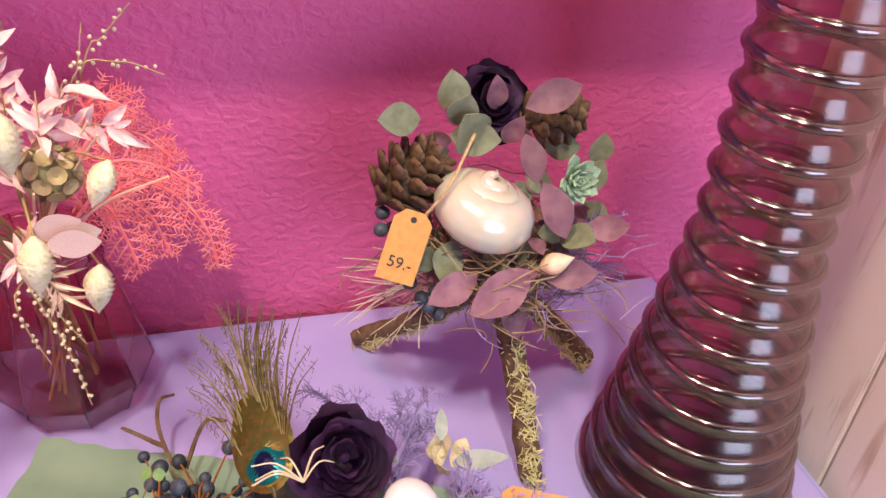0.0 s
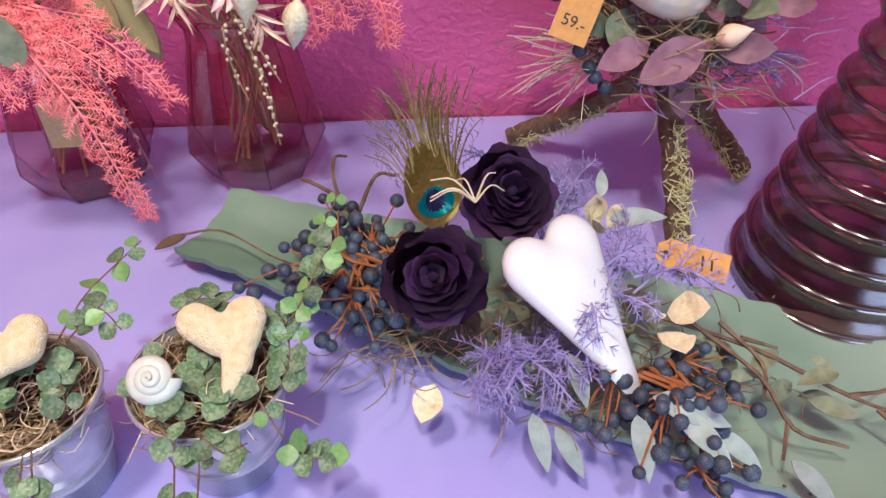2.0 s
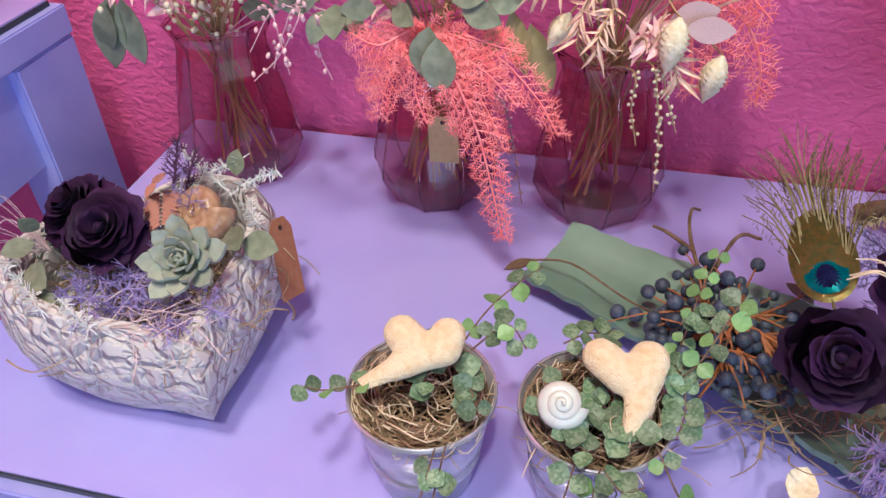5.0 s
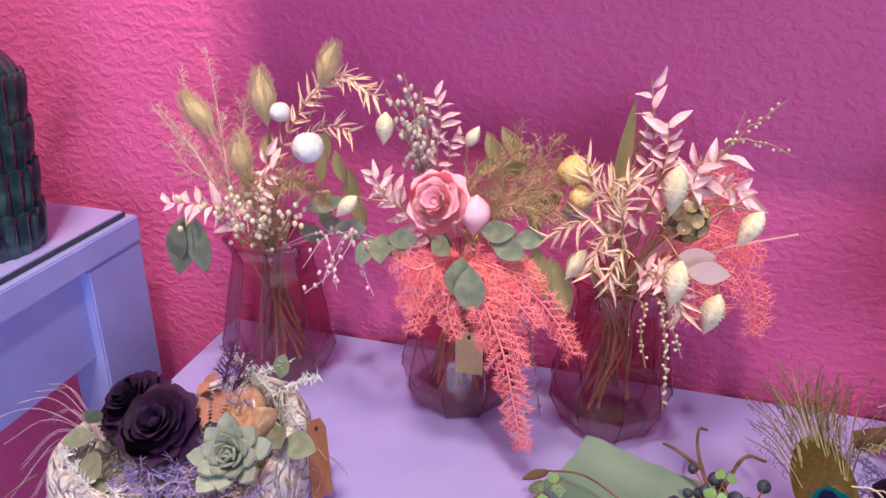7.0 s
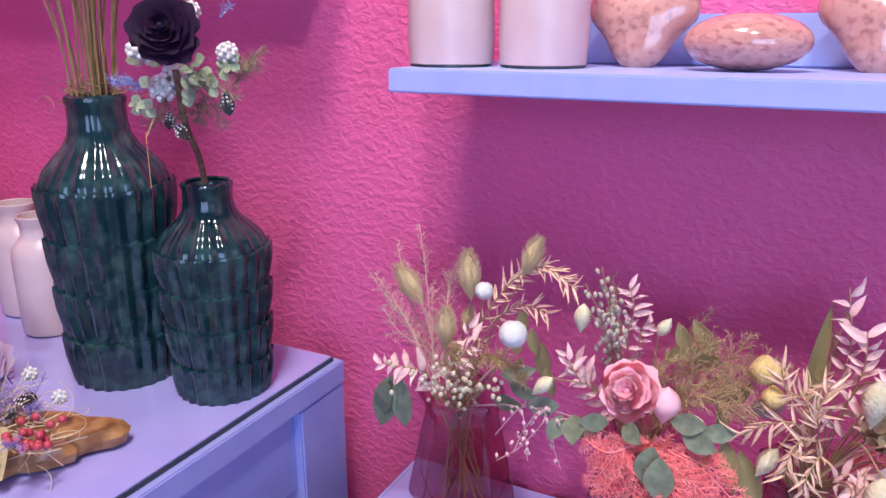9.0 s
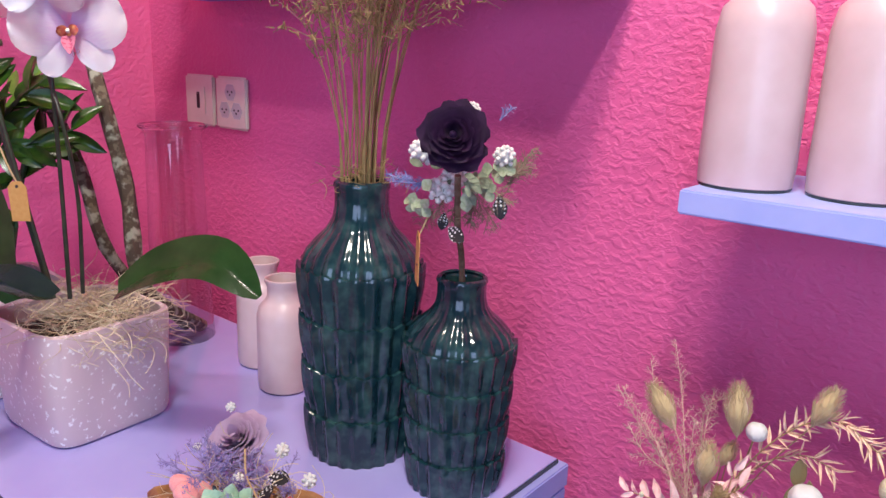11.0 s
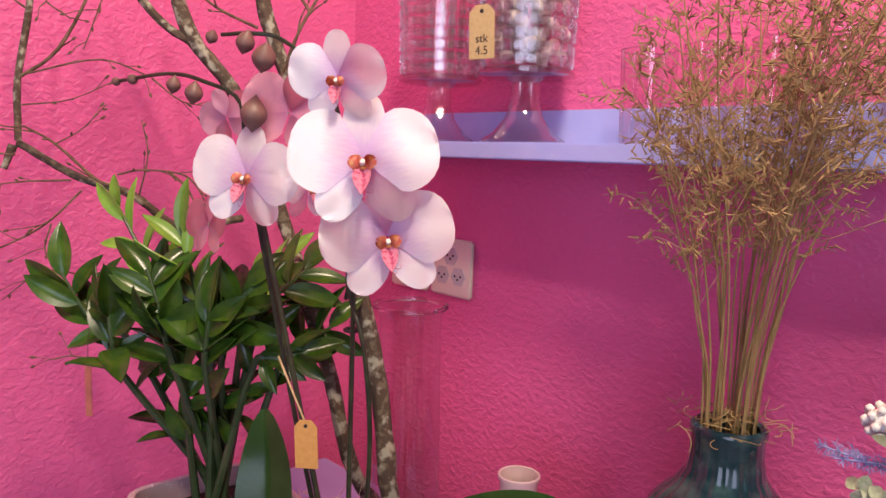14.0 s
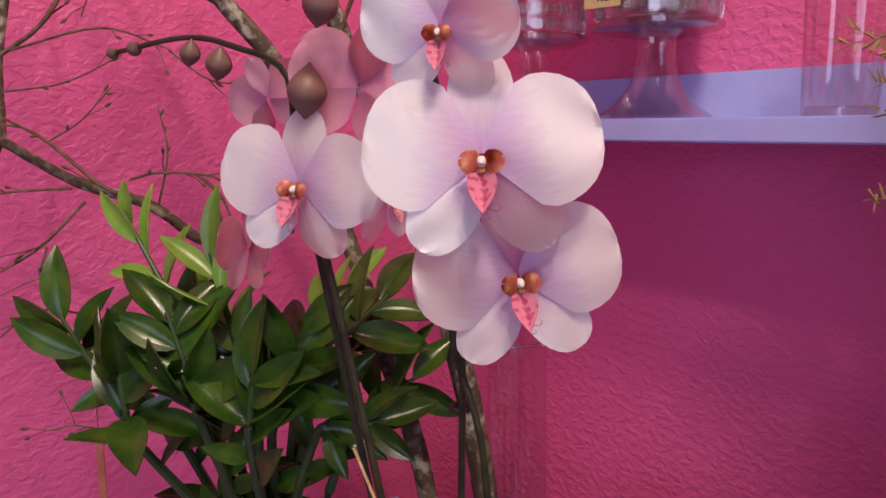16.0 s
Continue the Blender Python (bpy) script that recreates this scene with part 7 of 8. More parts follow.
def orchid_flower(plant, at, facing, W, roll=0.0, back=False):
    at, f = Vector(at), Vector(facing).normalized()
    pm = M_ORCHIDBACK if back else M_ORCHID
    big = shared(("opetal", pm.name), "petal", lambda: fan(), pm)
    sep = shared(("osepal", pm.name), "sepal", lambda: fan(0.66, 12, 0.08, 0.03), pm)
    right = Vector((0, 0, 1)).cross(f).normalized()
    m = Matrix((( right.x, 0, f.x, at.x), (right.y, 0, f.y, at.y), (right.z, 0, f.z, at.z), (0, 0, 0, 1)))
    up = f.cross(right)
    for i in range(3):
        m[i][1] = up[i]
    core = shared("ocolumn", "orchid_bloom", lambda: pod(k=0.55), M_WHITE)
    head = put("orchid_bloom", core, plant, m @ pose(0, 0, 0, 0, 0, roll) @ Matrix.Diagonal((W, W, W, 1)) @ axes((0, -0.01, 0.03), (0, -0.15, 1), s=0.09), "pale pink-white moth orchid bloom")
    inv = axes((0, -0.01, 0.03), (0, -0.15, 1), s=0.09).inverted()

    def add(name, me, p, d, n, s, label=""):
        o = new(name, me)
        o.parent = head
        o.matrix_basis = inv @ axes(p, d, n, s)
        if label:
            o["label"] = label
    add("sepal", sep, (0, 0.02, -0.012), (0.02, 1, -0.08), (0, 0.1, 1), 0.44)
    add("sepal", sep, (-0.02, -0.02, -0.012), (-0.62, -0.85, 0.0), (0, 0, 1), 0.45)
    add("sepal", sep, (0.02, -0.02, -0.012), (0.62, -0.85, 0.0), (0, 0, 1), 0.45)
    add("petal", big, (-0.01, 0.01, 0.004), (-1, 0.20, 0.03), (0.1, 0, 1), 0.50)
    add("petal", big, (0.01, 0.01, 0.006), (1, 0.20, 0.03), (-0.1, 0, 1), 0.50)
    if not back:
        lip = shared("lipmid", "lip", lambda: blade(0.55, 8, 0.5, 0.34, 0.38, thick=0.05), M_LIP)
        lob = shared("liplobe", "lip_lobe", lambda: fan(0.95, 8, 0.45, 0.05), M_LIPORANGE)
        curl = shared("lipcurl", "lip_tendril", lambda: tube(bmesh.new(), arc([(0, 0, 0), (0.5, 0.22, 0.1), (0.85, 0.55, 0.3), (0.7, 0.85, 0.5), (0.45, 0.75, 0.55)], 4), 0.05, 0.025, 5), M_LIP)
        call = shared("lipcallus", "lip_callus", lambda: ball(1.0, 2, 0.7), M_LIPYELLOW)
        add("lip", lip, (0, -0.05, 0.04), (0, -0.86, 0.36), (0, 0.4, 1), 0.225, "pink pointed lip with red veins")
        add("lip_lobe", lob, (-0.012, -0.045, 0.035), (-0.60, 0.34, 0.50), (0.75, -0.1, 0.6), 0.115, "orange and red striped lip lobe")
        add("lip_lobe", lob, (0.012, -0.045, 0.035), (0.60, 0.34, 0.50), (-0.75, -0.1, 0.6), 0.115, "orange and red striped lip lobe")
        add("lip_callus", call, (0, -0.05, 0.065), (0, -0.3, 1), (0, 1, 0.3), 0.022, "yellow lip callus")
        add("lip_tendril", curl, (0.004, -0.20, 0.105), (0.5, -0.7, 0.1), (0, 0.3, 1), 0.060)
        add("lip_tendril", curl, (-0.004, -0.20, 0.105), (-0.2, -0.9, 0.1), (0, 0.3, 1), 0.060)
    return head


orch = thing("moth_orchid", "pale pink moth orchid with staked stems and broad leaves", "orchid", (-1.290, -0.392, T2 + 0.112))
for c, f, W, r, bk in (((-1.202, -0.440, 1.360), (0.62, -0.62, 0.05), 0.113, 3, False), ((-1.197, -0.419, 1.300), (0.66, -0.50, 0.02), 0.104, 8, False), ((-1.212, -0.458, 1.420), (0.45, -0.62, -0.22), 0.074, 0, False),
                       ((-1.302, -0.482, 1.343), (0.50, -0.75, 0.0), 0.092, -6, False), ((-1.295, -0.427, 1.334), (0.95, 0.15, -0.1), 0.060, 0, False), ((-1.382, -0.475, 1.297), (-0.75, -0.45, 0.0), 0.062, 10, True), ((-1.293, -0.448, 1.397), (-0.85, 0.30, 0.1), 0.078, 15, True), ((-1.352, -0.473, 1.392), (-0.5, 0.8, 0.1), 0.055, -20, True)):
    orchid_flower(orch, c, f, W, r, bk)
budm = shared("obud", "orchid_bud", lambda: pod(k=0.72, peak=0.48), M_BUD)
for p, d, s in (((-1.298, -0.480, 1.379), (0.05, 0.1, 1), 0.030), ((-1.362, -0.500, 1.401), (0.35, 0, 0.9), 0.021), ((-1.383, -0.508, 1.410), (0.4, 0, 0.9), 0.017), ((-1.435, -0.523, 1.420), (0.7, 0, 0.4), 0.013), ((-1.454, -0.530, 1.420), (0.7, 0, 0.2), 0.011), ((-1.284, -0.480, 1.425), (0.5, -0.1, 0.85), 0.026), ((-1.303, -0.486, 1.440), (0.5, 0, 0.85), 0.021), ((-1.339, -0.496, 1.450), (0.6, 0, 0.6), 0.014)):
    put("orchid_bud", budm, orch, axes(p, d, s=s), "olive-pink closed bud")
for pts, r, m, nm in (([(-1.230, -0.444, 1.028), (-1.269, -0.456, 1.177), (-1.310, -0.468, 1.327), (-1.309, -0.477, 1.328)], 0.0026, M_DARKSTEM, "support_stick"), ([(-1.227, -0.429, 1.025), (-1.230, -0.426, 1.152), (-1.232, -0.425, 1.266), (-1.249, -0.419, 1.244)], 0.0024, M_DARKSTEM, "support_stick"),
                      ([(-1.218, -0.419, 1.031), (-1.215, -0.417, 1.131), (-1.216, -0.425, 1.209), (-1.242, -0.423, 1.263), (-1.238, -0.408, 1.300), (-1.235, -0.430, 1.36), (-1.238, -0.450, 1.42), (-1.275, -0.466, 1.451), (-1.295, -0.481, 1.456), (-1.323, -0.493, 1.456)], 0.0022, M_DARKSTEM, "flower_stem"),
                      ([(-1.241, -0.442, 1.024), (-1.280, -0.454, 1.169), (-1.322, -0.465, 1.327), (-1.320, -0.473, 1.338), (-1.322, -0.475, 1.345), (-1.319, -0.478, 1.402), (-1.348, -0.496, 1.420), (-1.386, -0.509, 1.427), (-1.446, -0.528, 1.422)], 0.0022, M_DARKSTEM, "flower_stem")):
    grown(nm, tube(bmesh.new(), arc(pts, 5), r, r * 0.75, 7), m, orch)
clipm = part("stem_clip", tube(bmesh.new(), [Vector((0.006 * math.cos(a), 0.006 * math.sin(a), 0)) for a in [k * 0.524 for k in range(13)]], 0.0016, n=5), M_INK, None, "black plastic stem clip")
inside(clipm, orch, Matrix.Translation((-1.237, -0.421, 1.220)))
for pts, w, nrm in (([(-1.183, -0.398, 1.036), (-1.135, -0.373, 1.067), (-1.079, -0.346, 1.079), (-1.028, -0.333, 1.052)], 0.030, (0.1, -0.6, 0.8)), ([(-1.214, -0.456, 1.033), (-1.207, -0.511, 1.064), (-1.186, -0.577, 1.058), (-1.163, -0.623, 1.013)], 0.036, (-0.2, -0.5, 0.8)), ([(-1.266, -0.466, 1.023), (-1.273, -0.477, 1.059), (-1.281, -0.473, 1.103), (-1.300, -0.465, 1.144)], 0.026, (0.5, -0.8, 0.1))):
    bm = bmesh.new()
    line = arc(pts, 6)
    rows = []
    for i, p in enumerate(line):
        t = i / (len(line) - 1)
        d = (line[min(i + 1, len(line) - 1)] - line[max(i - 1, 0)]).normalized()
        s = d.cross(Vector(nrm)).normalized()
        n = s.cross(d)
        ww = w * max(0.12, math.sin(math.pi * (0.10 + 0.89 * t)) ** 0.6)
        rows.append([bm.verts.new(p + s * ww * u + n * (abs(u) * ww * 0.28)) for u in (-1, -0.6, -0.2, 0, 0.2, 0.6, 1)])
    for a, b in zip(rows, rows[1:]):
        for k in range(6):
            bm.faces.new((a[k], b[k], b[k + 1], a[k + 1]))
    bmesh.ops.solidify(bm, geom=list(bm.faces), thickness=0.0018)
    grown("orchid_leaf", bm, M_ORCHLEAF, orch, "broad glossy dark green leaf")
r8 = random.Random(8)
bm = wisps(bmesh.new(), r8, (-1.262, -0.385, T2 + 0.128), (0.036, 0.030, 0.013), 560, 0.060, 0.0005, 0.7, 1.6)
grown("sisal_fibre", bm, M_STRAW, orch, "pale tangled fibre round the stems")
cord(orch, [(-1.274, -0.468, 1.197), (-1.250, -0.468, 1.170), (-1.241, -0.464, 1.151)], 0.0009)
tag_card(orch, (-1.236, -0.466, 1.153), (0.04, 0.02, -1), (0.6, -0.8, 0.1), 0.019, 0.040, M_KRAFT, "kraft tag tied to an orchid stem")

# ---- leafy plant in the second pot ----
zz = thing("leafy_plant", "glossy dark green plant with paired leaves on arching stems", "plant", (-1.468, -0.425, T2 + 0.112))
M_ZZ = mat("glossy_dark_leaf", (0.018, 0.058, 0.008), 0.24, var=(0.050, 0.105, 0.010), scale=2.86, spec=0.4, rnd=0.4)
M_ZZYOUNG = mat("young_leaf", (0.15, 0.30, 0.035), 0.3, var=(0.20, 0.36, 0.05), scale=2.86, rnd=0.25)
zl = shared("zzleaf", "glossy_leaf", lambda: blade(0.40, 8, 0.24, -0.16, 0.46, thick=0.02), M_ZZ)
zy = shared("zzyoung", "glossy_leaf", lambda: blade(0.30, 8, 0.22, -0.12, 0.48, thick=0.02), M_ZZYOUNG)
M_ZZSTEM = mat("green_leaf_stalk", (0.035, 0.07, 0.025), 0.4, var=(0.06, 0.10, 0.04), scale=40)
r9 = random.Random(12)
root = Vector((-1.462, -0.425, T2 + 0.112))
for pts, n, s, young in (([(-1.510, -0.492, 1.156), (-1.526, -0.530, 1.190), (-1.544, -0.553, 1.239)], 7, 0.066, 0), ([(-1.464, -0.464, 1.174), (-1.488, -0.485, 1.242), (-1.526, -0.506, 1.312)], 9, 0.056, 1), ([(-1.427, -0.451, 1.173), (-1.422, -0.469, 1.230), (-1.435, -0.478, 1.289)], 9, 0.056, 1), ([(-1.430, -0.489, 1.161), (-1.420, -0.502, 1.204), (-1.433, -0.511, 1.252)], 8, 0.060, 0),
                         ([(-1.402, -0.422, 1.164), (-1.394, -0.406, 1.212), (-1.386, -0.360, 1.251)], 8, 0.060, 0), ([(-1.383, -0.400, 1.151), (-1.378, -0.376, 1.172), (-1.367, -0.345, 1.189)], 6, 0.056, 0), ([(-1.401, -0.453, 1.157), (-1.370, -0.456, 1.209), (-1.364, -0.444, 1.244)], 7, 0.060, 0), ([(-1.478, -0.518, 1.142), (-1.467, -0.531, 1.177), (-1.463, -0.536, 1.217)], 6, 0.060, 0),
                         ([(-1.391, -0.473, 1.152), (-1.375, -0.481, 1.190), (-1.366, -0.481, 1.223)], 6, 0.058, 0), ([(-1.443, -0.410, 1.159), (-1.458, -0.390, 1.204), (-1.453, -0.346, 1.253)], 7, 0.056, 1), ([(-1.441, -0.474, 1.134), (-1.450, -0.480, 1.162), (-1.436, -0.491, 1.188)], 6, 0.058, 0), ([(-1.383, -0.432, 1.149), (-1.364, -0.423, 1.167), (-1.341, -0.395, 1.173)], 6, 0.05, 0)):
    line = arc([root + jit(r9, 0.022) * Vector((1, 1, 0.1)).length * 0.6, *pts], 6)
    grown("leaf_stalk", tube(bmesh.new(), line, 0.0046, 0.0014, 7), M_ZZSTEM, zz)
    n += 5
    for k in range(n):
        t = 0.20 + 0.80 * k / (n - 1)
        i = min(int(t * (len(line) - 1)), len(line) - 2)
        d = (line[i + 1] - line[i]).normalized()
        side = d.cross(Vector((0.6, -0.75, 0.25))).normalized() * (1 if k % 2 else -1)
        v = d * (1.0 if k < n - 1 else 3.0) + side * 0.75 + jit(r9, 0.55)
        put("glossy_leaf", zy if young and t > 0.55 else zl, zz, axes(line[i], v, Vector((0.5, -0.7, 0.6)) + jit(r9, 0.7), s * r9.uniform(0.72, 1.15) * (0.8 if t < 0.4 else 1)))

# ---- branches behind the orchid ----
M_BARK = mat("lichened_bark", (0.085, 0.060, 0.040), 0.9, var=(0.17, 0.14, 0.09), scale=110, var2=(0.36, 0.36, 0.27), scale2=70, lo=0.52, hi=0.62, bump=0.7, bscale=160, dist=0.002)
br = thing("bare_branches", "bare lichened branches with fine twigs standing behind the orchid", "branch", (-1.448, -0.148, T2 + 0.012))
ra = random.Random(21)
trunks = [([(-1.432, -0.150, T2 + 0.012), (-1.321, -0.296, 0.986), (-1.351, -0.296, 1.115), (-1.388, -0.304, 1.237), (-1.490, -0.282, 1.357), (-1.510, -0.323, 1.469), (-1.531, -0.338, 1.548), (-1.547, -0.344, 1.649)], 0.0105, 0.0085),
          ([(-1.448, -0.165, T2 + 0.012), (-1.371, -0.310, 1.016), (-1.395, -0.333, 1.139), (-1.410, -0.357, 1.225), (-1.521, -0.301, 1.260), (-1.535, -0.360, 1.417), (-1.564, -0.402, 1.485), (-1.585, -0.419, 1.554), (-1.606, -0.434, 1.631)], 0.0080, 0.0085),
          ([(-1.541, -0.354, 1.285), (-1.549, -0.427, 1.278), (-1.563, -0.472, 1.312), (-1.603, -0.517, 1.331), (-1.643, -0.561, 1.364)], 0.0045, 0.0042), ([(-1.646, -0.565, 1.361), (-1.650, -0.574, 1.336)], 0.0045, 0.0035), ([(-1.643, -0.561, 1.366), (-1.648, -0.558, 1.431), (-1.646, -0.544, 1.522), (-1.654, -0.544, 1.597)], 0.0038, 0.0036),
          ([(-1.558, -0.395, 1.477), (-1.588, -0.429, 1.504), (-1.636, -0.462, 1.571), (-1.655, -0.478, 1.621)], 0.0050, 0.0045)]
for pts, a, b in trunks:
    grown("branch", tube(bmesh.new(), arc(pts, 6), a, b, 9, 0.22, ra), M_BARK, br, "brown branch with pale lichen spots")
twigs = [([(-1.648, -0.559, 1.431), (-1.624, -0.525, 1.464), (-1.606, -0.494, 1.535), (-1.605, -0.486, 1.583)], 0.0022), ([(-1.642, -0.551, 1.437), (-1.586, -0.496, 1.454), (-1.541, -0.459, 1.437)], 0.0013), ([(-1.563, -0.472, 1.312), (-1.578, -0.504, 1.328), (-1.597, -0.538, 1.364), (-1.619, -0.561, 1.381)], 0.0020), ([(-1.605, -0.521, 1.326), (-1.628, -0.565, 1.323), (-1.646, -0.604, 1.315)], 0.0012),
         ([(-1.598, -0.513, 1.315), (-1.597, -0.549, 1.281), (-1.607, -0.580, 1.261), (-1.618, -0.610, 1.247)], 0.0013), ([(-1.594, -0.545, 1.281), (-1.586, -0.554, 1.257), (-1.581, -0.550, 1.242)], 0.0010), ([(-1.633, -0.463, 1.537), (-1.630, -0.492, 1.536), (-1.646, -0.529, 1.519), (-1.618, -0.514, 1.497)], 0.0014), ([(-1.615, -0.470, 1.556), (-1.621, -0.484, 1.511), (-1.628, -0.498, 1.467)], 0.0012),
         ([(-1.510, -0.326, 1.441), (-1.483, -0.318, 1.496), (-1.473, -0.300, 1.535), (-1.459, -0.278, 1.579)], 0.0022), ([(-1.477, -0.307, 1.521), (-1.488, -0.317, 1.545), (-1.494, -0.320, 1.583)], 0.0020), ([(-1.529, -0.342, 1.503), (-1.541, -0.386, 1.520), (-1.561, -0.406, 1.547), (-1.568, -0.409, 1.585)], 0.0020), ([(-1.553, -0.398, 1.534), (-1.562, -0.423, 1.539), (-1.577, -0.440, 1.555)], 0.0014),
         ([(-1.542, -0.442, 1.339), (-1.517, -0.431, 1.320), (-1.508, -0.423, 1.289)], 0.0016), ([(-1.565, -0.487, 1.334), (-1.539, -0.470, 1.340), (-1.512, -0.438, 1.336), (-1.498, -0.423, 1.316)], 0.0013), ([(-1.560, -0.468, 1.307), (-1.547, -0.462, 1.355), (-1.554, -0.465, 1.392)], 0.0011), ([(-1.643, -0.556, 1.404), (-1.602, -0.521, 1.411), (-1.574, -0.484, 1.433)], 0.0010), ([(-1.643, -0.564, 1.351), (-1.651, -0.588, 1.353), (-1.668, -0.609, 1.356)], 0.0011),
         ([(-1.648, -0.549, 1.506), (-1.674, -0.577, 1.531), (-1.699, -0.605, 1.541)], 0.0012), ([(-1.597, -0.538, 1.364), (-1.582, -0.517, 1.380), (-1.568, -0.496, 1.407)], 0.0009), ([(-1.545, -0.524, 1.230), (-1.564, -0.562, 1.236), (-1.577, -0.597, 1.208)], 0.0009), ([(-1.551, -0.455, 1.437), (-1.529, -0.432, 1.414), (-1.505, -0.403, 1.410)], 0.0010), ([(-1.494, -0.536, 1.155), (-1.510, -0.554, 1.159), (-1.520, -0.567, 1.156)], 0.0009)]
tipm = shared("twigbud", "twig_bud", lambda: pod(k=0.35), M_TWIG)
for pts, r in twigs:
    line = arc(pts, 5)
    grown("twig", tube(bmesh.new(), line, r, r * 0.55, 6, 0.2, ra), M_TWIG, br)
    for k in range(3, len(line), 2):
        d = (line[k] - line[k - 1]).normalized() + jit(ra, 0.8)
        if ra.random() < 0.45:
            e = line[k] + d.normalized() * ra.uniform(0.015, 0.04)
            grown("twig", tube(bmesh.new(), arc([line[k], line[k].lerp(e, 0.5) + jit(ra, 0.003), e], 3), r * 0.55, r * 0.35, 5), M_TWIG, br)
            put("twig_bud", tipm, br, axes(e, d, s=0.008))
        else:
            put("twig_bud", tipm, br, axes(line[k], d, s=0.007))
tag2 = part("hanging_ribbon", boxed((-0.0035, -0.0005, -0.052), (0.0035, 0.0005, 0), 0.0002), mat("salmon_ribbon", (0.72, 0.22, 0.14), 0.7, var=(0.62, 0.18, 0.12), scale=60), None, "salmon ribbon strip")
inside(tag2, br, Matrix.Translation((-1.520, -0.536, 1.143)) @ pose(0, 0, 0, 0, 0, 40))
cord(br, [(-1.505, -0.538, 1.195), (-1.513, -0.538, 1.169), (-1.519, -0.536, 1.142)], 0.0004, M_TWIG)

# ---- dried grass in the tall vase ----
gr = thing("dried_grass", "tall olive-tan dried panicle grass bunch in a dark vase", "grass", (-1.004, -0.218, T2 + 0.02))
M_GRASS = mat("olive_tan_grass", (0.20, 0.145, 0.055), 0.8, var=(0.31, 0.22, 0.09), scale=60)
M_GRASSHEAD = mat("tan_grass_head", (0.23, 0.155, 0.065), 0.85, var=(0.35, 0.24, 0.11), scale=120)
rg = random.Random(31)
for k in range(33):
    a, q = rg.uniform(0, 6.283), math.sqrt(rg.random())
    foot = Vector((-1.004 + 0.02 * q * math.cos(a), -0.218 + 0.02 * q * math.sin(a), T2 + 0.02))
    neck = Vector((-1.004 + 0.022 * q * math.cos(a), -0.218 + 0.022 * q * math.sin(a), T2 + 0.30))
    H = rg.uniform(0.24, 0.44)
    out = rg.uniform(0.04, 0.155) * (0.4 + 0.6 * q)
    top = Vector((neck.x + out * math.cos(a), min(neck.y + out * math.sin(a), -0.03), neck.z + H))
    rise = lambda t: Vector((neck.x + (top.x - neck.x) * t ** 1.7, neck.y + (top.y - neck.y) * t ** 1.7, neck.z + (top.z - neck.z) * t))
    line = arc([foot, neck, rise(0.33) + jit(rg, 0.006), rise(0.66) + jit(rg, 0.009), top], 5)
    bm = tube(bmesh.new(), line, 0.0012, 0.0005, 5)
    grown("grass_stem", bm, M_GRASS, gr)
    bm = bmesh.new()
    up = (top - neck).normalized()
    m = 14
    for j in range(m):
        t = 0.42 + 0.58 * j / m
        p = rise(t)
        w = rg.uniform(0, 6.283)
        L = 0.084 * (1.25 - 0.75 * t) * rg.uniform(0.5, 1.3)
        e = p + (up * 0.75 + Vector((math.cos(w), math.sin(w), rg.uniform(-0.75, 0.15))) * 0.8) * L
        e.y = min(e.y, -0.012)
        sub = arc([p, p.lerp(e, 0.6) + up * L * 0.2, e], 3)
        tube(bm, sub, 0.00045, 0.0003, 3)
        for i in range(9):
            c = p.lerp(e, 0.40 + 0.60 * i / 9) + up * L * 0.12
            v = (up * 0.4 + jit(rg, 1)).normalized()
            tube(bm, [c, c + v * 0.0045, c + v * 0.009], 0.0010, 0.0003, 3)
    grown("grass_panicle", bm, M_GRASSHEAD, gr, "loose tan seed panicle")
grown("grass_collar", wisps(bmesh.new(), rg, (-1.004, -0.218, T2 + 0.310), (0.018, 0.018, 0.005), 80, 0.022, 0.0005, 0.7, 1.4), M_GRASS, gr)

# ---- dark rose pick in the small vase ----
pk = thing("rose_pick", "dark aubergine rose posy with white flowers on a stick", "posy", (-0.880, -0.200, T2 + 0.012))
grown("stick", tube(bmesh.new(), arc([(-0.880, -0.196, T2 + 0.012), (-0.874, -0.208, T2 + 0.22), (-0.852, -0.246, 1.140), (-0.842, -0.262, 1.190)], 5), 0.0032, 0.0030, 7), M_TWIG, pk)
rose(pk, (-0.835, -0.279, 1.226), (0.45, -0.72, 0.30), 0.034, M_PETALDARK, "preserved aubergine rose", seed=7, n=26)
wf = shared("whitefloret", "floret_ball", lambda: ball(1, 1), M_WHITE)
rw = random.Random(41)
for c, r in (((-0.887, -0.257, 1.205), 0.011), ((-0.860, -0.261, 1.175), 0.011), ((-0.857, -0.248, 1.186), 0.010), ((-0.833, -0.207, 1.203), 0.009), ((-0.873, -0.207, 1.240), 0.008)):
    h = put("white_flower", wf, pk, Matrix.Translation(c) @ Matrix.Diagonal((r * 0.92, r * 0.92, r * 0.92, 1)), "white everlasting flower")
    for k in range(26):
        z = 1 - 2 * (k + 0.5) / 26
        v = Vector((math.cos(GA * k) * math.sqrt(1 - z * z), math.sin(GA * k) * math.sqrt(1 - z * z), z))
        o = new("floret", wf)
        o.parent = h
        o.matrix_basis = Matrix.Translation(v * 1.05) @ Matrix.Diagonal((0.32, 0.32, 0.32, 1))
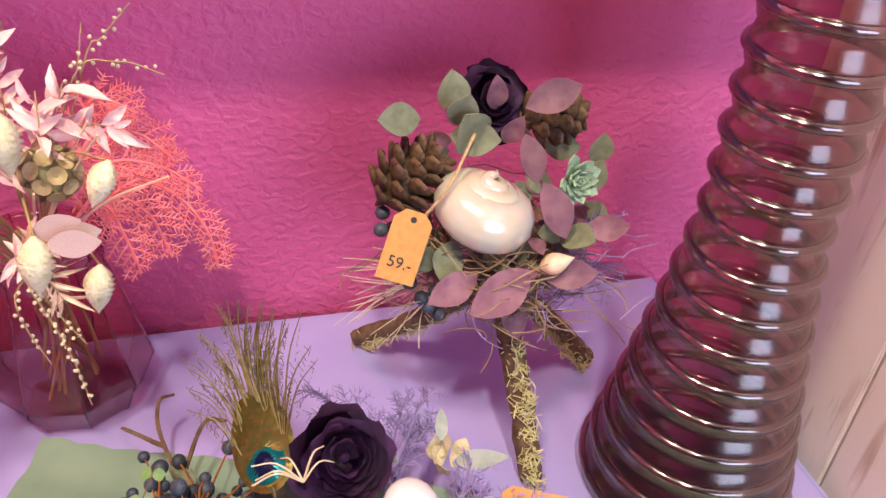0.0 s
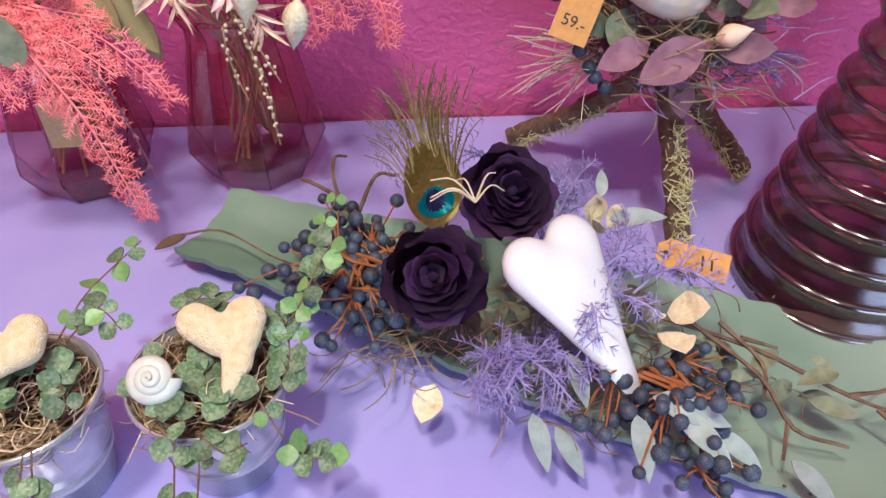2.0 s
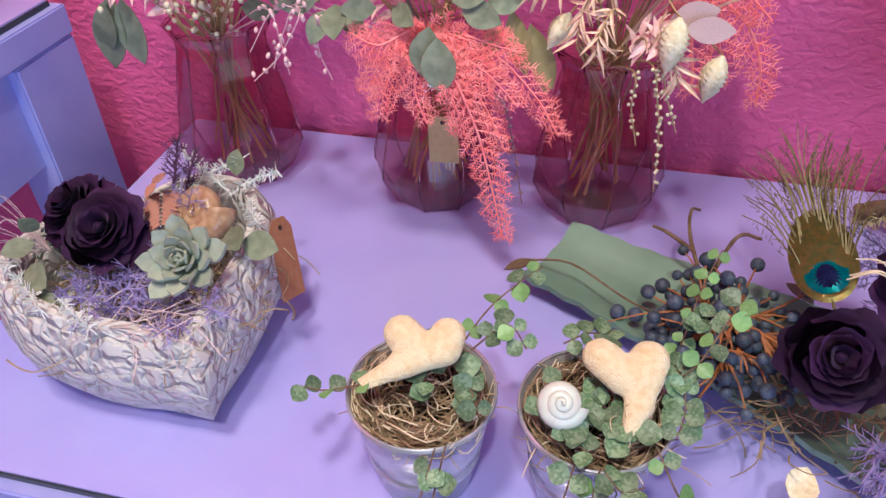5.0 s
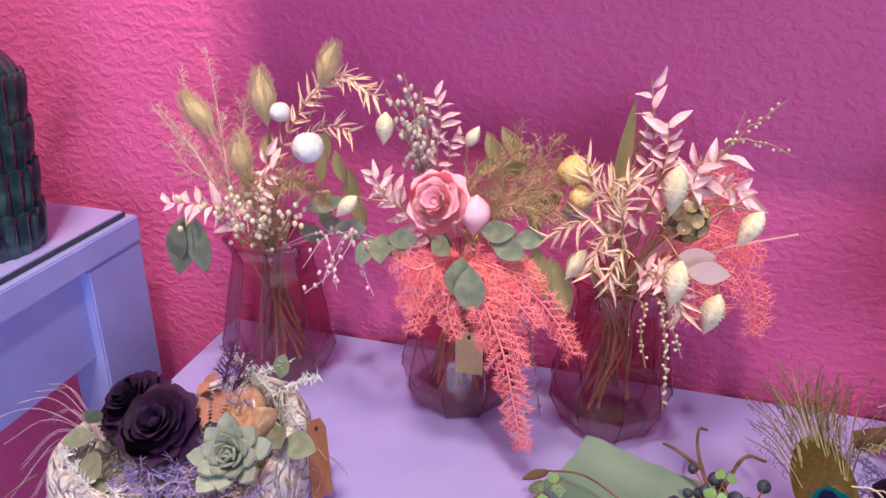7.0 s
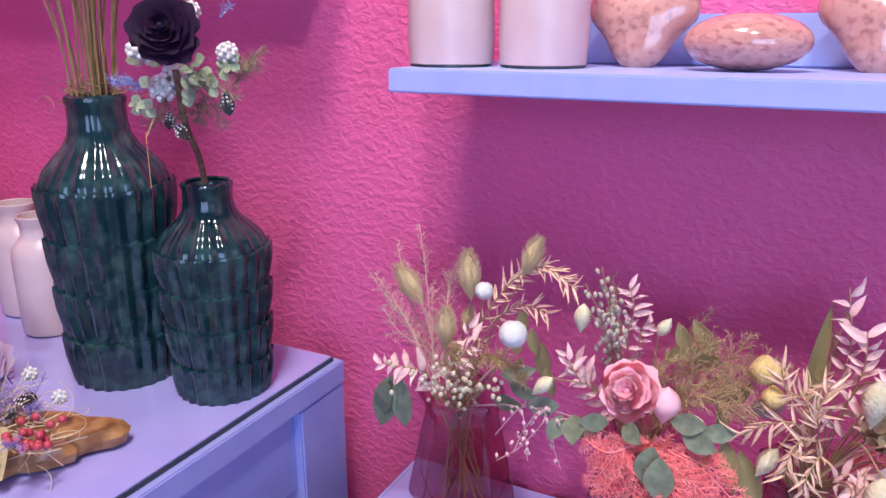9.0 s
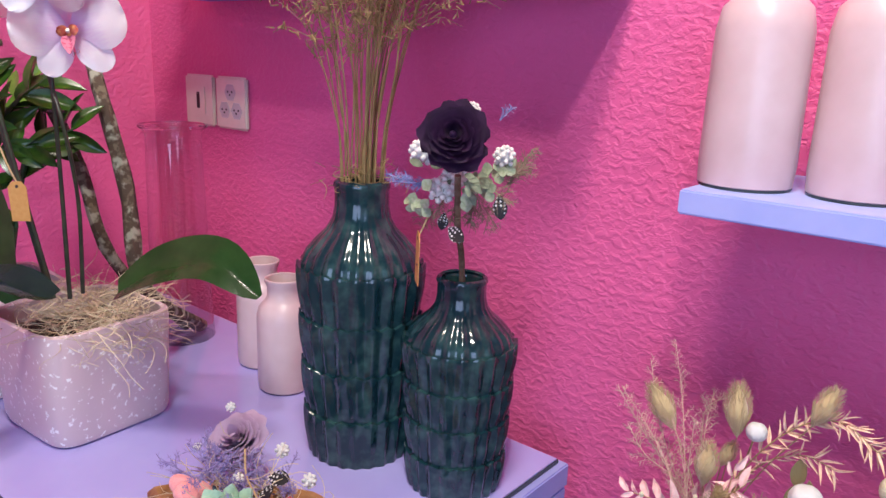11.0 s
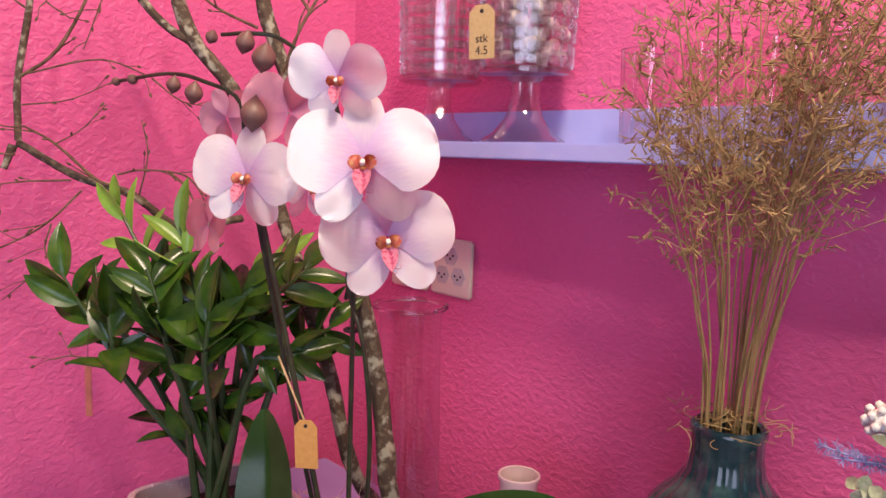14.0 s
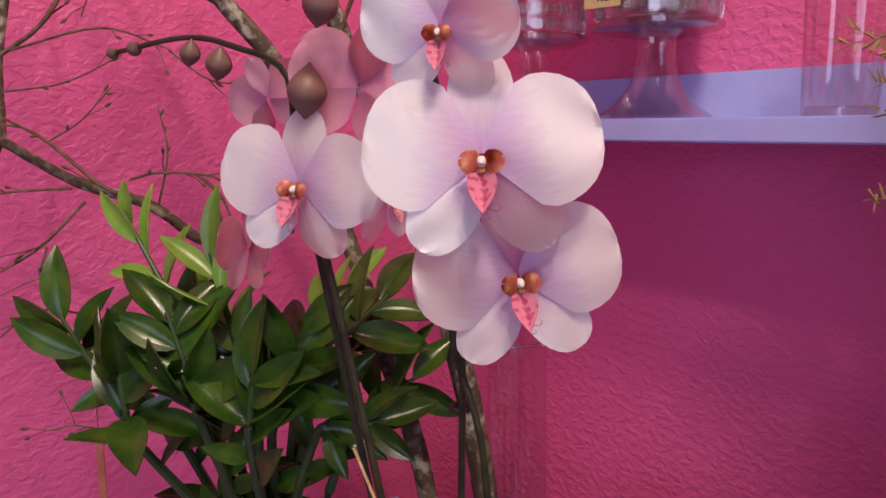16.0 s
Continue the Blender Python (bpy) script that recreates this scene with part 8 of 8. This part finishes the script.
hy = shared("hydr", "hydrangea_petal", lambda: blade(0.85, 6, 0.12, -0.1, 0.55, thick=0.03), mat("pale_green_hydrangea", (0.27, 0.34, 0.18), 0.6, var=(0.42, 0.46, 0.30), scale=4, rnd=0.2))
for c in ((-0.838, -0.231, 1.182), (-0.835, -0.213, 1.189), (-0.830, -0.206, 1.195), (-0.843, -0.244, 1.179), (-0.894, -0.263, 1.158), (-0.880, -0.264, 1.156), (-0.831, -0.234, 1.175)):
    for k in range(4):
        put("hydrangea_petal", hy, pk, axes(c, Vector((math.cos(k * 1.57 + c[0] * 90), 0.3 * math.sin(k), math.sin(k * 1.57 + c[0] * 90))), (0.5, -0.8, 0.2), 0.011))
M_BLUEFEATHER = mat("dusty_blue_feather", (0.22, 0.23, 0.46), 0.8, var=(0.32, 0.33, 0.58), scale=100)
for p, e in (((-0.873, -0.253, 1.172), (-0.921, -0.268, 1.182)), ((-0.874, -0.252, 1.177), (-0.909, -0.272, 1.177)), ((-0.847, -0.198, 1.234), (-0.840, -0.189, 1.245))):
    bm = bmesh.new()
    fern(bm, arc([p, Vector(p).lerp(Vector(e), 0.5), e], 4), 0.008, rw, 0.0018, 0.005, 0, 0.0005)
    grown("blue_feather", bm, M_BLUEFEATHER, pk, "dusty blue-violet feather")
M_BROWNFEATHER = mat("soft_brown_feather", (0.20, 0.15, 0.10), 0.9, var=(0.32, 0.25, 0.17), scale=100)
for p, e in (((-0.851, -0.235, 1.164), (-0.838, -0.242, 1.143)), ((-0.855, -0.238, 1.164), (-0.854, -0.256, 1.146)), ((-0.834, -0.202, 1.174), (-0.831, -0.162, 1.208)), ((-0.832, -0.201, 1.170), (-0.833, -0.182, 1.196)), ((-0.841, -0.226, 1.160), (-0.828, -0.219, 1.140)), ((-0.878, -0.249, 1.153), (-0.883, -0.257, 1.139)), ((-0.845, -0.228, 1.167), (-0.848, -0.237, 1.144)), ((-0.842, -0.237, 1.178), (-0.827, -0.243, 1.153)), ((-0.834, -0.229, 1.179), (-0.817, -0.217, 1.162)), ((-0.858, -0.253, 1.173), (-0.865, -0.264, 1.152)), ((-0.835, -0.214, 1.185), (-0.819, -0.184, 1.189))):
    bm = bmesh.new()
    fern(bm, arc([p, Vector(p).lerp(Vector(e), 0.5), e], 4), 0.014, rw, 0.0016, 0.007, 0, 0.0004)
    grown("brown_feather", bm, M_BROWNFEATHER, pk, "soft brown down feather")


def spotted():
    m = mat("guinea_feather", (0.015, 0.015, 0.018), 0.6)
    nt = m.node_tree
    v, r, t = nt.nodes.new("ShaderNodeTexVoronoi"), nt.nodes.new("ShaderNodeValToRGB"), nt.nodes.new("ShaderNodeTexCoord")
    v.inputs["Scale"].default_value, v.inputs["Randomness"].default_value = 7, 0.3
    nt.links.new(t.outputs["Object"], v.inputs["Vector"])
    nt.links.new(v.outputs["Distance"], r.inputs[0])
    r.color_ramp.elements[0].position, r.color_ramp.elements[0].color = 0.28, (0.8, 0.8, 0.78, 1)
    r.color_ramp.elements[1].position, r.color_ramp.elements[1].color = 0.36, (0.015, 0.015, 0.018, 1)
    nt.links.new(r.outputs[0], nt.nodes["Principled BSDF"].inputs["Base Color"])
    return m


sp = shared("guinea", "spotted_feather", lambda: blade(0.55, 8, 0.05, -0.1, 0.55, thick=0.02), spotted())
for k in range(22):
    a = rw.uniform(2.6, 6.9)
    c = Vector((-0.842, -0.262, 1.188)) + Vector((rw.uniform(0.012, 0.034) * math.cos(a), rw.uniform(-0.016, 0.008), rw.uniform(0.006, 0.024) * math.sin(a) + 0.004))
    put("posy_leaf", EUCL if k % 4 else hy, pk, axes(c, Vector((math.cos(a), -0.3, math.sin(a))), (0.4, -0.8, 0.4), rw.uniform(0.010, 0.017)))
for c, d, s in (((-0.826, -0.222, 1.172), (0.15, 0, -1), 0.024), ((-0.851, -0.261, 1.143), (0.9, -0.3, -0.3), 0.024), ((-0.858, -0.258, 1.155), (-0.2, 0, -1), 0.018), ((-0.844, -0.261, 1.145), (0.4, 0, -0.9), 0.016)):
    put("spotted_feather", sp, pk, axes(c, d, (0.6, -0.8, 0.1), s), "black and white spotted feather")
cord(pk, [(-0.874, -0.258, 1.156), (-0.876, -0.264, 1.142), (-0.878, -0.268, 1.133)], 0.0008)
tag_card(pk, (-0.879, -0.268, 1.135), (-0.02, 0.0, -1), (-0.65, -0.75, 0.0), 0.022, 0.048, M_KRAFT, "kraft tag hanging from a posy", bars=1)

# ---- posy on a piece of wood ----
wd = thing("driftwood_posy", "olive-wood slab with lilac rose, succulent, berries and fibre", "arrangement", (-0.965, -0.40, T2))
M_WOOD = mat("oiled_olive_wood", (0.30, 0.13, 0.03), 0.4, var=(0.18, 0.07, 0.018), scale=22, var2=(0.44, 0.24, 0.09), scale2=60, coat=0.3, bump=0.3, bscale=60, dist=0.003)
rwd = random.Random(51)
bm = lathe([(0.055, 0.0), (0.068, 0.004), (0.072, 0.014), (0.066, 0.022), (0.045, 0.018), (0.001, 0.015)], 40, lambda a, i: (1 + 0.16 * math.sin(3 * a + 0.6) + 0.09 * math.sin(7 * a) + 0.04 * math.sin(13 * a + i)), cap1=True)
for v in bm.verts:
    v.co.x *= 1.35
    v.co.y *= 0.72
o = grown("wood_slab", bm, M_WOOD, wd, "glossy knotty wood slab with a wavy edge")
o.matrix_basis = pose(0, 0, 0, 0, 0, 32)
zt = T2 + 0.018
grown("fibre_bed", wisps(bmesh.new(), rwd, (-0.965, -0.405, zt + 0.012), (0.034, 0.022, 0.008), 240, 0.05, 0.0005, 0.5, 1.4), M_STRAW, wd)
rose(wd, (-1.020, -0.372, 0.918), (0.15, -0.55, 0.75), 0.037, M_PETALLILAC, "dusty lilac preserved rose", seed=8)
succulent(wd, (-0.935, -0.442, 0.898), (0.1, -0.45, 0.9), 0.034, M_SUCC, "mint green succulent rosette", n=34)
pkh = put("pink_felt_heart", shared("pinkfelt", "pink_felt_heart", lambda: heart_solid(0.4, 40, 1.6, 0.3, 6, 1.9), mat("pink_felt", (0.86, 0.30, 0.30), 0.9, var=(0.90, 0.42, 0.40), scale=60, sheen=0.3, bump=0.4, bscale=250, dist=0.001)), wd, Matrix.Translation((-0.995, -0.440, 0.903)) @ pose(0, 0, 0, 30, 0, 160) @ Matrix.Diagonal((0.020, 0.020, 0.022, 1)), "salmon-pink felt heart")
redm = shared("redberry", "red_berry", lambda: ball(1, 1), mat("red_berry", (0.40, 0.03, 0.06), 0.4, var=(0.55, 0.10, 0.12), scale=90))
for k in range(22):
    put("red_berry", redm, wd, Matrix.Translation(Vector((-0.900 + rwd.gauss(0, 0.010), -0.405 + rwd.gauss(0, 0.012), zt + 0.018 + rwd.uniform(0, 0.012)))) @ Matrix.Diagonal((0.0042, 0.0042, 0.0042, 1)))
for k in range(16):
    put("berry", shared("berry", "berry", lambda: ball(1.0, 2, 0.95), M_GRAPE), wd, Matrix.Translation(Vector((-0.965 + rwd.gauss(0, 0.02), -0.425 + rwd.gauss(0, 0.012), zt + 0.016))) @ Matrix.Diagonal((0.0055, 0.0055, 0.0055, 1)))
for c, r in (((-0.925, -0.358, 0.905), 0.008), ((-0.972, -0.402, 0.906), 0.007), ((-1.058, -0.350, 0.930), 0.006), ((-0.972, -0.352, 0.915), 0.008), ((-1.055, -0.375, 0.898), 0.006), ((-1.075, -0.38, 0.89), 0.005)):
    h = put("white_flower", wf, wd, Matrix.Translation(c) @ Matrix.Diagonal((r * 0.7, r * 0.7, r * 0.7, 1)), "white everlasting flower")
    for k in range(20):
        z = 1 - 2 * (k + 0.5) / 20
        v = Vector((math.cos(GA * k) * math.sqrt(1 - z * z), math.sin(GA * k) * math.sqrt(1 - z * z), z))
        o = new("floret", wf)
        o.parent = h
        o.matrix_basis = Matrix.Translation(v * 1.05) @ Matrix.Diagonal((0.34, 0.34, 0.34, 1))
bm = bmesh.new()
for k in range(40):
    p = Vector((-0.985 + rwd.gauss(0, 0.03), -0.40 + rwd.gauss(0, 0.02), zt + 0.022))
    a = rwd.uniform(0, 6.28)
    e = p + Vector((math.cos(a) * 0.035, math.sin(a) * 0.025, rwd.uniform(0.005, 0.03)))
    fern(bm, arc([p, p.lerp(e, 0.5), e], 3), 0.012, rwd, 0.004, 0.006, 0, 0.00045)
grown("lilac_fern", bm, M_FERNLILAC, wd, "feathery blue-lilac fern")
for c, d in (((-0.965, -0.375, 0.900), (0.8, 0.1, 0.2)), ((-0.955, -0.385, 0.898), (0.6, -0.4, 0.2))):
    put("spotted_feather", sp, wd, axes(c, d, (0.1, -0.6, 0.8), 0.028))
cord(wd, [(-0.985, -0.385, 0.925), (-0.955, -0.405, 0.918), (-0.925, -0.415, 0.912), (-0.916, -0.420, 0.906)], 0.0009)
tag_card(wd, (-0.918, -0.418, 0.908), (0.15, -0.45, -0.8), (0.35, -0.75, 0.5), 0.024, 0.042, M_KRAFTPALE, "pale kraft price tag", bars=2)

# loose airy sprigs that stand out of the bouquets
rz = random.Random(77)
bouquets = [o for o in bpy.data.objects if o.name.split(".")[0] == "dried_bouquet"]
bouquets.sort(key=lambda o: o.matrix_world.translation.x)
for i, roots, tips, m in ((0, (-0.643, -0.156, 0.888), ((-0.738, -0.120, 0.982), (-0.705, -0.150, 0.973), (-0.706, -0.079, 1.028), (-0.701, -0.117, 0.992), (-0.658, -0.093, 0.995), (-0.653, -0.152, 0.988)), M_FLUFF),
                          (1, (-0.459, -0.140, 0.905), ((-0.409, -0.058, 0.978), (-0.399, -0.087, 0.959), (-0.381, -0.100, 0.945), (-0.413, -0.115, 0.956), (-0.428, -0.131, 0.955), (-0.499, -0.081, 1.004)), M_OLIVEFLUFF),
                          (2, (-0.320, -0.135, 0.910), ((-0.301, -0.055, 0.998), (-0.312, -0.088, 0.982), (-0.348, -0.129, 0.962)), M_OLIVEFLUFF)):
    for tip in tips:
        bm = bmesh.new()
        a, b = Vector(roots) + jit(rz, 0.008), Vector(tip)
        fern(bm, arc([a, a.lerp(b, 0.55) + Vector((0, 0, 0.012)) + jit(rz, 0.006), b], 5), 0.011, rz, 0.0042, 0.0050, -0.2, 0.0003)
        grown("airy_sprig", bm, m, bouquets[i], "fine airy dried grass sprig")
# tiny cream button buds low in the bunny-tail bouquet
budlet = shared("creambud", "cream_bud", lambda: ball(1, 2), M_SEED)
for k in range(46):
    c = Vector((-0.615, -0.196, 0.921)) + Vector((rz.gauss(0, 0.026), rz.gauss(0, 0.010), rz.gauss(0, 0.008)))
    put("cream_bud", budlet, bouquets[0], Matrix.Translation(c) @ Matrix.Diagonal((0.0022, 0.0022, 0.0026, 1)))
